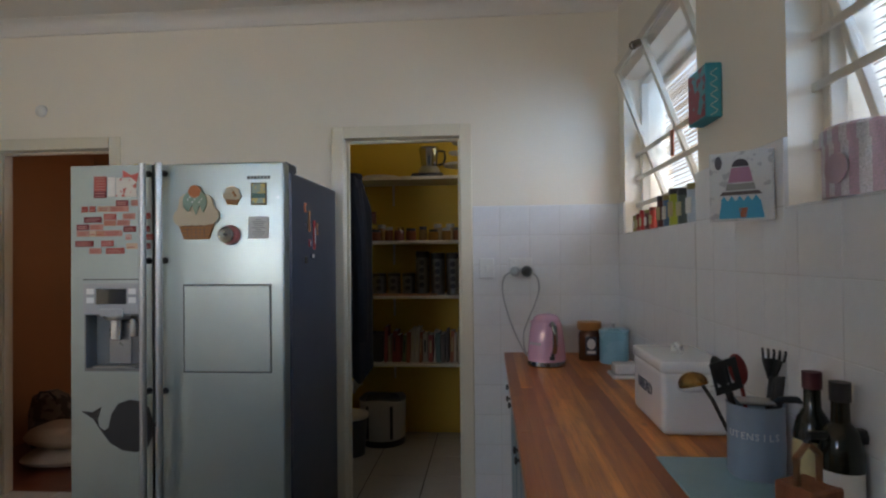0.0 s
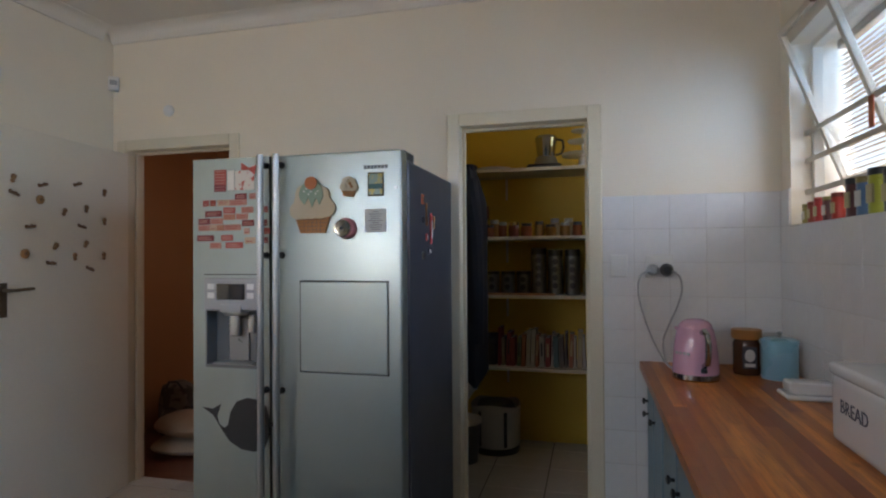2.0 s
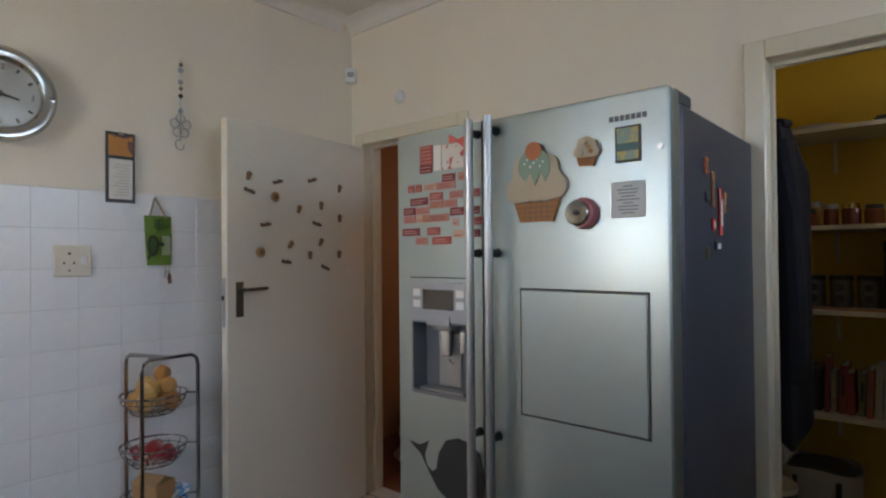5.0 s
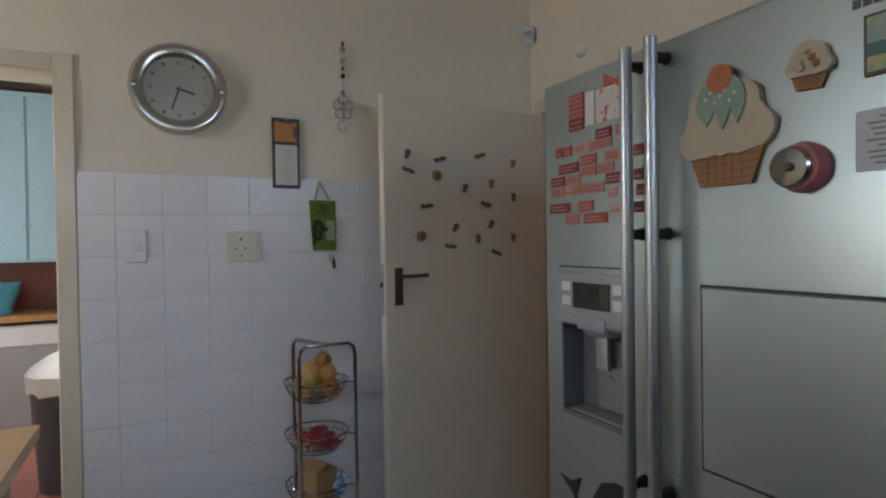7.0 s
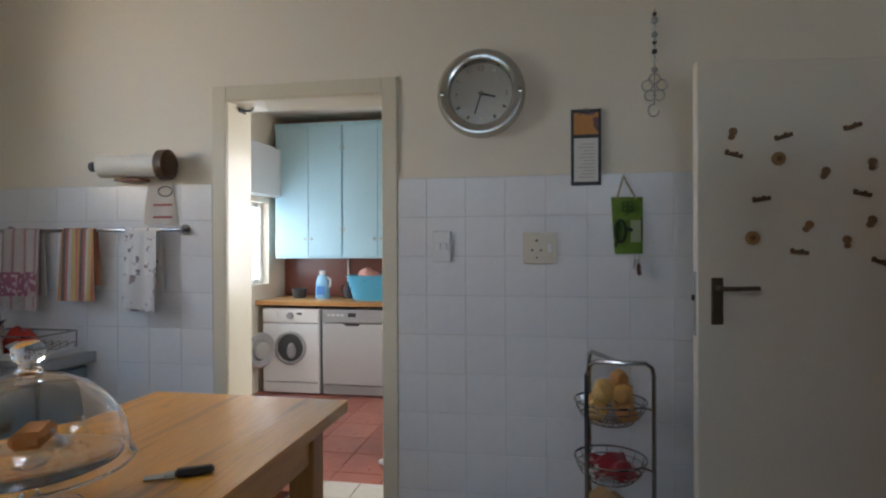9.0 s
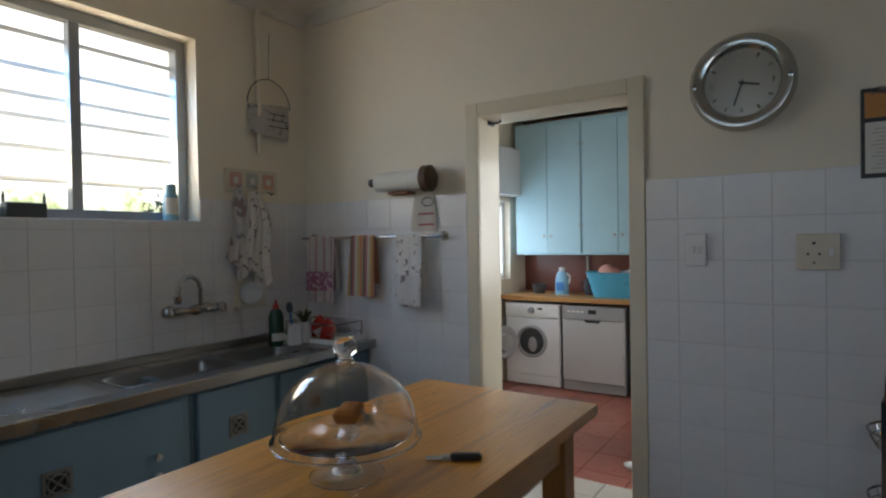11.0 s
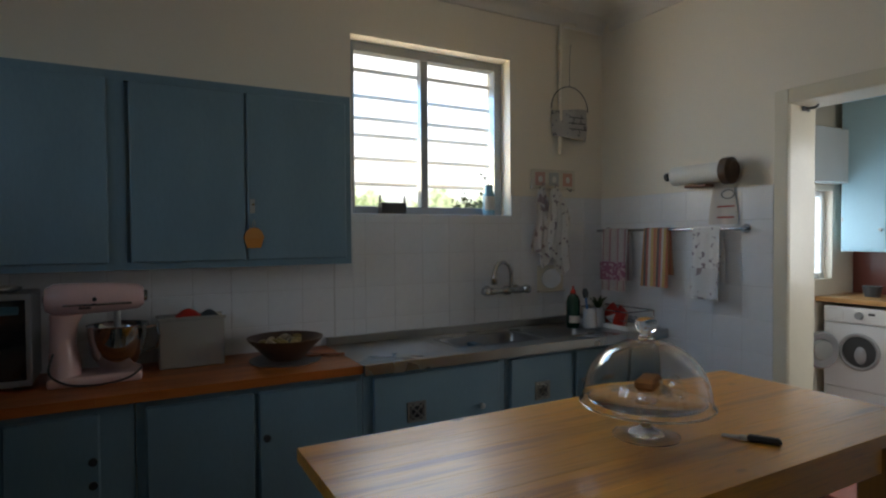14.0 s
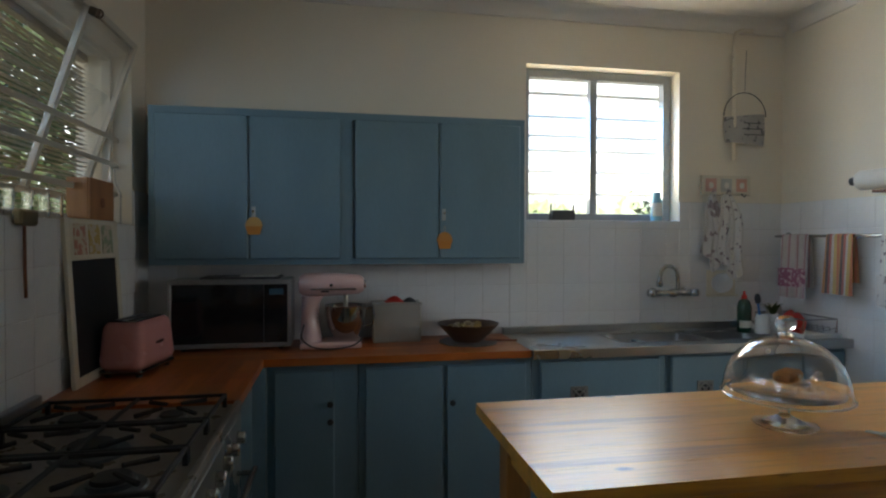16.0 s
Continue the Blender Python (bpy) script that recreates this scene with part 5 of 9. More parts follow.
patterned("grey_print", (0.46, 0.44, 0.42), (0.2, 0.19, 0.2), 30, 0.62)
patterned("pink_print", (0.6, 0.32, 0.4), (0.7, 0.6, 0.62), 40, 0.55)
patterned("purple_print", (0.34, 0.13, 0.2), (0.6, 0.46, 0.46), 55, 0.55)
patterned("glove_print", (0.68, 0.66, 0.63), (0.25, 0.2, 0.22), 32, 0.63)
patterned("apron_print", (0.62, 0.6, 0.58), (0.3, 0.24, 0.25), 18, 0.6)
stripes("red_white_stripe", [(0.66, 0.6, 0.57), (0.66, 0.6, 0.57), (0.48, 0.22, 0.25), (0.66, 0.55, 0.53)], 4, 0, 0.24)
stripes("bright_stripe", [(0.6, 0.16, 0.06), (0.65, 0.45, 0.12), (0.62, 0.58, 0.5), (0.5, 0.1, 0.08), (0.09, 0.05, 0.05), (0.58, 0.26, 0.07)], 2, 0, 0.18)
stripes("tin_stripe", [(0.55, 0.35, 0.44), (0.7, 0.66, 0.68)], 12, 1, 0.36, 0.3)

bag = thing("hanging_bag", pose(-2.45, S + 0.012, 2.0), "grey printed fabric peg bag hanging on a wire hoop", "bag")
part("bag_cloth", cloth(lambda u, v: (-0.15 + 0.29 * u + 0.03 * (1 - v) * (0.5 - u), 0.01 + 0.025 * math.sin(math.pi * u) * (1 - 0.3 * v) + 0.006 * math.sin(9 * u + 5 * v), 0.012 + 0.2 * v + 0.05 * u * (1 - v) - 0.03 * u), 14, 8), "grey_print", bag)
part("hoop", tube(bmesh.new(), [(-0.145 + 0.145 * (1 - math.cos(math.pi * k / 14)), 0.02, 0.19 + 0.145 * math.sin(math.pi * k / 14)) for k in range(15)], 0.003, 6), "dark_grey", bag)
part("hanging_wire", tube(bmesh.new(), [(0, 0.018, 0.335), (-0.01, 0.006, 0.45), (-0.022, 0.002, 0.6)], 0.0015, 5), "dark_grey", bag)
for i in range(3):
    part("print_line", boxes((-0.12 + 0.01 * i, 0.02, 0.036, 0.038, 0.075 + 0.035 * i, 0.08 + 0.035 * i)), "ink", bag)

hooks = thing("hook_board", pose(-2.338, S + 0.002, 1.697), "white wooden hook board with three small pictures", "hook rack")
part("board", boxes((-0.168, 0.168, 0.0, 0.014, 0.01, 0.13), bev=0.003), "shelf", hooks)
for i, c in enumerate(((0.62, 0.36, 0.3), (0.45, 0.47, 0.45), (0.62, 0.34, 0.26))):
    x = 0.105 - i * 0.105
    p = part("picture", boxes((x - 0.037, x + 0.037, 0.014, 0.017, 0.032, 0.112), bev=0.001), flat("print_%d" % i, c, 0.7), hooks)
    part("picture_motif", turned(lathe(bmesh.new(), [(0, 0), (0.016, 0), (0.016, 0.002), (0, 0.002)], 14, sy=1.2), Matrix.Translation((x, 0.017, 0.07)) @ Matrix.Rotation(radians(-90), 4, "X")), "paper", p)
    part("hook", tube(bmesh.new(), [(x, 0.014, 0.02), (x, 0.03, 0.006), (x, 0.042, 0.0), (x, 0.05, 0.012)], 0.003, 6), "dark_grey", hooks)


def apron(x, w, l, mat, label, seed):
    r = random.Random(seed)
    p1, p2 = r.uniform(0, 6), r.uniform(0, 6)
    b = cloth(lambda u, v: ((u - 0.5) * w * (0.25 + 0.75 * min(1, 1.6 * (1 - v)) ** 0.6) + 0.012 * math.sin(8 * v + p1), 0.03 + 0.016 * math.sin(11 * u + p1 + 3 * v) * (1.1 - v) + 0.012 * math.sin(23 * u + p2) * (1.1 - v), -l * (1 - v) - 0.05 * (1 - v) * math.sin(7 * u + p2)), 26, 14)
    t = thing("apron", pose(x, S + 0.012, 1.71), label, "apron", "aprons on hooks")
    part("apron_cloth", b, mat, t)
    part("neck_loop", tube(bmesh.new(), [(-0.012, 0.03, -0.01), (-0.006, 0.034, 0.03), (0.006, 0.034, 0.03), (0.012, 0.03, -0.01)], 0.004, 6), mat, t)


apron(-2.235, 0.15, 0.42, "apron_print", "crumpled white printed apron hanging on a hook", 1)
apron(-2.335, 0.2, 0.47, "glove_print", "crumpled white cotton apron with faint print hanging on a hook", 2)
plate = thing("wall_plate", pose(-2.31, S + 0.004, 1.15), "small white board with an oval dish leaning at the tiles", "plate")
part("backing_board", boxes((-0.1, 0.1, 0.0, 0.008, -0.06, 0.1), bev=0.002), "shelf", plate)
part("oval_dish", turned(lathe(bmesh.new(), [(0, 0.004), (0.05, 0.004), (0.075, 0.014), (0.073, 0.017), (0.048, 0.008), (0, 0.008)], 28, sy=0.8), Matrix.Translation((0, 0.006, 0.02)) @ Matrix.Rotation(radians(-90), 4, "X")), "enamel", plate)
part("ledge", boxes((-0.1, 0.1, 0.008, 0.03, -0.06, -0.05)), "shelf", plate)

# ---------------------------------------------------------------- laundry-door wall: things on hooks and rails
def on_west(y, z, dx=0.0):
    """Local x runs along the wall towards -y... as one faces it to the right, y out of the wall."""
    return pose(W + dx, y, z, 0, 0, -90)


rail = thing("towel_rail", on_west(3.0, 1.457), "chrome towel rail on the tiled wall", "towel rail")
part("bar", rod(bmesh.new(), (0.02, 0.06, 0), (-0.965, 0.06, 0), 0.008), "chrome", rail)
for x in (-0.03, -0.95):
    part("bracket", rod(rod(bmesh.new(), (x, 0.012, 0), (x, 0.06, 0), 0.009), (x, 0.012, 0), (x, 0.018, 0), 0.024), "chrome", rail)


def towel(y, w, front, back, mat, label, seed, band=None):
    r = random.Random(seed)
    ph = r.uniform(0, 6)

    def fn(u, v):
        wob = 0.006 * math.sin(9 * u + ph) + 0.004 * math.sin(21 * u + 2 * ph)
        if v < 0.45:
            k = v / 0.45
            return ((u - 0.5) * w * (1 + 0.08 * (1 - k)), 0.062 + 0.012 + wob * (1.2 - k) + 0.012 * (1 - k), -front * (1 - k))
        if v < 0.55:
            a = math.pi * (v - 0.45) / 0.1
            return ((u - 0.5) * w, 0.061 + 0.013 * math.cos(a), 0.012 * math.sin(a))
        k = (v - 0.55) / 0.45
        return ((u - 0.5) * w * 1.02 - 0.018 * k, 0.062 - 0.013 + 0.3 * wob * k, -back * k)
    t = thing("tea_towel", on_west(y, 1.457), label, "towel", "towels on the rail")
    part("towel_cloth", cloth(fn, 22, 30, 0.003), mat, t)
    if band:
        z0, z1, bm_ = band
        part("printed_band", cloth(lambda u, v: ((u - 0.5) * w * 1.07, 0.0955 + 0.006 * math.sin(9 * u + ph), z0 + (z1 - z0) * v), 22, 4, 0.002), bm_, t)
    return t


towel(3.145, 0.2, 0.365, 0.3, "red_white_stripe", "white and red striped tea towel with a purple border", 1, (-0.3, -0.19, "purple_print"))
towel(3.45, 0.165, 0.32, 0.25, "bright_stripe", "orange and red striped tea towel folded over the rail", 2)
glove = towel(3.77, 0.16, 0.36, 0.27, "glove_print", "white quilted oven glove with a printed end", 3, (-0.35, -0.2, "apron_print"))

roll = thing("paper_towel_holder", on_west(3.73, 1.742), "kitchen paper roll on a carved wooden wall holder", "paper towel")
part("paper_roll", turned(lathe(bmesh.new(), [(0.018, -0.16), (0.05, -0.16), (0.05, 0.13), (0.018, 0.13)], 28), Matrix.Translation((0.02, 0.075, 0.0)) @ Matrix.Rotation(radians(90), 4, "Y")), "paper", roll, "white kitchen paper roll")
part("end_disc", turned(lathe(bmesh.new(), [(0, 0), (0.022, 0), (0.022, 0.02), (0, 0.022)], 18), Matrix.Translation((0.185, 0.075, 0.0)) @ Matrix.Rotation(radians(90), 4, "Y")), "dark_grey", roll)
bm = lathe(bmesh.new(), [(0, -0.035), (0.045, -0.035), (0.066, -0.02), (0.066, 0.02), (0.045, 0.035), (0, 0.035)], 22, sy=0.9)
part("carved_end", turned(bm, Matrix.Translation((-0.165, 0.075, 0.0)) @ Matrix.Rotation(radians(90), 4, "Y")), surf("carved_wood", (0.13, 0.055, 0.022), 0.5, var=0.35, big=30, fine=90, relief=0.6), roll, "carved brown wooden end")
part("back_arm", boxes((-0.16, 0.19, 0.012, 0.024, -0.012, 0.012), (0.17, 0.185, 0.024, 0.08, -0.01, 0.01), (-0.05, 0.08, 0.02, 0.09, -0.068, -0.056), bev=0.003), "brown_wood", roll)

bib = thing("hand_towel_doll", on_west(3.83, 1.48), "cream hanging hand towel with red trim", "towel")
part("bib_cloth", cloth(lambda u, v: ((u - 0.5) * (0.16 - 0.05 * v * v), 0.02 + 0.006 * math.sin(8 * u) * (1 - v), 0.19 * v), 16, 8), flat("cream_cloth", (0.66, 0.6, 0.52), 0.95), bib)
for z in (0.03, 0.085):
    part("red_trim", boxes((-0.065, 0.03, 0.027, 0.0285, z, z + 0.009)), flat("dull_red_cloth", (0.42, 0.12, 0.1), 0.95), bib)
part("stitched_ring", tube(bmesh.new(), [(-0.03 + 0.035 * math.cos(q * math.pi / 8), 0.028, 0.15 + 0.022 * math.sin(q * math.pi / 8)) for q in range(16)], 0.0025, 5, True), "dark_grey", bib)

clock = thing("wall_clock", on_west(5.283, 1.997), "round brushed metal wall clock with a deep rim", "clock")
rot = Matrix.Rotation(radians(-90), 4, "X")
part("rim", turned(lathe(bmesh.new(), [(0.178, 0.0), (0.178, 0.03), (0.165, 0.05), (0.15, 0.052), (0.132, 0.046), (0.126, 0.03), (0.126, 0.012), (0.178, 0.0)], 64), rot), brushed("clock_rim_metal", (0.56, 0.55, 0.52), 0.16, axis=0), clock)
part("dial", turned(lathe(bmesh.new(), [(0, 0.01), (0.127, 0.01), (0.127, 0.014), (0, 0.014)], 48), rot), surf("dial_metal", (0.5, 0.48, 0.43), 0.3, 0.8, var=0.06, fine=200, relief=0.05), clock, "brushed champagne dial")
for h in range(12):
    a = radians(90 - 30 * h)
    x, z = 0.108 * math.cos(a), 0.108 * math.sin(a)
    if h % 3:
        part("hour_mark", turned(boxes((-0.004, 0.004, 0.0145, 0.016, -0.008, 0.008)), Matrix.Translation((-x, 0, z)) @ Matrix.Rotation(a - radians(90), 4, "Y")), "chrome", clock)
for h, s in ((0, "12"), (3, "3"), (6, "6"), (9, "9")):
    a = radians(90 - 30 * h)
    lettering(s, 0.028, "chrome", clock, Matrix.Translation((-0.102 * math.cos(a), 0.0155, 0.102 * math.sin(a))) @ Matrix.Rotation(radians(180), 4, "Z") @ Matrix.Rotation(radians(90), 4, "X"), "numeral")
for ang_, l, w in ((104, 0.06, 0.008), (198, 0.085, 0.006)):
    a = radians(90 - ang_)
    part("clock_hand", turned(boxes((-0.012, l, 0.018, 0.0195, -w / 2, w / 2)), Matrix.Rotation(math.pi + a, 4, "Y")), "dark_grey", clock)
part("hub", turned(lathe(bmesh.new(), [(0, 0.014), (0.008, 0.014), (0.006, 0.023), (0, 0.023)], 14), rot), "chrome", clock)
for k in (-1, 1):
    part("rim_stud", turned(lathe(bmesh.new(), [(0, 0.046), (0.01, 0.046), (0.01, 0.054), (0, 0.056)], 14, (k * 0.157, 0, 0)), rot), "chrome", clock)

cal = thing("tear_off_calendar", on_west(5.696, 1.616), "narrow black-backed calendar with an orange picture", "calendar")
part("backing", boxes((-0.058, 0.058, 0.012, 0.016, 0.0, 0.3), bev=0.001), "black", cal)
part("picture", boxes((-0.047, 0.047, 0.016, 0.0185, 0.2, 0.285)), patterned("sunset_print", (0.5, 0.2, 0.03), (0.12, 0.05, 0.05), 20, 0.52, 0.4), cal)
part("pad", boxes((-0.046, 0.046, 0.016, 0.022, 0.015, 0.185), bev=0.001), "paper", cal)
for i in range(11):
    part("text_line", boxes((-0.034, 0.03 - 0.01 * (i % 3), 0.022, 0.0224, 0.03 + i * 0.013, 0.033 + i * 0.013)), flat("faint_ink", (0.45, 0.43, 0.38), 0.9), cal)
part("clip", boxes((-0.012, 0.012, 0.016, 0.026, 0.287, 0.3), bev=0.002), "chrome", cal)

pocket = thing("key_pocket", on_west(5.85, 1.347), "green felt wall pocket hanging with keys and a dark figure", "wall pocket")
part("felt", cloth(lambda u, v: ((u - 0.5) * (0.104 + 0.016 * v) - 0.006 * (1 - v), 0.016 + 0.006 * math.sin(math.pi * u) + 0.004 * math.sin(5 * v + 3 * u), v * 0.22), 8, 12, 0.006), surf("green_felt", (0.19, 0.33, 0.05), 0.95, var=0.25, big=20, fine=300, relief=0.3), pocket)
part("strap", tube(bmesh.new(), eased([(0.038, 0.02, 0.212), (0.022, 0.018, 0.27), (0.013, 0.016, 0.3), (0.004, 0.016, 0.285), (-0.034, 0.02, 0.212)]), 0.004, 6), flat("twine", (0.42, 0.34, 0.22), 0.95), pocket)
part("nail", rod(bmesh.new(), (0.012, 0.0, 0.298), (0.012, 0.024, 0.302), 0.004, seg=8), "handle_steel", pocket)
bm = tube(bmesh.new(), [(0.026 + 0.019 * math.cos(q * math.pi / 8), 0.029, 0.088 + 0.042 * math.sin(q * math.pi / 8)) for q in range(16)], 0.006, 6, True)
tube(bm, [(0.012, 0.031, 0.1), (-0.005, 0.033, 0.094), (-0.018, 0.033, 0.092)], 0.007, 6)
tube(bm, [(0.038, 0.029, 0.05), (0.044, 0.029, 0.036), (0.046, 0.029, 0.026)], 0.006, 6)
part("dark_figure", bm, flat("dark_felt", (0.03, 0.04, 0.022), 0.9), pocket)
part("figure_middle", turned(lathe(bmesh.new(), [(0, 0.026), (0.016, 0.026), (0.014, 0.029), (0, 0.03)], 18, (0, 0, 0)), Matrix.Translation((0.026, 0, 0.088)) @ Matrix.Scale(2.2, 4, (0, 0, 1)) @ rot), flat("dark_green_felt", (0.06, 0.12, 0.03), 0.95), pocket)
part("note", boxes((-0.05, -0.012, 0.025, 0.028, 0.045, 0.13)), flat("pale_green", (0.36, 0.4, 0.24), 0.8), pocket)
part("note_edge", boxes((-0.054, -0.05, 0.024, 0.03, 0.06, 0.14)), "dark_felt", pocket)
for k in range(4):
    a = radians(45 + 90 * k)
    part("petal", tube(bmesh.new(), [(0.013 * math.cos(a) + 0.01 * math.cos(q * math.pi / 4), 0.026, 0.183 + 0.013 * math.sin(a) + 0.01 * math.sin(q * math.pi / 4)) for q in range(8)], 0.003, 5, True), "dark_green_felt", pocket)
part("flower_stem", tube(bmesh.new(), [(0.0, 0.026, 0.18), (0.001, 0.026, 0.15)], 0.003, 5), "dark_green_felt", pocket)
bm = tube(bmesh.new(), [(-0.034 + 0.01 * math.cos(q), 0.03, -0.012 + 0.014 * math.sin(q)) for q in [i * 0.7854 for i in range(8)]], 0.002, 5, True)
prism(bm, [(-0.03, -0.02), (-0.022, -0.026), (-0.02, -0.055), (-0.027, -0.058), (-0.033, -0.03)], 0.026, 0.029)
prism(bm, [(-0.036, -0.02), (-0.046, -0.024), (-0.044, -0.05), (-0.036, -0.05)], 0.03, 0.033)
part("keys", bm, "handle_steel", pocket, "bunch of keys")
part("key_fob", prism(bmesh.new(), [(-0.034, -0.035), (-0.046, -0.04), (-0.05, -0.08), (-0.038, -0.084), (-0.032, -0.06)], 0.034, 0.04), flat("brown_leather", (0.12, 0.05, 0.03), 0.6), pocket, "brown leather key fob")

mob = thing("bead_hanging", on_west(5.953, 1.87), "hanging string of glass beads with a wire ornament", "ornament")
part("string", rod(bmesh.new(), (0, 0.014, 0.05), (-0.002, 0.014, 0.42), 0.0012, seg=5), "dark_grey", mob)
for i, (z, r) in enumerate(((0.4, 0.01), (0.375, 0.014), (0.345, 0.008), (0.32, 0.012), (0.29, 0.01), (0.255, 0.011), (0.22, 0.008), (0.185, 0.012))):
    part("bead", lathe(bmesh.new(), [(0, -r), (r * 0.7, -r * 0.7), (r, 0), (r * 0.7, r * 0.7), (0, r)], 12, (0, 0.016, z)), ("chrome", "white", "black", "grey")[(0, 3, 1, 3, 0, 2, 1, 3)[i]], mob)
for i in range(5):
    a = i * 2 * math.pi / 5 + 0.3
    part("wire_petal", tube(bmesh.new(), [(0.028 * math.cos(a) + 0.021 * math.cos(k * 0.7854), 0.016, 0.115 + 0.035 * math.sin(a) + 0.021 * math.sin(k * 0.7854)) for k in range(8)], 0.003, 5, True), "handle_steel", mob)
part("wire_hook", tube(bmesh.new(), [(0.004 + 0.02 * math.cos(radians(q)), 0.016, 0.03 + 0.024 * math.sin(radians(q))) for q in range(90, -181, -30)], 0.003, 6), "handle_steel", mob)


def wall_box(name, m, w, h, mat, label, cat, bits, d=0.012):
    t = thing(name, m, label, cat, "switches and sockets")
    part("cover_plate", boxes((-w / 2, w / 2, 0.0, d, -h / 2, h / 2), bev=0.003), mat, t)
    for b in bits:
        x, z, ww, hh, kind = b
        if kind == "rocker":
            part("rocker", turned(boxes((x - ww / 2, x + ww / 2, d - 0.002, d + 0.006, z - hh / 2, z + hh / 2), bev=0.002), Matrix.Identity(4)), "white", t)
        else:
            part("socket_hole", rod(bmesh.new(), (x, d - 0.002, z), (x, d + 0.0006, z), ww, seg=12), "black", t)
    return t


wall_box("light_switch", on_west(5.12, 1.378, 0.012), 0.076, 0.127, "white", "white double light switch on the tiles", "switch", [(-0.012, 0.0, 0.016, 0.03, "rocker"), (0.012, 0.0, 0.016, 0.03, "rocker")])
wall_box("wall_socket", on_west(5.516, 1.37, 0.012), 0.13, 0.126, "cream", "cream wall socket with a switch on the tiles", "socket", [(-0.038, 0.0, 0.016, 0.032, "rocker"), (0.012, 0.03, 0.0055, 0, "hole"), (-0.004, -0.008, 0.0045, 0, "hole"), (0.03, -0.008, 0.0045, 0, "hole"), (0.012, -0.038, 0.004, 0, "hole")])


def on_north(x, z, dy=0.012):
    return pose(x, N - dy, z, 0, 0, 180)


wall_box("light_switch", on_north(0.248, 1.323), 0.08, 0.108, "white", "white single light switch beside the pantry door", "switch", [(0, 0.0, 0.016, 0.03, "rocker")])
sock = wall_box("wall_socket", on_north(0.43, 1.322), 0.122, 0.108, "white", "white double wall socket with two plugs in it", "socket", [(0.03, 0.035, 0.016, 0.014, "rocker"), (-0.03, 0.035, 0.016, 0.014, "rocker")])
plug = thing("power_plug", pose(0.40, N - 0.024, 1.305), "grey three-pin plug with a cable hanging to the kettle", "plug", "plugs")
part("plug_body", turned(lathe(bmesh.new(), [(0, 0), (0.028, 0), (0.028, 0.02), (0.016, 0.045), (0, 0.05)], 18), Matrix.Rotation(radians(90), 4, "X")), "grey", plug)
part("cable", tube(bmesh.new(), eased([(0, -0.03, 0), (-0.03, -0.06, -0.005), (-0.06, -0.06, -0.03), (-0.07, -0.055, -0.09), (-0.055, -0.05, -0.18), (-0.02, -0.05, -0.29), (0.02, -0.06, -0.38), (0.05, -0.12, -0.428), (0.1, -0.26, -0.4305)]), 0.0045, 8), "grey", plug)
plug2 = thing("power_plug", pose(0.462, N - 0.024, 1.305), "black three-pin plug with a thin grey cable", "plug", "plugs")
part("plug_body", turned(lathe(bmesh.new(), [(0, 0), (0.03, 0), (0.03, 0.02), (0.018, 0.05), (0, 0.055)], 18), Matrix.Rotation(radians(90), 4, "X")), "black", plug2)
part("cable", tube(bmesh.new(), eased([(0, -0.03, 0), (0.03, -0.05, -0.01), (0.055, -0.05, -0.04), (0.06, -0.05, -0.1), (0.035, -0.05, -0.18), (0.0, -0.05, -0.26), (-0.025, -0.06, -0.34), (-0.01, -0.12, -0.4305), (0.05, -0.24, -0.4305)]), 0.0045, 8), "grey", plug2)
pir = thing("motion_sensor", pose(W + 0.03, N - 0.03, 2.405, 0, 0, 45), "small white alarm sensor high in the corner", "sensor")
part("sensor_body", boxes((-0.03, 0.03, -0.025, 0.02, 0, 0.085), bev=0.006), "white", pir)
part("sensor_lens", boxes((-0.02, 0.02, -0.029, -0.025, 0.03, 0.06), bev=0.002), "grey", pir)
solid("wall_hook", turned(lathe(bmesh.new(), [(0, 0), (0.035, 0), (0.034, 0.012), (0.02, 0.026), (0, 0.03)], 20), Matrix.Rotation(radians(90), 4, "X")), "white", "small round white fitting on the wall", "fitting", "thing", pose(-2.33, N, 2.262))

# ---------------------------------------------------------------- vegetable rack
vr = thing("vegetable_rack", pose(-2.56, 5.79, 0), "chrome wire vegetable stand with round baskets", "rack")
bm = bmesh.new()
tube(bm, [(0.1, -0.112, 0.0), (0.1, -0.112, 0.93), (0.1, -0.105, 0.96), (0.1, -0.085, 0.975), (0.1, 0.085, 0.975), (0.1, 0.105, 0.96), (0.1, 0.112, 0.93), (0.1, 0.112, 0.0)], 0.008, 8)
part("stand_frame", bm, "chrome", vr)
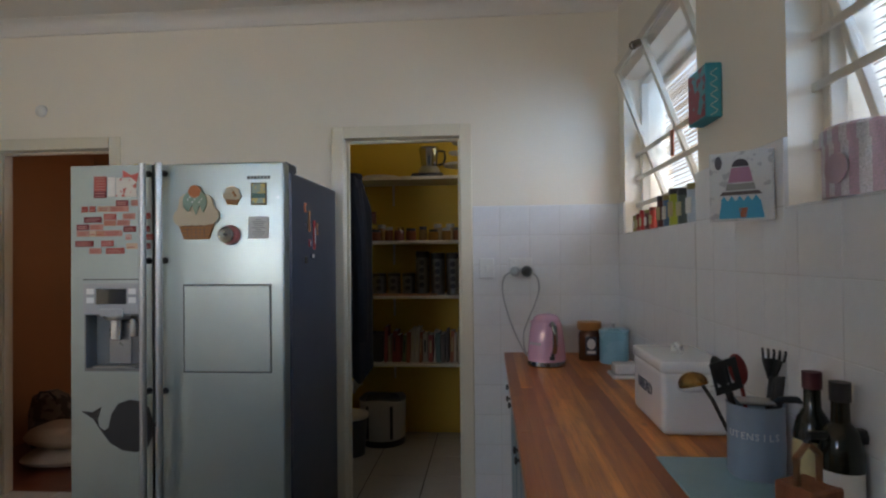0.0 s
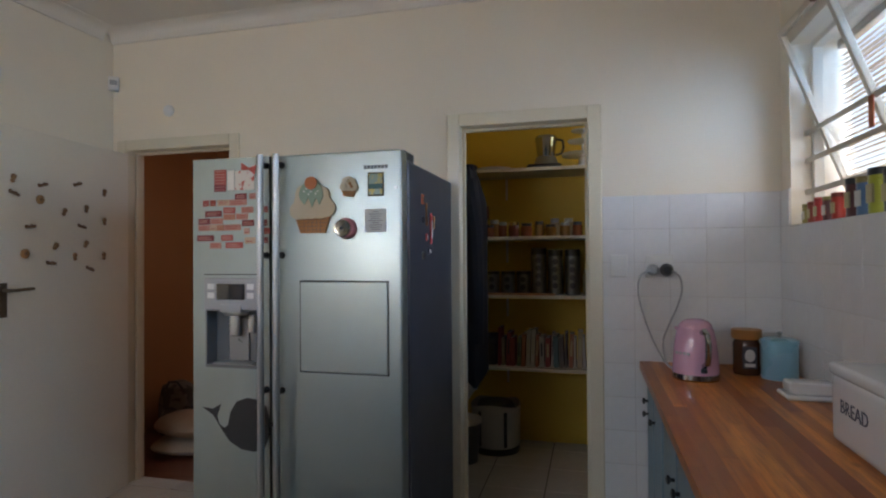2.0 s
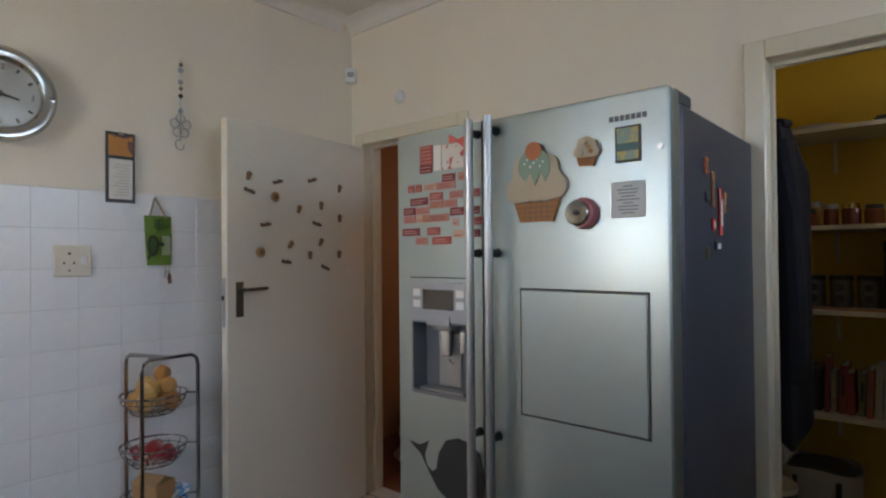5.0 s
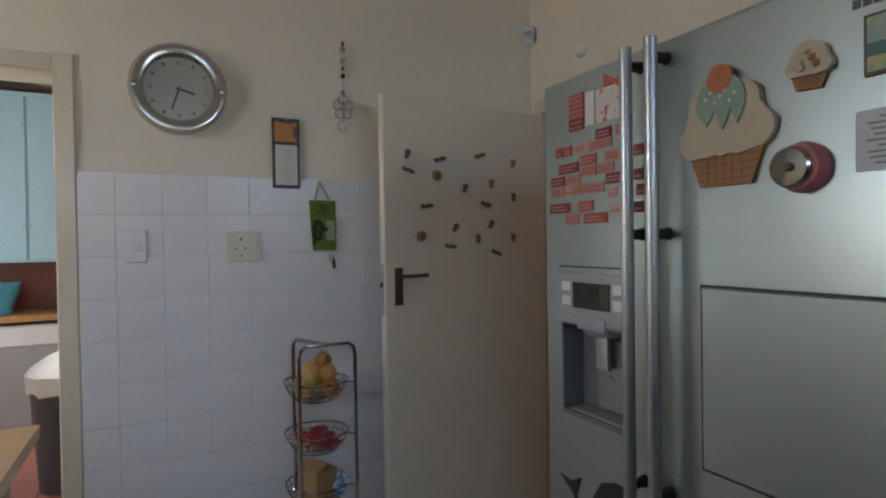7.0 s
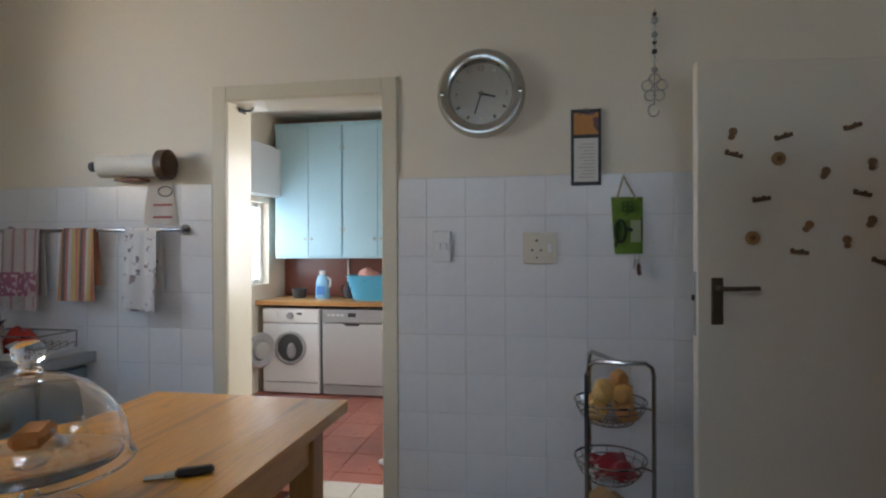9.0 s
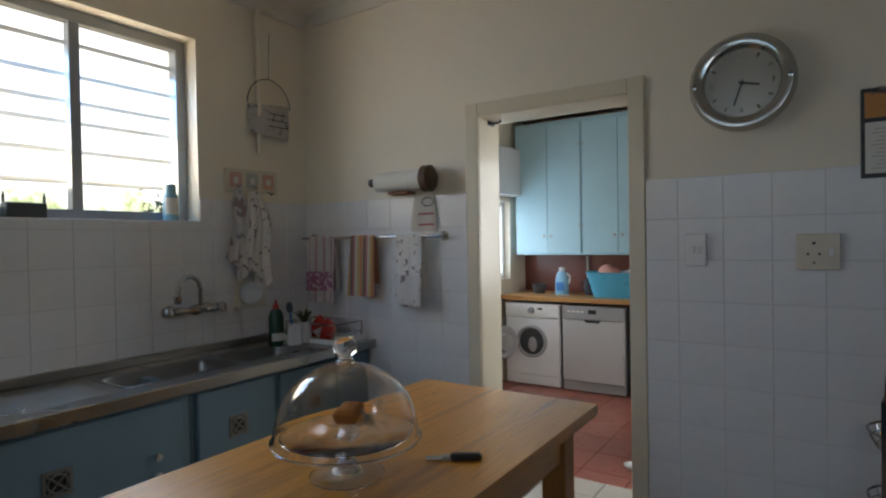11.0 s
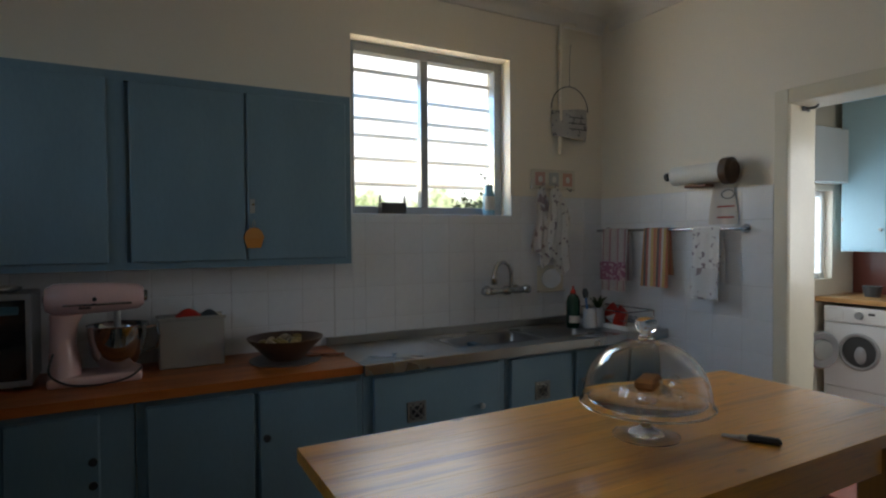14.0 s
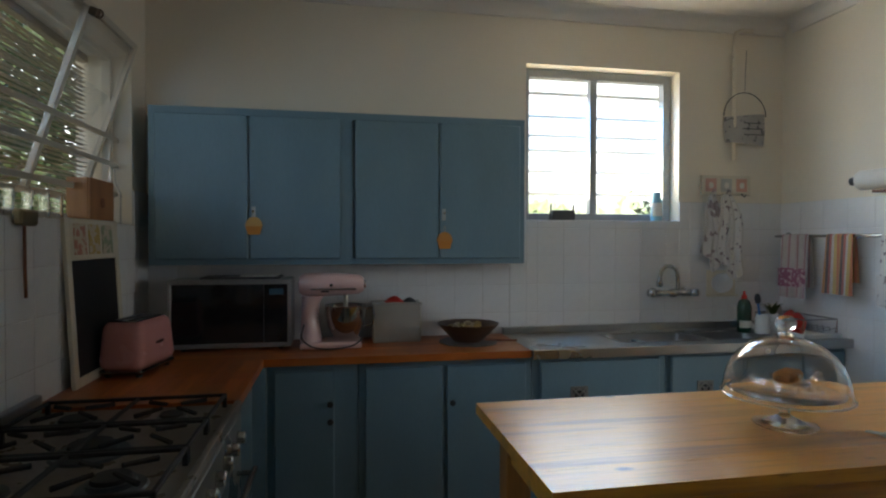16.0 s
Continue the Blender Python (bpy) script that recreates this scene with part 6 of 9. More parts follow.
# the third leg bends over at the top and is welded to the middle of the hoop
part("rear_leg", tube(bmesh.new(), [(-0.13, -0.086, 0.0), (-0.13, -0.086, 0.935), (-0.126, -0.084, 0.96), (-0.108, -0.077, 0.974), (0.098, 0.0, 0.974)], 0.008, 8), "chrome", vr)
for p, q in (((0.1, -0.112), (0.07, -0.09)), ((0.1, 0.112), (0.068, 0.075)), ((-0.13, -0.086), (-0.122, -0.082))):
    for z in (0.815, 0.605, 0.395, 0.185):
        part("bracket", rod(bmesh.new(), (*p, z), (*q, z), 0.004, seg=6), "chrome", vr)
BZ = (0.74, 0.53, 0.32, 0.11)
for z in BZ:
    hoop = lambda r, h, rad: tube(bmesh.new(), [(-0.015 + r * math.cos(q * math.pi / 14), -0.02 + r * math.sin(q * math.pi / 14), z + h) for q in range(28)], rad, 5, True)
    basket = part("basket", hoop(0.128, 0.075, 0.004), "chrome", vr)
    for r, h, rad in ((0.12, 0.05, 0.0022), (0.105, 0.025, 0.0022), (0.08, 0.0, 0.003), (0.04, 0.0, 0.0022)):
        part("wire_ring", hoop(r, h, rad), "chrome", basket)
    for k in range(14):
        a = k * math.pi / 7
        part("wire", tube(bmesh.new(), [(-0.015 + r * math.cos(a), -0.02 + r * math.sin(a), z + h) for r, h in ((0.128, 0.075), (0.12, 0.05), (0.105, 0.025), (0.08, 0.0), (0.0, 0.0))], 0.0018, 5), "chrome", basket)


def onion(x, y, z, r, k):
    t = thing("onion", pose(-2.575 + x, 5.77 + y, z - 0.025, 14 * k, 9 * k, 40 * k), "round golden brown onion lying in the wire basket", "onion", "onions")
    part("bulb", lathe(bmesh.new(), [(0, -r * 0.9), (r * 0.6, -r * 0.72), (r, 0), (r * 0.72, r * 0.62), (r * 0.25, r * 0.92), (r * 0.1, r * 1.25), (0, r * 1.28)], 18), surf("onion_skin_%d" % k, ((0.6, 0.32, 0.09), (0.7, 0.42, 0.13), (0.5, 0.22, 0.06))[k % 3], 0.4, var=0.15, big=15, fine=60, relief=0.2), t)


for k, (x, y, z, r) in enumerate(((-0.05, -0.05, 0.81, 0.043), (0.04, -0.055, 0.808, 0.042), (0.045, 0.05, 0.808, 0.042), (-0.045, 0.05, 0.81, 0.043), (0.03, -0.03, 0.868, 0.042), (-0.02, 0.045, 0.87, 0.04), (0.035, 0.04, 0.872, 0.038), (-0.03, -0.02, 0.872, 0.04), (0.01, 0.03, 0.92, 0.037))):
    onion(x, y, z, r, k)
pk = thing("food_packet", pose(-2.575, 5.77, 0.54, 0, 12, 20), "crumpled red and white food packet in the wire basket", "packet")
part("packet", cloth(lambda u, v: ((u - 0.5) * 0.15, (v - 0.5) * 0.16, 0.03 + 0.035 * math.sin(math.pi * u) * math.sin(math.pi * v) + 0.012 * math.sin(13 * u + 7 * v)), 14, 14, 0.004), patterned("packet_print", (0.3, 0.02, 0.03), (0.5, 0.45, 0.42), 18, 0.62, 0.3), pk)
part("packet_back", cloth(lambda u, v: ((u - 0.5) * 0.15, (v - 0.5) * 0.16, 0.026 - 0.012 * math.sin(math.pi * u)), 6, 6, 0.003), "white", pk)
bx = thing("carton", pose(-2.575, 5.77, 0.324, 0, 0, 25), "small brown cardboard carton in the wire basket", "box")
part("carton_body", boxes((-0.06, 0.06, -0.055, 0.055, 0.0, 0.13), bev=0.003), flat("cardboard", (0.45, 0.27, 0.12), 0.9), bx)
part("carton_flap", turned(boxes((-0.06, 0.06, 0.0, 0.06, 0.0, 0.003)), Matrix.Translation((0, -0.055, 0.13)) @ Matrix.Rotation(radians(25), 4, "X")), "cardboard", bx)
pk2 = thing("food_packet", pose(-2.51, 5.835, 0.35, 0, 20, 60), "small blue and white packet tucked beside the carton", "packet")
part("packet", cloth(lambda u, v: ((u - 0.5) * 0.06, 0.012 * math.sin(math.pi * u), v * 0.09), 8, 6, 0.006), patterned("blue_packet", (0.1, 0.25, 0.5), (0.6, 0.6, 0.6), 40, 0.5, 0.3), pk2)


# ---------------------------------------------------------------- long worktop by the windows
def pt(x, y, z, rz=0):
    return pose(x, y, z, 0, 0, rz)


kettle = thing("kettle", pt(0.53, 6.62, CHN, -42), "pink retro electric kettle with a chrome base and handle", "kettle")
part("base_ring", lathe(bmesh.new(), [(0, 0), (0.088, 0), (0.092, 0.006), (0.09, 0.026), (0, 0.026)], 36), "chrome", kettle)
part("kettle_body", lathe(bmesh.new(), [(0, 0.026), (0.089, 0.026), (0.09, 0.045), (0.086, 0.1), (0.079, 0.16), (0.07, 0.2), (0.066, 0.208), (0, 0.208)], 40), "pink", kettle)
part("lid", lathe(bmesh.new(), [(0.0645, 0.208), (0.0645, 0.212), (0.062, 0.222), (0.05, 0.235), (0.03, 0.243), (0, 0.246)], 36), "pink", kettle)
part("handle", tube(bmesh.new(), [(0.055, -0.04, 0.196), (0.075, -0.055, 0.205), (0.098, -0.072, 0.192), (0.106, -0.078, 0.16), (0.104, -0.076, 0.115), (0.096, -0.07, 0.08), (0.072, -0.052, 0.066)], 0.0115, 12), "chrome", kettle)
part("handle_inlay", tube(bmesh.new(), [(0.083, -0.053, 0.185), (0.092, -0.06, 0.16), (0.09, -0.059, 0.12), (0.084, -0.054, 0.09)], 0.007, 8), "black", kettle)
part("spout", prism(bmesh.new(), [(-0.06, 0.165), (-0.058, 0.205), (-0.088, 0.205)], -0.015, 0.015), "pink", kettle)
for k in range(4):
    part("brand_mark", boxes((-0.034 + k * 0.017, -0.024 + k * 0.017, -0.0855, -0.081, 0.105, 0.115)), "handle_steel", kettle)
part("switch", lathe(bmesh.new(), [(0, 0), (0.012, 0), (0.012, 0.016), (0, 0.018)], 12, (0.074, -0.058, 0.04)), "black", kettle)

jar = thing("coffee_jar", pt(0.755, 6.765, CHN, 0), "glass coffee jar with a brown lid and a label", "jar")
part("glass_body", lathe(bmesh.new(), [(0, 0), (0.05, 0), (0.053, 0.01), (0.053, 0.13), (0.044, 0.15), (0, 0.15)], 28), flat("coffee", (0.09, 0.035, 0.015), 0.2), jar)
part("lid", lathe(bmesh.new(), [(0, 0.15), (0.056, 0.15), (0.06, 0.16), (0.058, 0.19), (0, 0.194)], 28), flat("caramel_lid", (0.36, 0.16, 0.04), 0.4), jar)
part("paper_label", boxes((-0.028, 0.028, -0.056, -0.05, 0.03, 0.12), bev=0.002), "ink", jar)
part("label_mark", turned(lathe(bmesh.new(), [(0, 0), (0.02, 0), (0.02, 0.001), (0, 0.001)], 16, sy=1.3), Matrix.Translation((0, -0.0565, 0.085)) @ Matrix.Rotation(radians(90), 4, "X")), "paper", jar)
part("label_mark", boxes((-0.02, 0.02, -0.0575, -0.056, 0.038, 0.052)), "paper", jar)

tin = thing("storage_tin", pt(0.86, 6.69, CHN), "pale blue enamel storage tin with a knob lid", "tin")
part("tin_body", lathe(bmesh.new(), [(0, 0), (0.066, 0), (0.068, 0.006), (0.068, 0.15), (0, 0.15)], 32), "sky_enamel", tin)
part("lid", lathe(bmesh.new(), [(0.07, 0.143), (0.07, 0.158), (0.05, 0.166), (0, 0.168)], 32), "sky_enamel", tin)
part("lid_knob", lathe(bmesh.new(), [(0, 0.166), (0.005, 0.166), (0.005, 0.18), (0.011, 0.188), (0, 0.194)], 14), "handle_steel", tin)

bd = thing("butter_dish", pt(0.86, 6.36, CHN), "white covered butter dish", "dish")
part("dish_base", boxes((-0.09, 0.09, -0.06, 0.06, 0.0, 0.018), bev=0.006), "enamel", bd)
part("dish_cover", boxes((-0.075, 0.075, -0.045, 0.045, 0.018, 0.06), bev=0.012, seg=3), "enamel", bd)

bread = thing("bread_bin", pt(0.848, 5.715, CHN), "white enamel bread bin lettered in dark blue", "bread bin")
part("bin_body", boxes((-0.095, 0.095, -0.165, 0.165, 0.0, 0.185), bev=0.022, seg=4), "enamel", bread)
part("bin_lid", boxes((-0.1, 0.1, -0.17, 0.17, 0.178, 0.212), bev=0.015, seg=4), "enamel", bread)
part("lid_handle", tube(bmesh.new(), [(0, -0.035, 0.208), (0, -0.03, 0.232), (0, 0.0, 0.238), (0, 0.03, 0.232), (0, 0.035, 0.208)], 0.009, 8), "enamel", bread)
part("side_handle", tube(bmesh.new(), [(-0.045, -0.163, 0.14), (-0.042, -0.19, 0.142), (0.042, -0.19, 0.142), (0.045, -0.163, 0.14)], 0.009, 8), "enamel", bread)
lettering("BREAD", 0.052, flat("navy_print", (0.03, 0.045, 0.09), 0.4).name, bread, Matrix.Translation((-0.0957, 0.02, 0.105)) @ Matrix.Rotation(radians(-90), 4, "Z") @ Matrix.Rotation(radians(90), 4, "X"))

gb = thing("glass_board", pt(0.816, 5.17, CHN), "pale blue glass worktop saver", "chopping board")
part("board", boxes((-0.135, 0.135, -0.21, 0.2, 0.0, 0.006), bev=0.002), flat("aqua_glass", (0.3, 0.46, 0.5), 0.12), gb)

UX, UYY, UZ = 0.868, 5.262, CHN + 0.0061
ut = thing("utensil_pot", pt(UX, UYY, UZ), "grey-blue enamel utensil pot with white lettering", "utensil pot")
part("pot", lathe(bmesh.new(), [(0, 0), (0.074, 0), (0.077, 0.006), (0.077, 0.19), (0.079, 0.195), (0.074, 0.195), (0.073, 0.012), (0, 0.01)], 40), "grey_enamel", ut)
text = "UTENSILS"
for i, ch in enumerate(text):
    a = radians(-118 + 13.5 * (i - 3.5))
    lettering(ch, 0.026, "white", ut, Matrix.Translation((0.0778 * math.cos(a), 0.0778 * math.sin(a), 0.118)) @ Matrix.Rotation(a + radians(90), 4, "Z") @ Matrix.Rotation(radians(90), 4, "X"), "letter")


def tool(dx, dy, lean_x, lean_y, rz, label, build):
    t = thing("kitchen_utensil", pose(UX + dx, UYY + dy, UZ + 0.014, lean_x, lean_y, rz), label, "utensil", "utensils in the pot")
    build(t)
    return t


def spatula(t):
    part("handle", boxes((-0.008, 0.008, -0.004, 0.004, 0.0, 0.22), bev=0.003), "black", t)
    bm = bmesh.new()
    xs, zs = [-0.042, -0.033, -0.018, -0.011, 0.003, 0.01, 0.024, 0.033, 0.042], [0.22, 0.24, 0.288, 0.31]
    for yy in (-0.002, 0.002):
        grid = [[bm.verts.new((x, yy, z)) for z in zs] for x in xs]
        for i in range(8):
            for k in range(3):
                if k != 1 or i % 2 == 0 or i == 7:
                    bm.faces.new((grid[i][k], grid[i + 1][k], grid[i + 1][k + 1], grid[i][k + 1]))
    bmesh.ops.bridge_loops(bm, edges=[e for e in bm.edges if len(e.link_faces) == 1 and all(abs(v.co.x) > 0.041 or v.co.z in (0.22, 0.31) or abs(v.co.z - 0.22) < 1e-4 or abs(v.co.z - 0.31) < 1e-4 for v in e.verts)])
    part("slotted_blade", bm, "black", t)


def fork(t):
    part("handle", boxes((-0.008, 0.008, -0.004, 0.004, 0.0, 0.25), bev=0.003), "black", t)
    bm = cloth(lambda u, v: ((u - 0.5) * 0.055 * (0.4 + 0.6 * v), -0.03 * (u - 0.5) ** 2 * 8 * v + 0.01, 0.24 + 0.06 * v), 8, 5, 0.004)
    for k in range(5):
        x = -0.027 + k * 0.0135
        tube(bm, [(x, 0.006, 0.295), (x * 1.1, -0.004, 0.318), (x * 1.1, -0.024, 0.325)], 0.004, 6)
    part("pasta_head", bm, "black", t)


def ladle(t):
    part("handle", tube(bmesh.new(), [(0, 0, 0), (0, 0, 0.2), (0, -0.01, 0.245)], 0.006, 8), "black", t)
    bm = lathe(bmesh.new(), [(0.042, 0.0), (0.041, -0.016), (0.03, -0.03), (0.012, -0.038), (0, -0.039)], 24)
    bmesh.ops.solidify(bm, geom=bm.faces[:], thickness=0.0015)
    part("ladle_bowl", turned(bm, Matrix.Translation((0, -0.045, 0.255)) @ Matrix.Rotation(radians(165), 4, "X")), "brass", t, "shiny brass-toned ladle bowl")


def spoon(mat):
    def go(t):
        part("handle", tube(bmesh.new(), [(0, 0, 0), (0, 0, 0.19), (0, 0.006, 0.23)], 0.006, 8), mat, t)
        part("spoon_bowl", turned(lathe(bmesh.new(), [(0, 0.012), (0.02, 0.01), (0.03, 0.002), (0.028, -0.002), (0.016, 0.004), (0, 0.006)], 20, sy=1.5), Matrix.Translation((0, 0.012, 0.265)) @ Matrix.Rotation(radians(80), 4, "X")), mat, t)
    return go


def tongs(t):
    part("jaw", boxes((-0.02, 0.02, -0.006, 0.0, 0.0, 0.26), bev=0.003), "dark_grey", t)
    part("jaw", boxes((-0.016, 0.016, 0.004, 0.009, 0.0, 0.25), bev=0.003), "dark_grey", t)


tool(-0.02, 0.0, 0, -14, 12, "black slotted plastic spatula standing in the utensil pot", spatula)
tool(0.025, 0.02, -4, 6, -30, "black plastic pasta fork standing in the utensil pot", fork)
tool(-0.03, -0.01, 10, -24, -60, "ladle with a brass-coloured bowl standing in the utensil pot", ladle)
tool(0.0, 0.015, -6, -4, 10, "dark red plastic spoon standing in the utensil pot", spoon(flat("dark_red", (0.25, 0.02, 0.015), 0.4)))
tool(-0.015, 0.03, -8, -10, 30, "black plastic spoon standing in the utensil pot", spoon("black"))
tool(0.03, -0.01, 4, 5, 20, "dark tongs standing in the utensil pot", tongs)
peel = thing("kitchen_utensil", pose(UX + 0.0, UYY - 0.01, UZ + 0.199, 0, 0, -12), "black-handled steel lid lying across the utensil pot", "utensil", "utensils in the pot")
part("steel_plate", boxes((-0.05, 0.045, -0.035, 0.035, -0.003, 0.006), bev=0.004), "handle_steel", peel)
part("handle", tube(bmesh.new(), [(0.04, 0, 0.003), (0.075, -0.005, 0.012), (0.1, -0.02, 0.016), (0.12, -0.06, 0.014)], 0.0095, 8), "black", peel)
shrink = Matrix.Translation((UX + 0.012, UYY, UZ)) @ Matrix.Diagonal((0.8, 0.8, 0.85, 1)) @ Matrix.Translation((-UX, -UYY, -UZ))
bpy.context.view_layer.update()
for t in [ob for ob in scene.objects if ob.parent is None and ob.name.split(".")[0] in ("utensil_pot", "kitchen_utensil")]:
    t.matrix_world = shrink @ t.matrix_world


flat("olive_glass", (0.012, 0.012, 0.006), 0.1)
flat("cream_label", (0.5, 0.44, 0.24), 0.7)
bottle("oil_bottle", pt(0.905, 5.07, CHN, -35), [(0, 0), (0.034, 0), (0.035, 0.01), (0.035, 0.16), (0.028, 0.19), (0.016, 0.21), (0.015, 0.25), (0, 0.25)], "olive_glass", "dark square olive oil bottle with a yellow label", "bottle", [(0, 0.25), (0.018, 0.25), (0.018, 0.283), (0, 0.285)], flat("maroon_cap", (0.09, 0.02, 0.025), 0.4), (0.0356, 0.03, 0.15), "cream_label", 28)
bottle("vinegar_bottle", pt(0.912, 4.99, CHN, -35), [(0, 0), (0.037, 0), (0.038, 0.01), (0.038, 0.15), (0.03, 0.19), (0.016, 0.205), (0.015, 0.245), (0, 0.245)], "olive_glass", "dark round vinegar bottle with a white label", "bottle", [(0, 0.245), (0.018, 0.245), (0.018, 0.28), (0, 0.282)], "black", (0.0386, 0.03, 0.12), "paper", 28)
mill = thing("coffee_grinder", pt(0.845, 4.975, CHN + 0.0061, 25), "small wood and metal hand grinder with a dark crank", "grinder")
part("grinder_body", boxes((-0.04, 0.04, -0.04, 0.04, 0.0, 0.09), (-0.046, 0.046, -0.046, 0.046, 0.0, 0.012), bev=0.004), "brown_wood", mill)
part("metal_band", tube(bmesh.new(), [(-0.03, 0, 0.09), (-0.03, 0, 0.14), (0, 0, 0.165), (0.03, 0, 0.14), (0.03, 0, 0.09)], 0.007, 8), flat("copper_strap", (0.3, 0.17, 0.1), 0.35, 0.8), mill)
part("crank", tube(bmesh.new(), [(0, 0, 0.165), (0, 0, 0.178), (0.05, -0.01, 0.175), (0.1, -0.03, 0.16)], 0.008, 8), "black", mill)
part("crank_knob", lathe(bmesh.new(), [(0, 0), (0.014, 0.004), (0.016, 0.016), (0.01, 0.028), (0, 0.03)], 14, (0.1, -0.03, 0.158)), "black", mill)

# window sills and wall between the windows
CANS = [(6.8, 0.024, 0.085, (0.35, 0.3, 0.1)), (6.74, 0.024, 0.09, (0.3, 0.05, 0.03)), (6.66, 0.027, 0.1, (0.5, 0.03, 0.03)), (6.57, 0.028, 0.095, (0.12, 0.03, 0.03)), (6.48, 0.03, 0.1, (0.5, 0.04, 0.02)),
        (6.34, 0.036, 0.135, (0.1, 0.03, 0.03)), (6.26, 0.036, 0.13, (0.08, 0.16, 0.3)), (6.16, 0.042, 0.145, (0.42, 0.45, 0.04)), (6.06, 0.042, 0.13, (0.07, 0.09, 0.08)), (5.955, 0.042, 0.14, (0.45, 0.52, 0.58))]
for i, (y, r, h, c) in enumerate(CANS):
    t = thing("tea_tin", pt(E + 0.045, y, ESILL), "small %s tin standing in a row on the window sill" % ("yellow", "brown", "red", "dark brown", "red", "maroon", "blue", "lime green", "dark green", "pale blue")[i], "tin", "tins on the sill")
    part("tin_body", lathe(bmesh.new(), [(0, 0), (r, 0), (r, h * 0.86), (0, h * 0.86)], 24), flat("tin_%d" % i, c, 0.3, 0.2), t)
    part("lid", lathe(bmesh.new(), [(r * 1.03, h * 0.84), (r * 1.03, h), (0, h)], 24), "black" if i in (5, 7, 8) else flat("tin_lid_%d" % (i % 3), tuple(q * 0.7 for q in c), 0.3, 0.3), t)
    part("paper_label", boxes((-r * 1.02, -r * 0.8, -r * 0.5, r * 0.5, h * 0.25, h * 0.65)), "paper" if i % 3 == 0 else "cream_label", t)

art = thing("canvas_picture", pt(E - 0.001, 5.735, 1.8), "turquoise-edged canvas with a cake painting", "picture")
part("canvas", boxes((-0.048, 0.0, -0.105, 0.045, 0.0, 0.165), bev=0.003), flat("turquoise", (0.04, 0.34, 0.42), 0.6), art)
part("painting", boxes((-0.0495, -0.048, -0.1, 0.04, 0.006, 0.159)), patterned("cake_paint", (0.3, 0.07, 0.1), (0.12, 0.36, 0.42), 26, 0.56, 0.6), art)
for k in range(9):
    part("zigzag_stitch", turned(boxes((-0.012, 0.012, -0.0008, 0.0, -0.0012, 0.0012)), Matrix.Translation((-0.024, -0.105, 0.012 + k * 0.016)) @ Matrix.Rotation(radians(32 if k % 2 else -32), 4, "Y")), "paper", art)
art2 = thing("canvas_picture", pt(E - 0.075, 5.335, 1.47, 55), "pale canvas with a tiered cake painting hung aslant on the tiles", "picture")
part("canvas", boxes((-0.016, 0.0, -0.072, 0.072, 0.0, 0.172), bev=0.002), patterned("grey_white_canvas", (0.6, 0.6, 0.58), (0.42, 0.42, 0.42), 45, 0.6, 0.8), art2)


def painted(name, outline, mat):
    part(name, turned(prism(bmesh.new(), outline, -0.0008, 0.0008), Matrix.Translation((-0.0168, 0, 0)) @ Matrix.Rotation(radians(90), 4, "Z")), mat, art2)


painted("cake_cloth", [(-0.052, 0.006), (0.05, 0.006), (0.043, 0.05), (-0.044, 0.05)], flat("cake_blue", (0.05, 0.33, 0.52), 0.7))
for k in range(5):
    painted("cloth_fringe", [(-0.042 + k * 0.018, 0.05), (-0.026 + k * 0.018, 0.05), (-0.034 + k * 0.018, 0.062)], "cake_blue")
painted("cake_plate", [(-0.048, 0.064), (0.048, 0.064), (0.04, 0.073), (-0.04, 0.073)], flat("cake_brown", (0.12, 0.09, 0.08), 0.7))
painted("cake_tier", [(-0.034, 0.076), (0.034, 0.076), (0.03, 0.092), (-0.03, 0.092)], flat("cake_grey", (0.3, 0.3, 0.27), 0.7))
painted("cake_tier", [(-0.028, 0.095), (0.028, 0.095), (0.02, 0.132), (-0.02, 0.132)], flat("cake_pink", (0.42, 0.2, 0.28), 0.7))
painted("icing_top", arc(0, 0.134, 0.019, 0, 180, 10), flat("cake_dark", (0.06, 0.05, 0.06), 0.7))
painted("painted_bird", [(0.05 + q * 0.5, z) for q, z in arc(0, 0.146, 0.017, 0, 360, 12)[:-1]], "cake_dark")
painted("painted_candle", [(-0.012, 0.008), (0.0, 0.008), (0.004, 0.032), (-0.016, 0.032)], "terracotta")

big = thing("cake_tin", pt(E + 0.075, 5.06, ESILL), "large round pink and white striped cake tin on the sill", "tin")
part("tin_body", lathe(bmesh.new(), [(0, 0), (0.1, 0), (0.1, 0.11), (0, 0.11)], 40), "tin_stripe", big)
part("lid", lathe(bmesh.new(), [(0.103, 0.105), (0.103, 0.135), (0.095, 0.142), (0, 0.142)], 40), "tin_stripe", big)
part("round_badge", turned(lathe(bmesh.new(), [(0, 0), (0.03, 0), (0.03, 0.002), (0, 0.002)], 20, sy=1.2), Matrix.Translation((-0.098, -0.02, 0.055)) @ Matrix.Rotation(radians(-90), 4, "Y")), flat("badge_pink", (0.5, 0.36, 0.4), 0.4), big)

ky = thing("wooden_peg", pose(E + 0.03, 6.2, 1.8), "red-brown tag hanging from the window bar", "tag")
part("tag", boxes((-0.004, 0.004, -0.014, 0.014, -0.02, 0.085), bev=0.002), "terracotta", ky)
part("tag_loop", tube(bmesh.new(), [(0, 0, 0.085), (0.012, 0, 0.1), (0.026, 0, 0.108), (0.012, 0, 0.112)], 0.002, 5, True), "twine", ky)

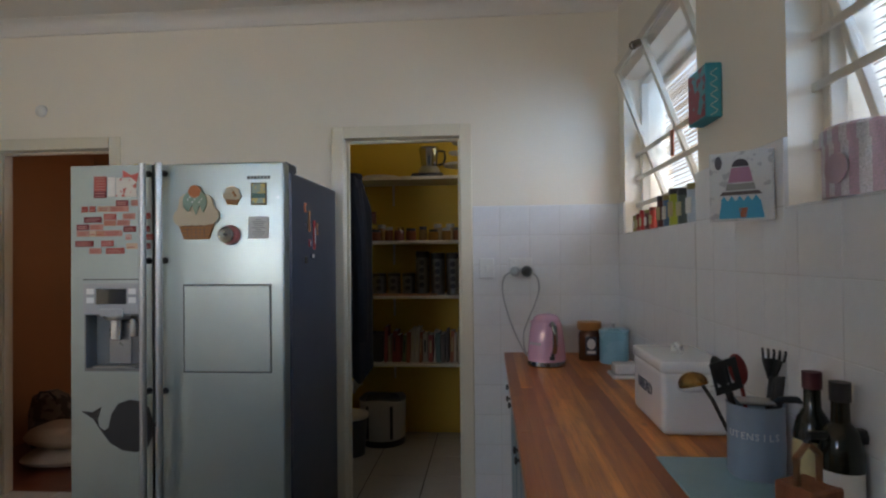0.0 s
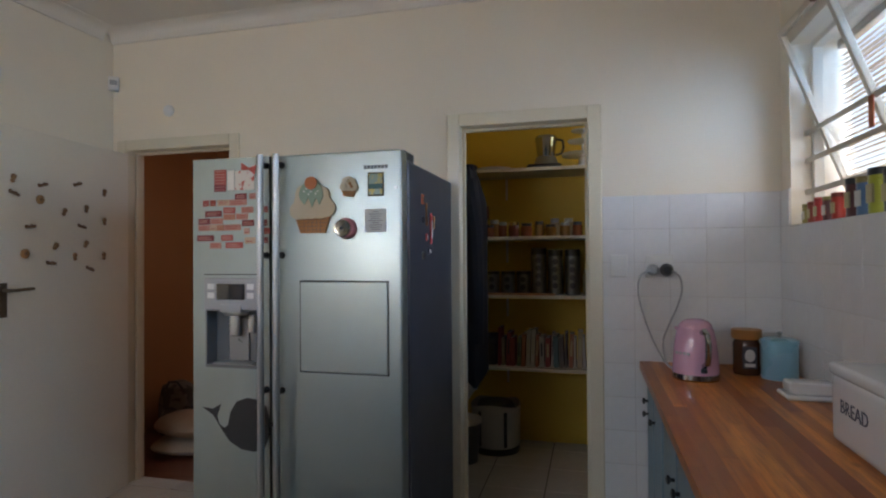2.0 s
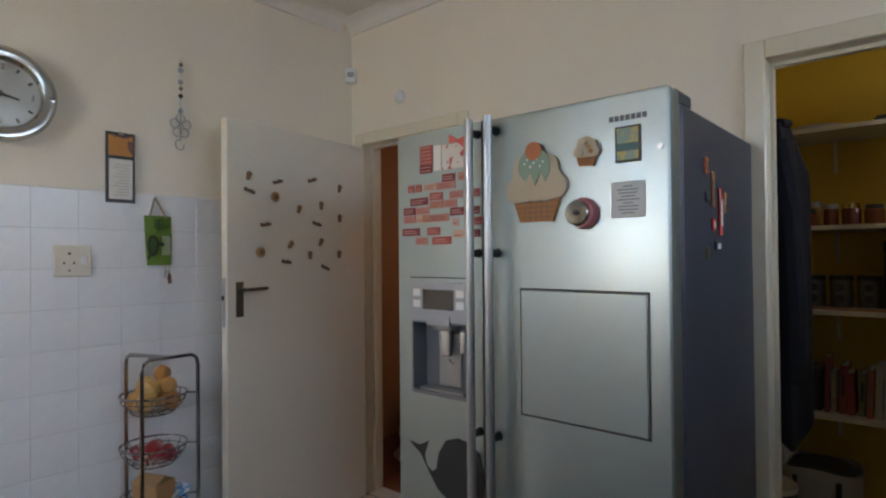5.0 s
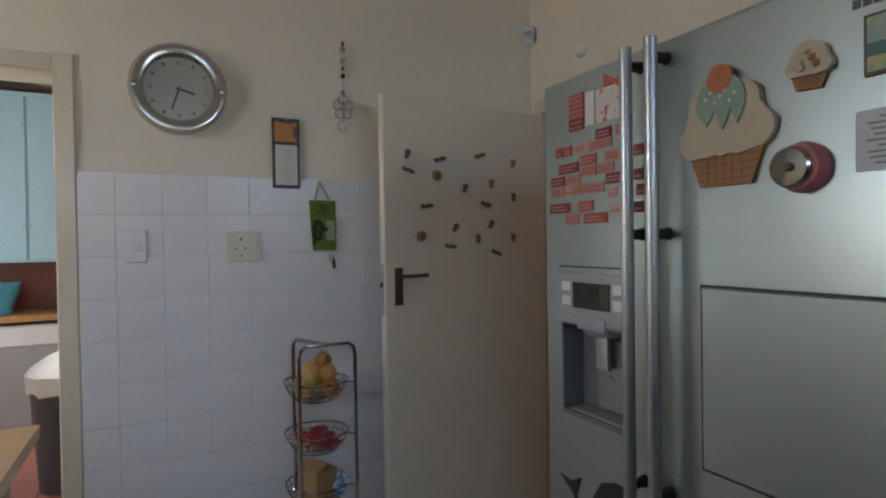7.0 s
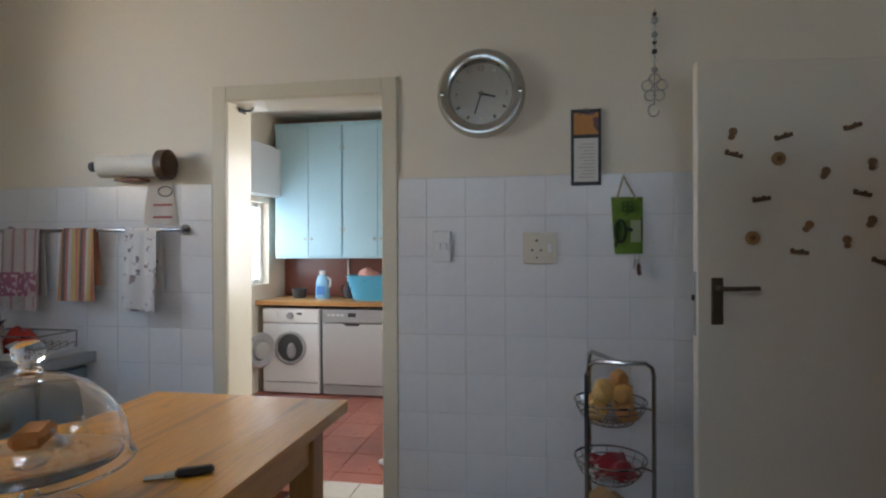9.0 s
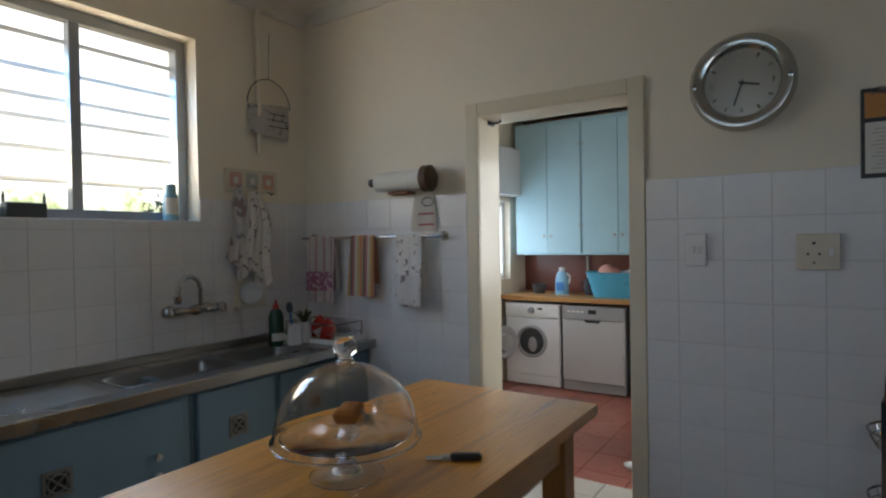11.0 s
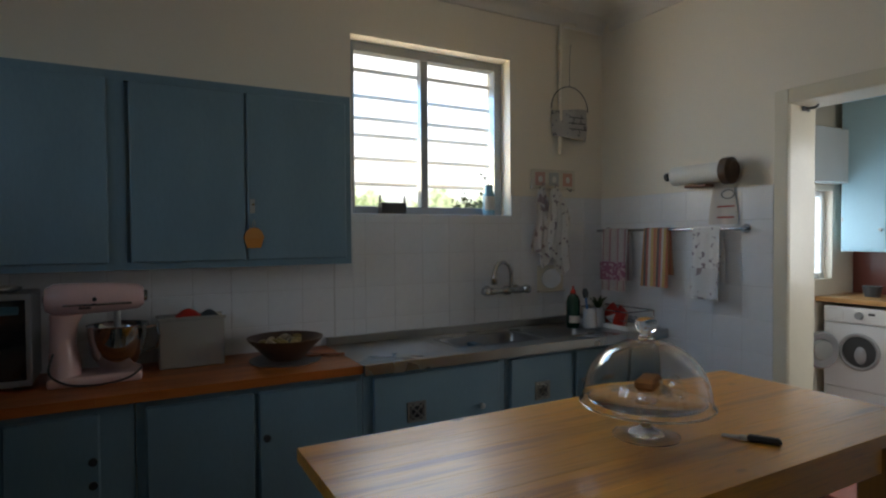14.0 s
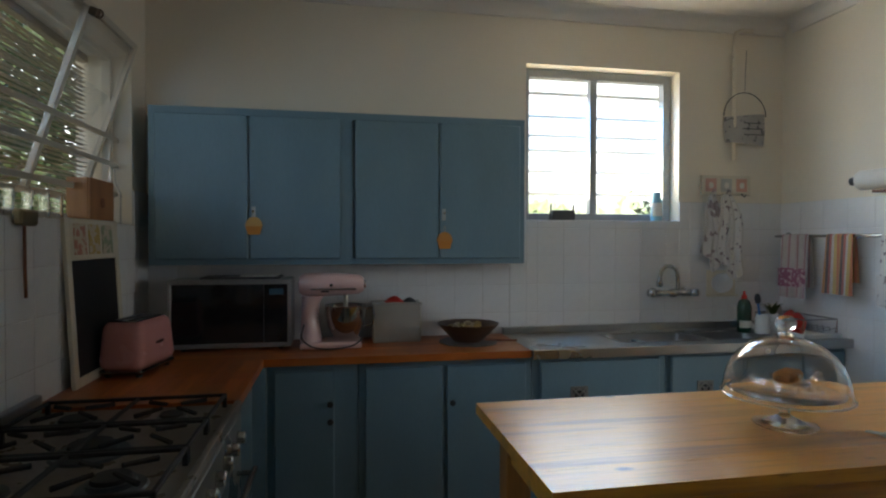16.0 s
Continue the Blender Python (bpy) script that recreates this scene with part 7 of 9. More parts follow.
# sill near the corner
wb = thing("wooden_box", pt(E + 0.05, 3.51, ESILL), "thin wooden box with a carved motif on the sill", "box")
part("box_body", boxes((-0.045, 0.035, -0.12, 0.12, 0.0, 0.175), bev=0.003), "board_wood", wb)
part("box_lid", boxes((-0.052, -0.045, -0.12, 0.12, 0.0, 0.175), bev=0.002), "board_wood", wb)
part("carved_motif", turned(prism(bmesh.new(), arc(0, 0.08, 0.022, 0, 360, 8)[:-1], -0.001, 0.001), Matrix.Translation((-0.053, 0, 0)) @ Matrix.Rotation(radians(90), 4, "Z")), "brown_wood", wb)
flat("bottle_glass", (0.4, 0.42, 0.4), 0.08)


def clear_vessel(name, y, prof, label, cat, x=0.05):
    t = thing(name, pt(E + x, y, ESILL), label, cat)
    part("glass_body", lathe(bmesh.new(), prof, 24), "glass", t)
    return t


clear_vessel("glass_bottle", 3.26, [(0, 0), (0.036, 0), (0.037, 0.14), (0.014, 0.19), (0.013, 0.25), (0.01, 0.25), (0.011, 0.19), (0.034, 0.14), (0.033, 0.004), (0, 0.004)], "clear empty glass bottle on the sill", "bottle")
for y in (3.83, 3.93, 4.04, 4.15):
    clear_vessel("glass_jar", y, [(0, 0), (0.038, 0), (0.04, 0.09), (0.037, 0.09), (0.035, 0.004), (0, 0.004)], "small clear drinking glass on the sill", "glass")
hk = thing("hanging_scoop", pt(E - 0.013, 4.16, 1.47), "dark metal scoop hanging on a leather strap", "utensil")
part("strap", tube(bmesh.new(), [(-0.012, 0, 0.0), (-0.014, 0.004, -0.12), (-0.012, -0.006, -0.22)], 0.005, 6), "brown_wood", hk)
part("metal_head", boxes((-0.03, 0.0, -0.05, 0.05, 0.0, 0.05), bev=0.008), flat("old_brass", (0.2, 0.15, 0.07), 0.4, 0.7), hk)

chalk = thing("chalkboard", pose(E - 0.05, 3.66, CHS, 0, 3.2, 0), "tall white-framed chalkboard leaning on the tiles", "chalkboard")
part("frame", boxes((-0.008, 0.008, -0.24, -0.205, 0, 0.61), (-0.008, 0.008, 0.205, 0.24, 0, 0.61), (-0.008, 0.008, -0.205, 0.205, 0, 0.035), (-0.008, 0.008, -0.205, 0.205, 0.455, 0.61), bev=0.002), "shelf", chalk)
part("slate", boxes((-0.003, 0.005, -0.205, 0.205, 0.035, 0.455)), "black", chalk)
for k, c in enumerate(((0.3, 0.34, 0.22), (0.5, 0.35, 0.1), (0.45, 0.2, 0.15))):
    part("small_picture", boxes((-0.011, -0.008, -0.17 + k * 0.125, -0.07 + k * 0.125, 0.475, 0.59)), patterned("cup_print_%d" % k, (0.56, 0.48, 0.36), c, 34, 0.5, 0.7), chalk)

# ---------------------------------------------------------------- worktop under the wall cupboards
toaster = thing("toaster", pt(0.8, 3.6, CHS, -10), "pink retro toaster with a chrome base", "toaster")
part("toaster_base", boxes((-0.085, 0.085, -0.14, 0.14, 0.012, 0.03), bev=0.008), "chrome", toaster)
for x in (-0.06, 0.06):
    for y in (-0.11, 0.11):
        part("foot", rod(bmesh.new(), (x, y, 0), (x, y, 0.014), 0.012), "black", toaster)
bm = boxes((-0.09, 0.09, -0.15, 0.15, 0.028, 0.214), bev=0.045, seg=6)
for v in bm.verts:
    k = 1 - 0.7 * (v.co.z - 0.028)
    v.co.x, v.co.y = v.co.x * k, v.co.y * k
part("toaster_body", bm, flat("salmon_enamel", (0.68, 0.3, 0.28), 0.25), toaster)
part("top_plate", boxes((-0.055, 0.055, -0.115, 0.115, 0.211, 0.217), bev=0.002), "chrome", toaster)
for x in (-0.028, 0.028):
    part("slot", boxes((x - 0.014, x + 0.014, -0.1, 0.1, 0.217, 0.2185)), "black", toaster)
part("lever", boxes((-0.012, 0.012, -0.165, -0.15, 0.12, 0.132), bev=0.004), "chrome", toaster)
for k in range(4):
    part("maker_letters", boxes((-0.0872, -0.083, -0.03 + k * 0.016, -0.02 + k * 0.016, 0.115, 0.125)), "chrome", toaster)

flat("grey_metal", (0.32, 0.32, 0.32), 0.45, 0.7)
mw = thing("microwave", pt(0.228, 3.245, CHS), "silver microwave oven with a dark mirrored door", "microwave")
part("case", boxes((0.0, 0.56, -0.25, -0.012, 0.014, 0.34), bev=0.006), "grey_metal", mw)
for x in (0.05, 0.5):
    for y in (-0.22, -0.05):
        part("foot", rod(bmesh.new(), (x, y, 0), (x, y, 0.016), 0.014), "black", mw)
part("front_frame", boxes((0.0, 0.56, -0.012, 0.0, 0.014, 0.036), (0.0, 0.56, -0.012, 0.0, 0.318, 0.34), (0.0, 0.016, -0.012, 0.0, 0.036, 0.318), (0.544, 0.56, -0.012, 0.0, 0.036, 0.318), bev=0.002), "grey_metal", mw)
part("door_glass", boxes((0.128, 0.544, -0.011, -0.003, 0.036, 0.318)), "black_glass", mw, "dark mirror glass door")
panel = part("control_panel", boxes((0.016, 0.125, -0.011, -0.003, 0.036, 0.318)), "black_glass", mw)
part("display", boxes((0.035, 0.1, -0.003, -0.002, 0.268, 0.296)), flat("dim_display", (0.05, 0.12, 0.16), 0.3), panel)
tray = thing("baking_tray", pt(0.45, 3.12, CHS + 0.3405), "flat metal tray with papers lying on the microwave", "tray")
part("tray", boxes((-0.17, 0.2, -0.1, 0.1, 0.0, 0.012), bev=0.004), "dark_grey", tray)
part("paper_sheet", boxes((-0.15, 0.02, -0.09, 0.09, 0.012, 0.018)), "paper", tray)

mix = thing("stand_mixer", pt(0.035, 3.2, CHS), "pale pink stand mixer with a steel bowl", "mixer")
part("foot_plate", boxes((-0.15, 0.15, -0.09, 0.09, 0.0, 0.035), bev=0.017, seg=4), "pale_pink", mix)
bm = bmesh.new()
rings = [(0.1, 0.03, 0.055, 0.085), (0.1, 0.08, 0.05, 0.06), (0.105, 0.15, 0.042, 0.05), (0.1, 0.22, 0.045, 0.052), (0.09, 0.255, 0.055, 0.058)]
vs = [[bm.verts.new((cx + rx * math.cos(k * math.pi / 12), ry * math.sin(k * math.pi / 12), z)) for k in range(24)] for cx, z, rx, ry in rings]
for a, b in zip(vs, vs[1:]):
    for k in range(24):
        bm.faces.new((a[k], a[(k + 1) % 24], b[(k + 1) % 24], b[k]))
bm.faces.new(vs[0][::-1]), bm.faces.new(vs[-1])
part("column", bm, "pale_pink", mix)
bm = turned(lathe(bmesh.new(), [(0, -0.165), (0.035, -0.16), (0.05, -0.14), (0.058, -0.05), (0.062, 0.06), (0.06, 0.13), (0.045, 0.155), (0, 0.165)], 28, sx=0.95), Matrix.Translation((0.0, 0, 0.31)) @ Matrix.Rotation(radians(90), 4, "Y"))
head = part("mixer_head", bm, "pale_pink", mix)
part("chrome_band", boxes((-0.12, 0.1, -0.062, 0.062, 0.286, 0.294), bev=0.003), "chrome", head)
part("hub_cap", turned(lathe(bmesh.new(), [(0, 0), (0.022, 0), (0.02, 0.012), (0, 0.014)], 18), Matrix.Translation((-0.16, 0, 0.31)) @ Matrix.Rotation(radians(-90), 4, "Y")), "chrome", head)
part("speed_lever", boxes((0.01, 0.05, 0.056, 0.066, 0.276, 0.283), bev=0.002), "black", head)
part("lock_knob", rod(bmesh.new(), (0.0, 0.055, 0.31), (0.0, 0.066, 0.31), 0.008), "black", head)
part("mixing_bowl", lathe(bmesh.new(), [(0, 0.04), (0.045, 0.04), (0.06, 0.05), (0.09, 0.1), (0.1, 0.16), (0.102, 0.205), (0.106, 0.207), (0.1, 0.2), (0.096, 0.16), (0, 0.05)], 36, (-0.07, 0, 0)), "chrome", mix, "polished steel mixing bowl")
part("bowl_handle", tube(bmesh.new(), [(-0.165, 0.02, 0.19), (-0.2, 0.025, 0.195), (-0.212, 0.027, 0.16), (-0.2, 0.025, 0.11), (-0.162, 0.02, 0.1)], 0.006, 8), "chrome", mix)
part("beater_shaft", rod(bmesh.new(), (-0.07, 0, 0.15), (-0.07, 0, 0.26), 0.012), "handle_steel", mix)
part("cable", tube(bmesh.new(), eased([(0.13, 0.05, 0.12), (0.14, 0.085, 0.06), (0.09, 0.1, 0.018), (0.0, 0.11, 0.006), (-0.1, 0.11, 0.02), (-0.15, 0.09, 0.05)]), 0.004, 6), "black", mix)

wt = thing("metal_box", pt(-0.31, 3.09, CHS), "pale metal file box with a red cloth in it", "box")
part("box_body", boxes((-0.115, 0.135, -0.06, 0.06, 0.0, 0.205), bev=0.006), flat("pale_metal", (0.38, 0.37, 0.33), 0.4, 0.3), wt)
part("box_rim", boxes((-0.12, 0.14, 0.058, 0.065, 0.195, 0.208), (-0.12, 0.14, -0.065, -0.058, 0.195, 0.208), bev=0.002), "pale_metal", wt)
part("red_cloth", cloth(lambda u, v: (0.02 + 0.1 * (u - 0.5), 0.06 * (v - 0.5), 0.207 + 0.03 * math.sin(3.1 * u) * math.sin(3.1 * v)), 8, 6, 0.004), "red", wt)
part("dark_cloth", cloth(lambda u, v: (-0.06 + 0.07 * (u - 0.5), 0.06 * (v - 0.5), 0.207 + 0.022 * math.sin(3.1 * u) * math.sin(3.1 * v)), 8, 6, 0.004), "dark_grey", wt)
mat_ = solid("place_mat", lathe(bmesh.new(), [(0, 0), (0.15, 0), (0.152, 0.003), (0.15, 0.006), (0, 0.006)], 40), flat("slate_mat", (0.12, 0.12, 0.12), 0.5), "round dark slate place mat under the bowl", "place mat", "thing", pt(-0.665, 3.2, CHS))
fb = thing("wooden_bowl", pt(-0.665, 3.2, CHS + 0.0061), "wide dark wooden bowl of wrapped sweets", "bowl")
part("bowl", lathe(bmesh.new(), [(0, 0), (0.07, 0), (0.09, 0.02), (0.155, 0.085), (0.16, 0.095), (0.15, 0.093), (0.085, 0.03), (0, 0.02)], 40), timber("dark_bowl_wood", (0.1, 0.05, 0.025), (0.045, 0.02, 0.012), 0.4, 0, 0.1), fb)
rng = random.Random(5)
for k in range(20):
    a, r = rng.uniform(0, 6.28), 0.1 * math.sqrt(rng.random())
    t = thing("wrapped_sweet", pose(-0.665 + r * math.cos(a), 3.2 + r * math.sin(a), CHS + 0.078 + rng.uniform(0, 0.016) - 0.12 * (r - 0.05), rng.uniform(-40, 40), rng.uniform(-40, 40), rng.uniform(0, 360)), "yellowish wrapped sweet in the wooden bowl", "sweet", "sweets in the bowl")
    part("sweet", lathe(bmesh.new(), [(0, -0.012), (0.014, -0.008), (0.02, 0), (0.014, 0.008), (0, 0.012)], 10, sx=1.3), flat("sweet_%d" % (k % 3), ((0.36, 0.25, 0.08), (0.44, 0.37, 0.25), (0.24, 0.19, 0.06))[k % 3], 0.4), t)
spn = thing("wooden_spoon", pose(-0.84, 3.22, CHS + 0.008, 0, 0, 70), "dark wooden spoon lying beside the bowl", "spoon")
part("spoon", lathe(bmesh.new(), [(0, -0.006), (0.02, -0.004), (0.028, 0.004), (0, 0.0)], 16, (0.0, -0.06, 0.0), sy=1.4), "brown_wood", spn)
part("handle", rod(bmesh.new(), (0, -0.03, 0), (0, 0.08, 0.002), 0.006), "brown_wood", spn)

# ---------------------------------------------------------------- on the table
DXc, DYc = -1.37, 4.545
stand = thing("cake_stand", pt(DXc, DYc, TZ), "clear glass footed cake stand", "cake stand")
part("stand_foot", lathe(bmesh.new(), [(0, 0.006), (0.07, 0.003), (0.09, 0), (0.092, 0.004), (0.055, 0.015), (0.022, 0.027), (0.013, 0.036), (0.017, 0.048), (0.012, 0.064), (0.018, 0.084), (0.03, 0.093), (0, 0.094)], 48), glass("thin_foot_glass", ior=1.2), stand)
part("stand_plate", lathe(bmesh.new(), [(0, 0.0945), (0.03, 0.0945), (0.155, 0.099), (0.163, 0.104), (0.159, 0.106), (0.153, 0.103), (0, 0.101)], 56), "glass", stand)
dome = thing("glass_dome", pose(DXc, DYc, TZ + 0.1045) @ Matrix.Diagonal((0.93, 0.93, 0.92, 1)), "clear glass cake dome with a round knob and flared rim", "cake dome")
outer = [(0.196, -0.012), (0.1985, -0.006), (0.191, 0.006), (0.188, 0.03), (0.181, 0.06), (0.167, 0.095), (0.144, 0.128), (0.11, 0.157), (0.068, 0.177), (0.024, 0.1855)]
bm = lathe(bmesh.new(), outer + [(0.0, 0.187), (0.0, 0.1845)] + [(r - 0.0022, z - 0.0018) for r, z in reversed(outer[2:])] + [(0.194, -0.0095), (0.196, -0.012)], 72)
bmesh.ops.remove_doubles(bm, verts=bm.verts, dist=0.0002)
part("dome_glass", bm, "glass", dome)
part("rim", tube(bmesh.new(), [(0.197 * math.cos(k * math.pi / 30), 0.197 * math.sin(k * math.pi / 30), -0.01) for k in range(60)], 0.003, 8, True), "glass", dome)
part("knob", lathe(bmesh.new(), [(0, 0.1875), (0.024, 0.189), (0.027, 0.193), (0.018, 0.199), (0.019, 0.207), (0.029, 0.217), (0.033, 0.231), (0.03, 0.245), (0.018, 0.255), (0, 0.257)], 36), "glass", dome)
cake = thing("cake_slice", pt(DXc - 0.01, DYc + 0.0, TZ + 0.1015, 30), "small orange piece of cake under the glass dome", "cake")
part("cake", boxes((-0.05, 0.05, -0.03, 0.03, 0.034, 0.068), bev=0.01), surf("sponge_cake", (0.68, 0.25, 0.05), 0.9, var=0.2, big=20, fine=120, relief=0.6), cake)
part("cake_plate", lathe(bmesh.new(), [(0, 0.0), (0.03, 0.0), (0.012, 0.012), (0.012, 0.022), (0.06, 0.03), (0.062, 0.034), (0, 0.032)], 28), "pane", cake, "small clear pedestal dish")
wrap = thing("cake_wrapping", pt(DXc - 0.055, DYc + 0.03, TZ + 0.1015), "crumpled clear film beside the cake", "film")
part("film", cloth(lambda u, v: ((u - 0.5) * 0.09, (v - 0.5) * 0.07, 0.012 + 0.05 * abs(math.sin(4 * u + 1)) * math.sin(3.1 * v) + 0.01 * math.sin(19 * u + 13 * v)), 12, 10, 0.0015), "pane", wrap)
kn = thing("pocket_knife", pose(-1.58, 4.71, TZ, 0, 0, 122), "black-handled small tool lying on the table", "knife")
part("handle", boxes((-0.0, 0.085, -0.014, 0.014, 0.0, 0.018), bev=0.007), "black", kn)
part("blade", prism(bmesh.new(), [(0.0, 0.004), (0.0, 0.008), (-0.062, 0.007), (-0.062, 0.005)], -0.01, 0.014), "handle_steel", kn)
part("bolster", boxes((-0.02, 0.002, -0.011, 0.011, 0.001, 0.013), bev=0.003), "handle_steel", kn)

# ---------------------------------------------------------------- magnets on the fridge
def on_fridge(x, z, rot_=0.0):
    return pose(x, FY - 0.0005, z, 0, rot_, 0)


RED, DEEP, SALMON, PINK = (0.38, 0.075, 0.06), (0.19, 0.025, 0.03), (0.44, 0.2, 0.16), (0.48, 0.28, 0.24)
for k, c in enumerate((RED, DEEP, SALMON, PINK)):
    flat("magnet_%d" % k, c, 0.55)
flat("magnet_ink", (0.5, 0.26, 0.22), 0.6)
flat("magnet_4", (0.42, 0.19, 0.12), 0.6)
flat("magnet_5", (0.48, 0.33, 0.23), 0.6)
# rows of word magnets: height, then start, width and colour of each
MAGNETS = [
    (1.629, [(-1.307, 0.054, 1), (-1.24, 0.03, 2)]),
    (1.605, [(-1.461, 0.028, 0), (-1.426, 0.027, 0), (-1.39, 0.056, 5), (-1.334, 0.082, 2)]),
    (1.573, [(-1.362, 0.056, 0), (-1.277, 0.055, 2), (-1.185, 0.03, 0)]),
    (1.56, [(-1.45, 0.079, 1)]),
    (1.546, [(-1.362, 0.055, 4), (-1.303, 0.057, 2)]),
    (1.529, [(-1.483, 0.055, 1), (-1.425, 0.06, 2)]),
    (1.519, [(-1.274, 0.055, 1), (-1.185, 0.028, 1)]),
    (1.502, [(-1.483, 0.055, 2), (-1.426, 0.031, 5), (-1.394, 0.032, 4), (-1.361, 0.081, 2)]),
    (1.485, [(-1.265, 0.026, 3), (-1.178, 0.036, 0)]),
    (1.459, [(-1.489, 0.081, 1), (-1.373, 0.055, 0)]),
    (1.447, [(-1.262, 0.05, 5), (-1.185, 0.03, 1)]),
    (1.428, [(-1.427, 0.054, 2), (-1.352, 0.082, 0)]),
]
rng = random.Random(12)
for z, row in MAGNETS:
    for x0, w, c in row:
        t = thing("word_magnet", on_fridge(x0 + w / 2, z, rng.uniform(-1.0, 1.0)), "small rectangular %s word magnet on the fridge" % ("red", "dark red", "salmon", "pink", "brown", "tan")[c], "magnet", "word magnets")
        part("magnet", boxes((-w / 2, w / 2, -0.002, 0.0, -0.0125, 0.0125)), "magnet_%d" % c, t)
        for k in range(1 + (w > 0.05)):
            part("print_line", boxes((-w * 0.4, w * rng.uniform(0.2, 0.4), -0.0023, -0.002, -0.006 + k * 0.008, -0.003 + k * 0.008)), "magnet_ink" if c in (0, 1) else "magnet_0", t)
for x, z, w, h, mk in ((-1.377, 1.712, 0.056, 0.063, 0), (-1.378, 1.666, 0.056, 0.028, 1)):
    t = thing("word_magnet", on_fridge(x, z), "red square word magnet on the fridge", "magnet", "word magnets")
    part("magnet", boxes((-w / 2, w / 2, -0.002, 0.0, -h / 2, h / 2)), "magnet_%d" % mk, t)
    for i in range(int(h / 0.012)):
        part("print_line", boxes((-w * 0.4, w * 0.38, -0.0023, -0.002, -h / 2 + 0.006 + i * 0.012, -h / 2 + 0.009 + i * 0.012)), "magnet_ink", t)
t = thing("paper_card", on_fridge(-1.327, 1.698), "narrow white printed card held on the fridge", "card")
part("card", boxes((-0.0165, 0.0165, -0.0015, 0, -0.041, 0.041)), "paper", t)
t = thing("paper_card", on_fridge(-1.262, 1.696), "white card with red flowers held on the fridge", "card")
part("card", boxes((-0.045, 0.045, -0.0015, 0, -0.04, 0.04)), patterned("flower_card", (0.62, 0.58, 0.52), (0.5, 0.12, 0.1), 40, 0.6, 0.7), t)
t = thing("butterfly_magnet", on_fridge(-1.24, 1.742, 12), "pink paper butterfly magnet on the fridge", "magnet")
part("wings", prism(prism(bmesh.new(), [(0, 0.004), (-0.04, 0.018), (-0.034, -0.012), (0, -0.004)], -0.004, -0.001), [(0, 0.004), (0.0, -0.004), (0.03, -0.02), (0.03, 0.02)], -0.004, -0.001), flat("coral", (0.6, 0.12, 0.1), 0.6), t)

flat("biscuit_wood", (0.34, 0.15, 0.05), 0.7)
flat("icing_cream", (0.48, 0.4, 0.28), 0.7)
flat("mint", (0.23, 0.32, 0.24), 0.7)


def cupcake(m, s, label, topping):
    t = thing("cupcake_magnet", m, label, "magnet", "cupcake magnets")
    case = part("case", prism(bmesh.new(), [(-0.052 * s, -0.11 * s), (0.055 * s, -0.11 * s), (0.082 * s, -0.035 * s), (-0.08 * s, -0.035 * s)], -0.008, 0.0), "biscuit_wood", t)
    for k in range(4):
        cz = -0.098 + k * 0.014
        hw = 0.052 + 0.4 * (cz + 0.11)
        part("case_line", boxes((-hw * s, hw * s, -0.0085, -0.008, cz * s, (cz + 0.0015) * s)), "cake_brown", case)
    for k in range(5):
        part("case_line", boxes(((-0.036 + k * 0.018) * s, (-0.0345 + k * 0.018) * s, -0.0088, -0.0085, -0.108 * s, -0.04 * s)), "cake_brown", case)
    cloud = []
    for cx, cz, r, a0, a1 in ((-0.06, -0.02, 0.036, 260, 120), (-0.035, 0.045, 0.036, 190, 100), (0.0, 0.06, 0.036, 130, 50), (0.04, 0.04, 0.036, 80, -10), (0.066, -0.012, 0.036, 60, -90), (0.035, -0.03, 0.024, 290, 250), (0.0, -0.028, 0.026, 300, 240), (-0.035, -0.03, 0.024, 290, 250)):
        cloud += arc(cx * s, cz * s, r * s, a0, a1, 6)
    part("icing", prism(bmesh.new(), cloud, -0.014, -0.002), "icing_cream", t)
    if topping:
        drip = arc(0.0, 0.045 * s, 0.052 * s, 200, -20, 10) + [(0.035 * s, 0.0), (0.022 * s, 0.03 * s), (0.004 * s, -0.008 * s), (-0.012 * s, 0.03 * s), (-0.03 * s, 0.004 * s)]
        part("mint_icing", prism(bmesh.new(), drip, -0.018, -0.006), "mint", t)
        part("cherry", turned(lathe(bmesh.new(), [(0, 0), (0.026 * s, 0), (0.026 * s, 0.008), (0, 0.012)], 20), Matrix.Translation((0, -0.012, 0.088 * s)) @ Matrix.Rotation(radians(90), 4, "X")), flat("cherry_orange", (0.42, 0.13, 0.04), 0.6), t)
        for k in range(7):
            part("sprinkle", turned(lathe(bmesh.new(), [(0, 0), (0.0035, 0), (0, 0.002)], 8), Matrix.Translation((-0.03 * s + 0.01 * k * s, -0.018, (0.055 + 0.012 * math.sin(k * 2.1)) * s)) @ Matrix.Rotation(radians(90), 4, "X")), "paper", t)
    else:
        for k, (x, z) in enumerate(((-0.03, 0.0), (0.02, 0.02), (-0.005, 0.05), (0.04, -0.01), (-0.02, -0.02))):
            part("petal", turned(lathe(bmesh.new(), [(0, 0), (0.018 * s, 0), (0.012 * s, 0.006), (0, 0.006)], 10), Matrix.Translation((x * s, -0.013, z * s)) @ Matrix.Rotation(radians(90), 4, "X")), "biscuit_wood" if k % 2 else "icing_cream", t)
    return t


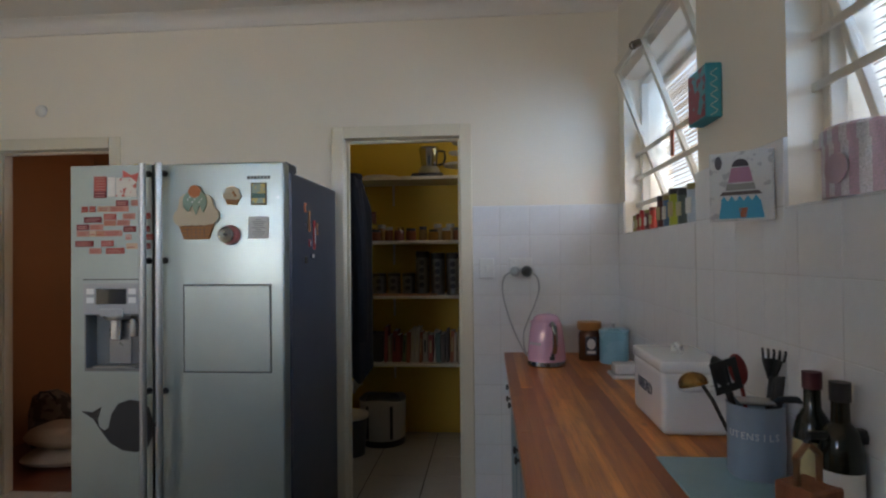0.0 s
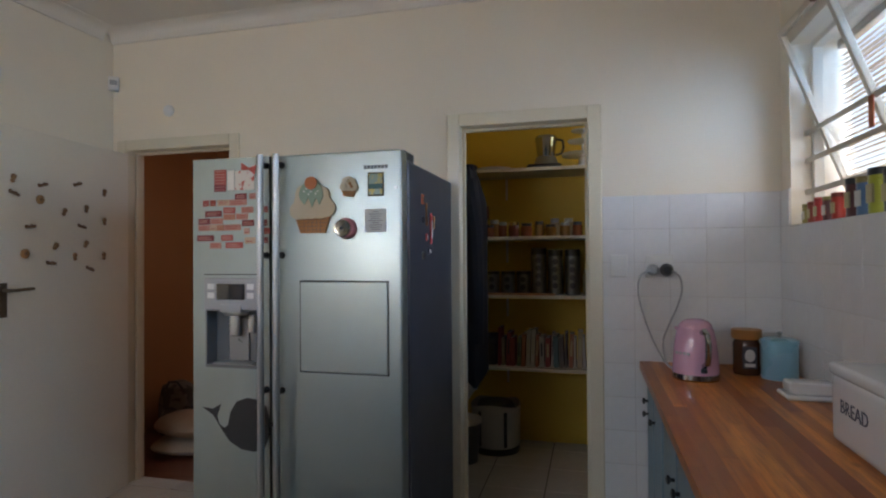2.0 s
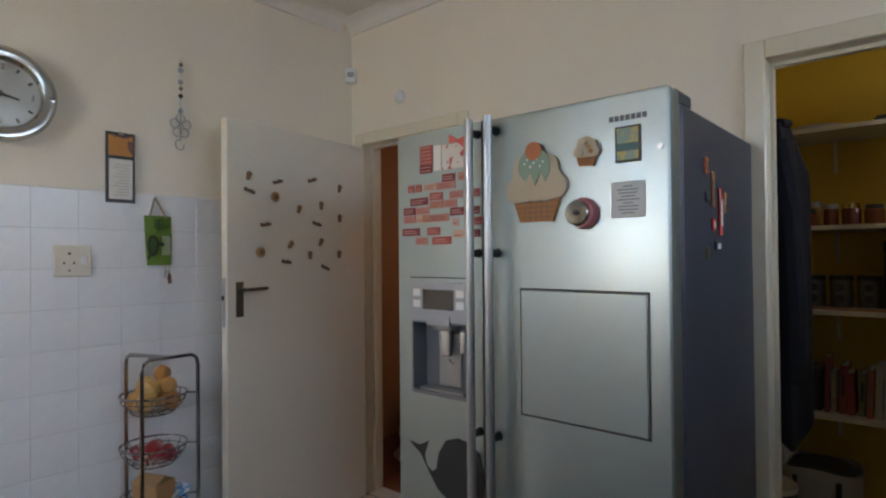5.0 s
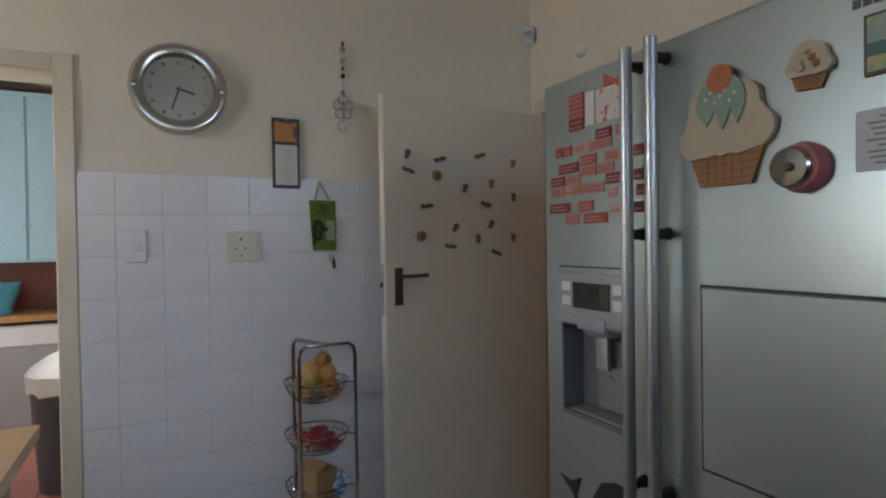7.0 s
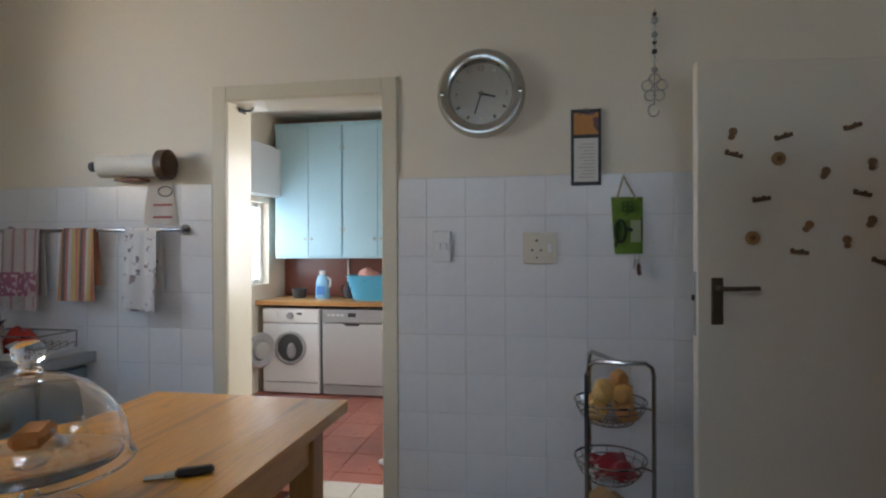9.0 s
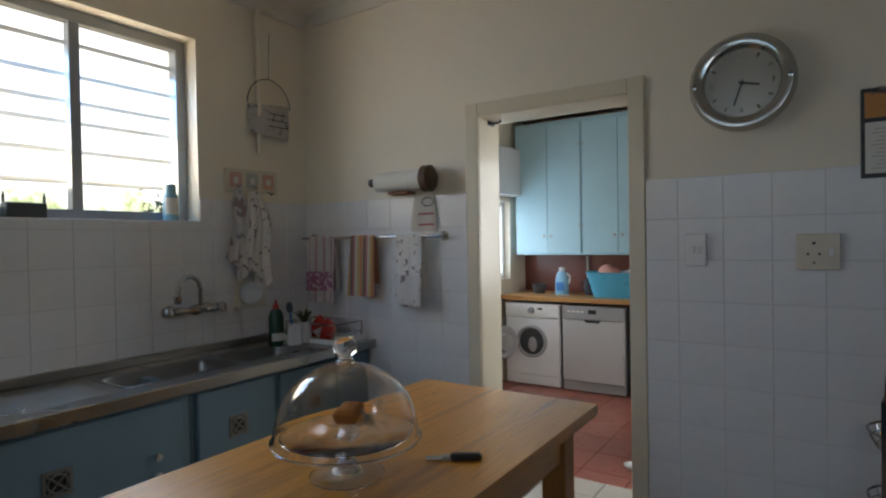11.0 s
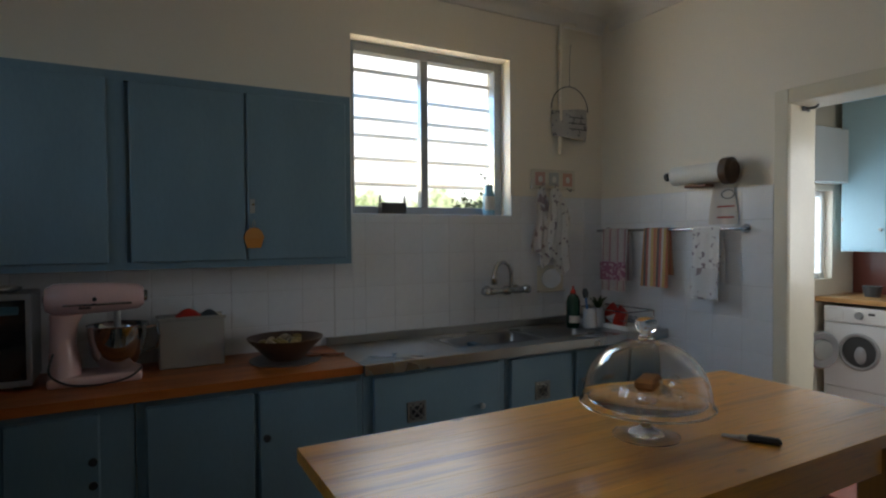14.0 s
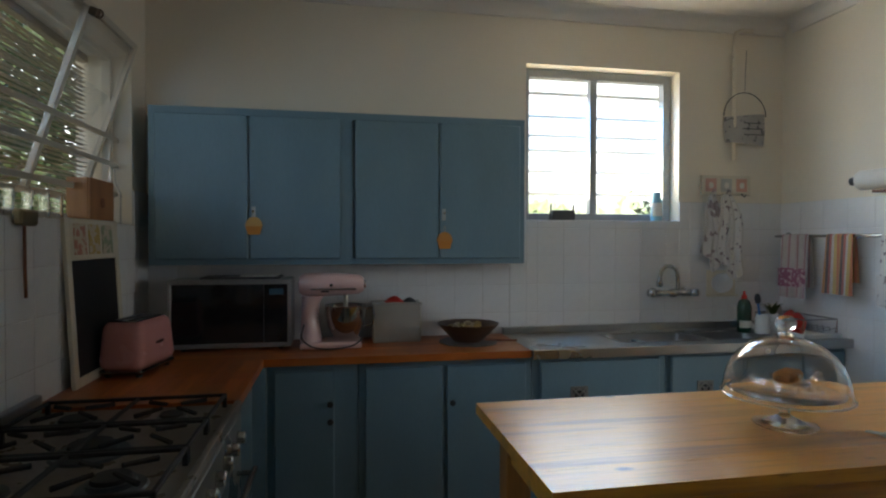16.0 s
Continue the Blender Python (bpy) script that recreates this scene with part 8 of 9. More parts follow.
cupcake(on_fridge(-0.953, 1.582), 1.0, "large wooden cupcake magnet with mint icing and a cherry", True)
cupcake(on_fridge(-0.796, 1.655, 4), 0.38, "small wooden cupcake magnet with curled icing", False)
t = thing("kitchen_timer", on_fridge(-0.806, 1.488), "round pink and chrome kitchen timer stuck on the fridge", "timer")
rx = Matrix.Rotation(radians(90), 4, "X")
part("timer_case", turned(lathe(bmesh.new(), [(0, 0), (0.04, 0), (0.042, 0.012), (0.036, 0.03), (0, 0.03)], 32), rx), flat("timer_pink", (0.4, 0.12, 0.13), 0.35), t)
part("timer_dial", turned(lathe(bmesh.new(), [(0.033, 0.03), (0.034, 0.036), (0.03, 0.04), (0.0, 0.038)], 32), Matrix.Translation((-0.006, 0, 0)) @ rx), "chrome", t)
part("timer_knob", turned(lathe(bmesh.new(), [(0, 0.038), (0.008, 0.038), (0.006, 0.046), (0, 0.046)], 14), Matrix.Translation((-0.006, 0, 0)) @ rx), "dark_grey", t)
t = thing("picture_magnet", on_fridge(-0.685, 1.657), "small framed landscape magnet on the fridge", "magnet")
part("frame", boxes((-0.033, 0.033, -0.005, 0, -0.046, 0.046), bev=0.001), flat("dark_bronze", (0.07, 0.06, 0.03), 0.5), t)
part("picture", boxes((-0.028, 0.028, -0.0058, -0.005, -0.04, 0.041)), patterned("landscape", (0.22, 0.3, 0.24), (0.42, 0.36, 0.12), 30, 0.52, 0.5), t)
part("sea_band", boxes((-0.028, 0.028, -0.0064, -0.0058, -0.018, 0.002)), flat("sea_green", (0.05, 0.13, 0.12), 0.5), t)
t = thing("printed_note", on_fridge(-0.687, 1.517), "grey paper note with centred print on the fridge", "note")
part("note", boxes((-0.045, 0.045, -0.0012, 0, -0.046, 0.046)), flat("grey_paper", (0.56, 0.58, 0.57), 0.8), t)
for k in range(9):
    w = 0.01 + 0.02 * abs(math.sin(k * 1.9 + 0.4))
    part("text_line", boxes((-w, w, -0.0016, -0.0012, -0.036 + k * 0.0085, -0.033 + k * 0.0085)), flat("grey_ink", (0.22, 0.22, 0.22), 0.8), t)
t = thing("whale_magnet", on_fridge(-1.25, 0.69), "flat black whale-shaped chalkboard magnet on the fridge", "magnet")
wh = [(-0.212, 0.062), (-0.165, 0.058), (-0.125, 0.08), (-0.145, 0.03), (-0.135, -0.005), (-0.112, -0.018), (-0.092, -0.005), (-0.08, 0.05), (-0.05, 0.095), (0.0, 0.112), (0.05, 0.105), (0.085, 0.08), (0.1, 0.03), (0.1, -0.04), (0.08, -0.085), (0.03, -0.106), (-0.03, -0.1), (-0.085, -0.07), (-0.125, -0.02), (-0.16, 0.03)]
part("whale", prism(bmesh.new(), wh, -0.003, 0.0), "black", t)
part("fin", prism(bmesh.new(), [(0.1, 0.0), (0.124, 0.035), (0.118, 0.0)], -0.003, 0.0), "black", t)


def on_side(y, z):
    return pose(FX1 + 0.0005, y, z, 0, 0, 90)


SIDE = [(6.42, 1.62, 0.03, 0.045, "terracotta", "terracotta heart magnet"), (6.43, 1.535, 0.025, 0.03, "dark_grey", "dark round magnet"), (6.48, 1.56, 0.02, 0.1, "biscuit_wood", "narrow wooden word magnet"),
        (6.55, 1.5, 0.022, 0.14, "red", "long red figure magnet"), (6.48, 1.46, 0.022, 0.035, "red", "small red magnet"), (6.52, 1.4, 0.045, 0.03, "ink", "dark blue car magnet"), (6.43, 1.38, 0.03, 0.035, "dark_bronze", "small square brown magnet"), (6.6, 1.53, 0.02, 0.06, "biscuit_wood", "wooden letter magnet")]
for y, z, w, h, mt, lab in SIDE:
    t = thing("fridge_magnet", on_side(y, z), lab + " on the side of the fridge", "magnet", "magnets on the side")
    part("magnet", boxes((-w / 2, w / 2, -0.008, 0, -h / 2, h / 2), bev=0.003), mt, t)
    part("magnet_face", boxes((-w * 0.3, w * 0.3, -0.0095, -0.008, -h * 0.3, h * 0.25)), "paper" if mt in ("red", "ink") else "cake_brown", t)
t = thing("fridge_clutter", pose(-1.15, 6.42, FH), "small yellow and white odds and ends lying on the fridge", "clutter")
part("yellow_lid", lathe(bmesh.new(), [(0, 0), (0.05, 0), (0.05, 0.016), (0, 0.018)], 18, (-0.1, -0.15, -0.0)), flat("dull_yellow", (0.45, 0.33, 0.05), 0.5), t)
part("white_lid", lathe(bmesh.new(), [(0, 0), (0.04, 0), (0.04, 0.012), (0, 0.013)], 18, (0.0, -0.12, 0)), "white", t)

# biscuit magnets on the hall door
BIS = [(0.796, 1.765, 2), (0.63, 1.744, 0), (0.405, 1.775, 0), (0.204, 1.76, 2), (0.795, 1.686, 0), (0.647, 1.671, 1), (0.492, 1.628, 2), (0.342, 1.657, 2), (0.206, 1.597, 2),
       (0.703, 1.533, 0), (0.375, 1.549, 0), (0.546, 1.447, 2), (0.342, 1.463, 2), (0.734, 1.403, 1), (0.424, 1.396, 2), (0.21, 1.4, 2), (0.579, 1.353, 0), (0.317, 1.319, 0)]
for k, (bx, bz, kind) in enumerate(BIS):
    m = pose(HINGE.x, HINGE.y, 0.0, 0, 0, ang) @ pose(bx, 0.0205, bz, 0, 20 * math.sin(k), 0)
    t = thing("biscuit_magnet", m, ("small brown word ornament stuck on the door", "round golden biscuit ornament stuck on the door", "small brown figure ornament stuck on the door")[kind], "ornament", "door ornaments")
    rz = Matrix.Rotation(radians(-90), 4, "X")
    if kind == 0:
        bm = boxes((-0.03, 0.03, 0.0, 0.006, -0.006, 0.004), bev=0.002)
        for q in range(4):
            rod(bm, (-0.024 + q * 0.016, 0.0, 0.002 + 0.004 * (q % 2)), (-0.024 + q * 0.016, 0.006, 0.002 + 0.004 * (q % 2)), 0.007, seg=8)
        part("word", bm, flat("dark_biscuit", (0.17, 0.09, 0.04), 0.7), t)
    elif kind == 1:
        part("biscuit", turned(lathe(bmesh.new(), [(0, 0), (0.024, 0), (0.024, 0.006), (0.018, 0.008), (0, 0.008)], 9), rz), flat("gold_biscuit", (0.36, 0.2, 0.08), 0.7), t)
        part("centre", turned(lathe(bmesh.new(), [(0, 0.008), (0.01, 0.008), (0, 0.011)], 10), rz), "dark_biscuit" if "dark_biscuit" in M else "biscuit_wood", t)
    else:
        bm = turned(lathe(bmesh.new(), [(0, 0), (0.015, 0), (0.013, 0.007), (0, 0.008)], 8), rz)
        rod(bm, (0.006, 0.0, -0.018), (0.006, 0.006, -0.018), 0.011, seg=8)
        part("figure", bm, flat("brown_biscuit", (0.24, 0.13, 0.06), 0.7), t)


# ---------------------------------------------------------------- pantry
SHELF_Y = 7.99
for i, z in enumerate((1.978, 1.508, 1.105, 0.61)):
    t = thing("pantry_shelf", pt(0, 0, z), "cream painted pantry shelf on wall brackets", "shelf", "pantry shelves")
    part("board", boxes((PX0, PX1, SHELF_Y, PY1, -0.022, 0.0), bev=0.002), "shelf", t)
    for x in (-0.5, 0.12, 0.55):
        part("bracket", prism(bmesh.new(), [(0, 0), (0.0, -0.16), (0.014, -0.16), (0.014, 0)], 0, 0.02, (x, PY1 - 0.022, -0.022)), "shelf", t)
solid("shelf_batten", boxes((-0.7, -0.12, SHELF_Y + 0.02, SHELF_Y + 0.3, 0, 0.012), bev=0.002), "board_wood", "wooden board under the canisters on the pantry shelf", "board", "thing", pt(0, 0, 1.105))


def pantry_jar(x, y, z, r, h, fill, lid, label="small glass jar with a dark lid on the pantry shelf", grp="spice jars"):
    t = thing("storage_jar", pt(x, y, z), label, "jar", grp)
    part("jar_body", lathe(bmesh.new(), [(0, 0), (r, 0), (r * 1.02, h * 0.06), (r * 1.02, h * 0.7), (r * 0.85, h * 0.8), (0, h * 0.8)], 18), fill, t)
    part("lid", lathe(bmesh.new(), [(r * 0.9, h * 0.78), (r * 0.9, h), (0, h)], 18), lid, t)
    return t


for k, c in enumerate(((0.22, 0.07, 0.03), (0.32, 0.2, 0.08), (0.14, 0.04, 0.03), (0.4, 0.33, 0.2), (0.24, 0.12, 0.03))):
    flat("preserve_%d" % k, c, 0.12)
rng = random.Random(21)
x = -0.66
while x < 0.45:
    r = rng.uniform(0.028, 0.04)
    h = rng.uniform(0.08, 0.115)
    pantry_jar(x, SHELF_Y + 0.07 + rng.uniform(0, 0.05), 1.508, r, h, "preserve_%d" % rng.randrange(5), rng.choice(("black", "dark_grey", "red", "handle_steel", "brass")))
    if rng.random() < 0.4:
        pantry_jar(x + 0.02, SHELF_Y + 0.22, 1.508, 0.033, 0.13, "preserve_%d" % rng.randrange(5), "handle_steel")
    x += 2 * r + rng.uniform(0.008, 0.03)
rk = thing("spice_carousel", pt(-0.68, 8.2, 1.508), "tall wire spice rack with small bottles", "spice rack")
part("rack_post", rod(bmesh.new(), (0, 0, 0), (0, 0, 0.26), 0.008), "chrome", rk)
for z in (0.0, 0.13):
    part("rack_tier", lathe(bmesh.new(), [(0, z), (0.09, z), (0.09, z + 0.006), (0, z + 0.006)], 20), "chrome", rk)
    for k in range(6):
        a = k * math.pi / 3
        part("spice_bottle", lathe(bmesh.new(), [(0, 0), (0.022, 0), (0.022, 0.07), (0.018, 0.075), (0.02, 0.095), (0, 0.095)], 12, (0.06 * math.cos(a), 0.06 * math.sin(a), z + 0.006)), "preserve_%d" % (k % 5), rk)


def canister(x, r, h):
    t = thing("steel_canister", pt(x, SHELF_Y + 0.11, 1.105 + (0.0121 if x < -0.16 else 0.0)), "%s steel canister with a row of windows" % ("tall" if h > 0.2 else "short"), "canister", "steel canisters")
    part("canister_body", lathe(bmesh.new(), [(0, 0), (r, 0), (r, h * 0.88), (0, h * 0.88)], 24), flat("canister_steel", (0.2, 0.2, 0.2), 0.35, 0.9), t)
    part("lid", lathe(bmesh.new(), [(r * 1.02, h * 0.86), (r * 1.02, h), (r * 0.9, h * 1.01), (0, h * 1.01)], 24), "black", t)
    n = 4 if h > 0.2 else 2
    for k in range(n):
        part("window", turned(lathe(bmesh.new(), [(0, 0), (r * 0.4, 0), (r * 0.4, 0.002), (0, 0.002)], 14), Matrix.Translation((0, -r + 0.0, h * (0.14 + 0.7 * (k + 0.4) / n))) @ Matrix.Rotation(radians(90), 4, "X")), "ink", t)


for x in (-0.56, -0.45, -0.34):
    canister(x, 0.048, 0.15)
for x in (-0.235, -0.12, -0.005):
    canister(x, 0.05, 0.31)
gj = thing("glass_canister", pt(0.13, SHELF_Y + 0.13, 1.105), "clear glass storage jar with a domed lid", "jar")
part("jar_glass", lathe(bmesh.new(), [(0, 0), (0.065, 0), (0.07, 0.01), (0.07, 0.13), (0.055, 0.15), (0, 0.15)], 28), flat("pasta_fill", (0.38, 0.3, 0.14), 0.15), gj)
part("lid", lathe(bmesh.new(), [(0.06, 0.15), (0.06, 0.165), (0.03, 0.19), (0.01, 0.195), (0.016, 0.215), (0, 0.222)], 24), "bottle_glass", gj)
pantry_jar(0.29, SHELF_Y + 0.12, 1.105, 0.06, 0.2, "preserve_3", "handle_steel", "large glass jar on the pantry shelf", "big jars")

rng = random.Random(8)
cols = [(0.5, 0.46, 0.38), (0.3, 0.06, 0.05), (0.12, 0.1, 0.09), (0.42, 0.33, 0.2), (0.1, 0.17, 0.18), (0.5, 0.47, 0.42), (0.35, 0.12, 0.06), (0.18, 0.22, 0.12), (0.55, 0.5, 0.42)]
for k, c in enumerate(cols):
    flat("book_%d" % k, c, 0.6)
flat("hot_pink", (0.55, 0.05, 0.12), 0.5)
x = -0.52
k = 0
while x < 0.28:
    w, h, d = rng.uniform(0.014, 0.034), rng.uniform(0.19, 0.27), rng.uniform(0.15, 0.2)
    lean = rng.uniform(-2, 3)
    mt = "book_%d" % rng.randrange(9)
    if x > 0.17:
        mt, w, h = "hot_pink", 0.05, 0.25
    t = thing("book", pose(x, SHELF_Y + 0.045 + rng.uniform(0, 0.03), 0.6105, 0, lean, 0), "%s standing in the row on the pantry shelf" % ("pink file" if x > 0.17 else "cookery book"), "book", "cookery books")
    part("cover", boxes((0, 0.0025, 0, d, 0, h), (w - 0.0025, w, 0, d, 0, h), (0.0025, w - 0.0025, 0, 0.003, 0, h)), mt, t)
    part("pages", boxes((0.0025, w - 0.0025, 0.003, d - 0.006, 0.003, h - 0.004)), "paper", t)
    if rng.random() < 0.6:
        part("spine_print", boxes((w * 0.3, w * 0.7, -0.0008, 0.0, h * 0.35, h * 0.8)), "cream_label" if rng.random() < 0.5 else "ink", t)
    x += w + 0.004 + rng.uniform(0, 0.006)
for bx0, c, lab in ((-0.7, "ink", "dark box beside the books on the pantry shelf"), (-0.61, "dark_grey", "black case beside the books on the pantry shelf")):
    t = thing("storage_box", pt(bx0, SHELF_Y + 0.06, 0.61), lab, "box")
    part("box_body", boxes((0, 0.08, 0, 0.2, 0, 0.2), bev=0.008), c, t)
    part("box_lid", boxes((-0.003, 0.083, -0.003, 0.203, 0.17, 0.205), bev=0.004), c, t)

bl = thing("blender_jug", pt(-0.18, SHELF_Y + 0.15, 1.978), "steel food processor with a jug handle on the top shelf", "blender")
part("motor_base", boxes((-0.13, 0.11, -0.08, 0.08, 0.0, 0.035), bev=0.012), "black", bl)
part("motor_block", lathe(bmesh.new(), [(0.085, 0.035), (0.07, 0.08), (0.06, 0.09), (0, 0.09)], 24), "handle_steel", bl)
part("jug", lathe(bmesh.new(), [(0.06, 0.09), (0.075, 0.2), (0.078, 0.22), (0.07, 0.235), (0, 0.24)], 24), "chrome", bl)
part("jug_handle", tube(bmesh.new(), [(0.075, 0, 0.21), (0.115, 0, 0.2), (0.12, 0, 0.15), (0.105, 0, 0.11), (0.065, 0, 0.1)], 0.009, 8), "black", bl)
cs = thing("cake_stand", pt(0.07, SHELF_Y + 0.17, 1.978), "white china cake stand with stacked plates on the top shelf", "cake stand")
part("pedestal", lathe(bmesh.new(), [(0, 0), (0.06, 0), (0.05, 0.012), (0.03, 0.03), (0.028, 0.085), (0, 0.085)], 24), "enamel", cs)
part("plate", lathe(bmesh.new(), [(0, 0.085), (0.14, 0.09), (0.145, 0.105), (0.135, 0.1), (0, 0.096)], 36), "enamel", cs)
part("upper_stem", rod(bmesh.new(), (0, 0, 0.096), (0, 0, 0.2), 0.008), "enamel", cs)
part("upper_plate", lathe(bmesh.new(), [(0, 0.175), (0.1, 0.185), (0.105, 0.195), (0, 0.185)], 32), "enamel", cs)
part("top_plate", lathe(bmesh.new(), [(0, 0.25), (0.075, 0.26), (0.08, 0.268), (0, 0.258)], 28), "enamel", cs)
part("top_stem", rod(bmesh.new(), (0, 0, 0.185), (0, 0, 0.252), 0.007), "enamel", cs)
dish(pt(-0.55, SHELF_Y + 0.15, 1.978), 0.13, 0.02, "paper", "flat white dish on the top pantry shelf")

coat = thing("hanging_coat", pt(-0.62, 7.42, 0.66), "dark navy coats hanging on the pantry wall", "coat")


def coat_fn(w, d, ph):
    def fn(u, v):
        a = 2 * math.pi * u
        k = 1 - 0.55 * max(0, v - 0.82) / 0.18
        return (w * math.cos(a) * k * (1 + 0.12 * math.sin(5 * a + ph)) + 0.02, d * math.sin(a) * k * (1 + 0.1 * math.sin(7 * a + 2 * ph)), 1.24 * v + 0.04 * math.sin(3 * a + ph) * (1 - v))
    return fn


part("coat_cloth", cloth(coat_fn(0.11, 0.19, 0.6), 36, 12, 0.006), flat("navy_cloth", (0.012, 0.014, 0.022), 0.95), coat)
part("sleeve", tube(bmesh.new(), [(0.06, -0.12, 1.15), (0.1, -0.15, 0.85), (0.1, -0.14, 0.5), (0.09, -0.12, 0.22)], 0.05, 10), "navy_cloth", coat)
part("hook", rod(bmesh.new(), (-0.24, 0, 1.25), (0.02, 0, 1.25), 0.008), "handle_steel", coat)
part("collar", tube(bmesh.new(), [(0.02 + 0.05 * math.cos(q * 0.7854), 0.06 * math.sin(q * 0.7854), 1.24) for q in range(8)], 0.02, 8, True), "navy_cloth", coat)
rag = thing("hanging_rag", pt(-0.56, 7.3, 0.58), "crumpled white rag hanging under the coats", "rag")
part("rag_cloth", cloth(lambda u, v: (0.06 * (u - 0.5) * (1.3 - v) + 0.02 * v, 0.03 * math.sin(7 * u + 3 * v), 0.14 * v - 0.03 * math.sin(5 * u)), 12, 6, 0.003), "cream_cloth", rag)

lb = thing("cloth_basket", pt(-0.55, 8.14, 0), "round off-white canvas basket with dark strap handles on the floor", "basket")
bm = lathe(bmesh.new(), [(0, 0.0), (0.16, 0.0), (0.165, 0.03), (0.175, 0.33), (0.168, 0.335), (0.155, 0.04), (0, 0.02)], 36)
for v in bm.verts:
    a = math.atan2(v.co.y, v.co.x)
    v.co.x *= 1 + 0.03 * math.sin(5 * a + 9 * v.co.z)
    v.co.z += 0.012 * math.sin(3 * a) * (v.co.z > 0.2)
part("basket_cloth", bm, flat("canvas", (0.5, 0.47, 0.41), 0.95), lb)
part("dark_foot", lathe(bmesh.new(), [(0.167, 0.0), (0.169, 0.045), (0.162, 0.045)], 36), "black", lb)
for a in (-120, -60):
    q = radians(a)
    part("strap", turned(boxes((-0.012, 0.012, -0.004, 0.0, 0.06, 0.3), bev=0.001), Matrix.Translation((0.176 * math.cos(q), 0.176 * math.sin(q), 0)) @ Matrix.Rotation(q + radians(90), 4, "Z")), "black", lb)
part("dark_cloth", lathe(bmesh.new(), [(0, 0.3), (0.15, 0.29), (0.12, 0.34), (0, 0.35)], 18), "dark_grey", lb)
pb = thing("plastic_bucket", pt(-0.73, 7.86, 0), "grey lidded bucket on the pantry floor", "bucket")
part("bucket_body", lathe(bmesh.new(), [(0, 0), (0.1, 0), (0.12, 0.27), (0, 0.27)], 28), "dark_grey", pb)
part("bucket_lid", lathe(bmesh.new(), [(0.125, 0.26), (0.125, 0.285), (0, 0.29)], 28), "cream", pb)
for k, (z, c) in enumerate(((0.0, "ink"), (0.13, "dark_grey"), (0.27, "hot_pink"), (0.36, "black"))):
    t = thing("storage_crate", pt(0.34, 8.16, z), "dark plastic crate stacked under the pantry shelf" if c != "hot_pink" else "pink folded cloth between the crates", "crate", "stacked crates")
    part("crate_body", boxes((-0.13, 0.13, -0.15, 0.15, 0.0, (0.13, 0.14, 0.09, 0.16)[k]), bev=0.008), c, t)
    part("crate_rim", boxes((-0.135, 0.135, -0.155, -0.145, (0.13, 0.14, 0.09, 0.16)[k] - 0.02, (0.13, 0.14, 0.09, 0.16)[k] - 0.004), bev=0.002), "handle_steel" if k == 1 else c, t)

# ---------------------------------------------------------------- hall
ruck = thing("rucksack", pt(-3.06, 7.95, 0, 20), "dark camouflage rucksack standing on the hall floor", "rucksack")
bm = lathe(bmesh.new(), [(0, 0), (0.14, 0.0), (0.16, 0.06), (0.155, 0.26), (0.12, 0.36), (0.05, 0.4), (0, 0.4)], 24, sy=0.75)
for v in bm.verts:
    v.co += Vector((noise.noise(v.co * 9), noise.noise(v.co * 9 + Vector((5, 0, 0))), noise.noise(v.co * 7))) * 0.02
part("pack", bm, patterned("camo", (0.06, 0.05, 0.045), (0.15, 0.13, 0.11), 14, 0.5), ruck)
part("front_pocket", boxes((-0.09, 0.09, -0.16, -0.1, 0.05, 0.2), bev=0.02), "camo", ruck)
part("strap", tube(bmesh.new(), [(-0.06, -0.09, 0.36), (-0.03, -0.12, 0.42), (0.03, -0.12, 0.42), (0.06, -0.09, 0.36)], 0.01, 8), "black", ruck)


def sack(m, l, w, h, mat, label):
    t = thing("cushion", m, label, "cushion", "floor cushions")
    bm = bmesh.new()
    bmesh.ops.create_uvsphere(bm, u_segments=24, v_segments=14, radius=1)
    for v in bm.verts:
        n = noise.noise(v.co * 2.2 + Vector((l * 10, 0, 0)))
        v.co = Vector((l * math.copysign(abs(v.co.x) ** 0.7, v.co.x), w * math.copysign(abs(v.co.y) ** 0.7, v.co.y), h * (v.co.z * (1 + 0.25 * n)) + h))
    part("cushion_cover", bm, mat, t)
    part("seam", tube(bmesh.new(), [(l * 0.99 * math.copysign(abs(math.cos(q * 0.262)) ** 0.7, math.cos(q * 0.262)), w * 0.99 * math.copysign(abs(math.sin(q * 0.262)) ** 0.7, math.sin(q * 0.262)), h) for q in range(24)], 0.006, 6, True), mat, t)


flat("beige_cloth", (0.4, 0.32, 0.24), 0.95)
flat("tan_cloth", (0.32, 0.22, 0.14), 0.95)
sack(pt(-2.66, 7.6, 0, 10), 0.26, 0.2, 0.055, "beige_cloth", "pale folded floor cushion on the hall floor")
sack(pt(-2.68, 7.62, 0.11, -8), 0.25, 0.19, 0.075, "tan_cloth", "tan floor cushion lying on another in the hall")

# ---------------------------------------------------------------- laundry
LF, LCT = -5.72, 0.79        # machine fronts, underside of the worktop
worktop("worktop", -6.36, LF + 0.015, LY0 + 0.005, 5.0, 0.845, "laundry_wood", 1, 4, "honey-coloured wooden laundry worktop", 0.045)


def appliance(name, y0, y1, label, mat):
    """A floor appliance; local x runs along its front to the viewer's right, the front faces -y."""
    t = thing(name, pose(LF, y0, LZ, 0, 0, 90), label, name.replace("_", " "))
    w = y1 - y0
    part("casing", boxes((0, w, 0.02, 0.58, 0.012, 0.848), (0.04, w - 0.04, 0.06, 0.5, 0.0, 0.012), bev=0.006), mat, t)
    return t, w


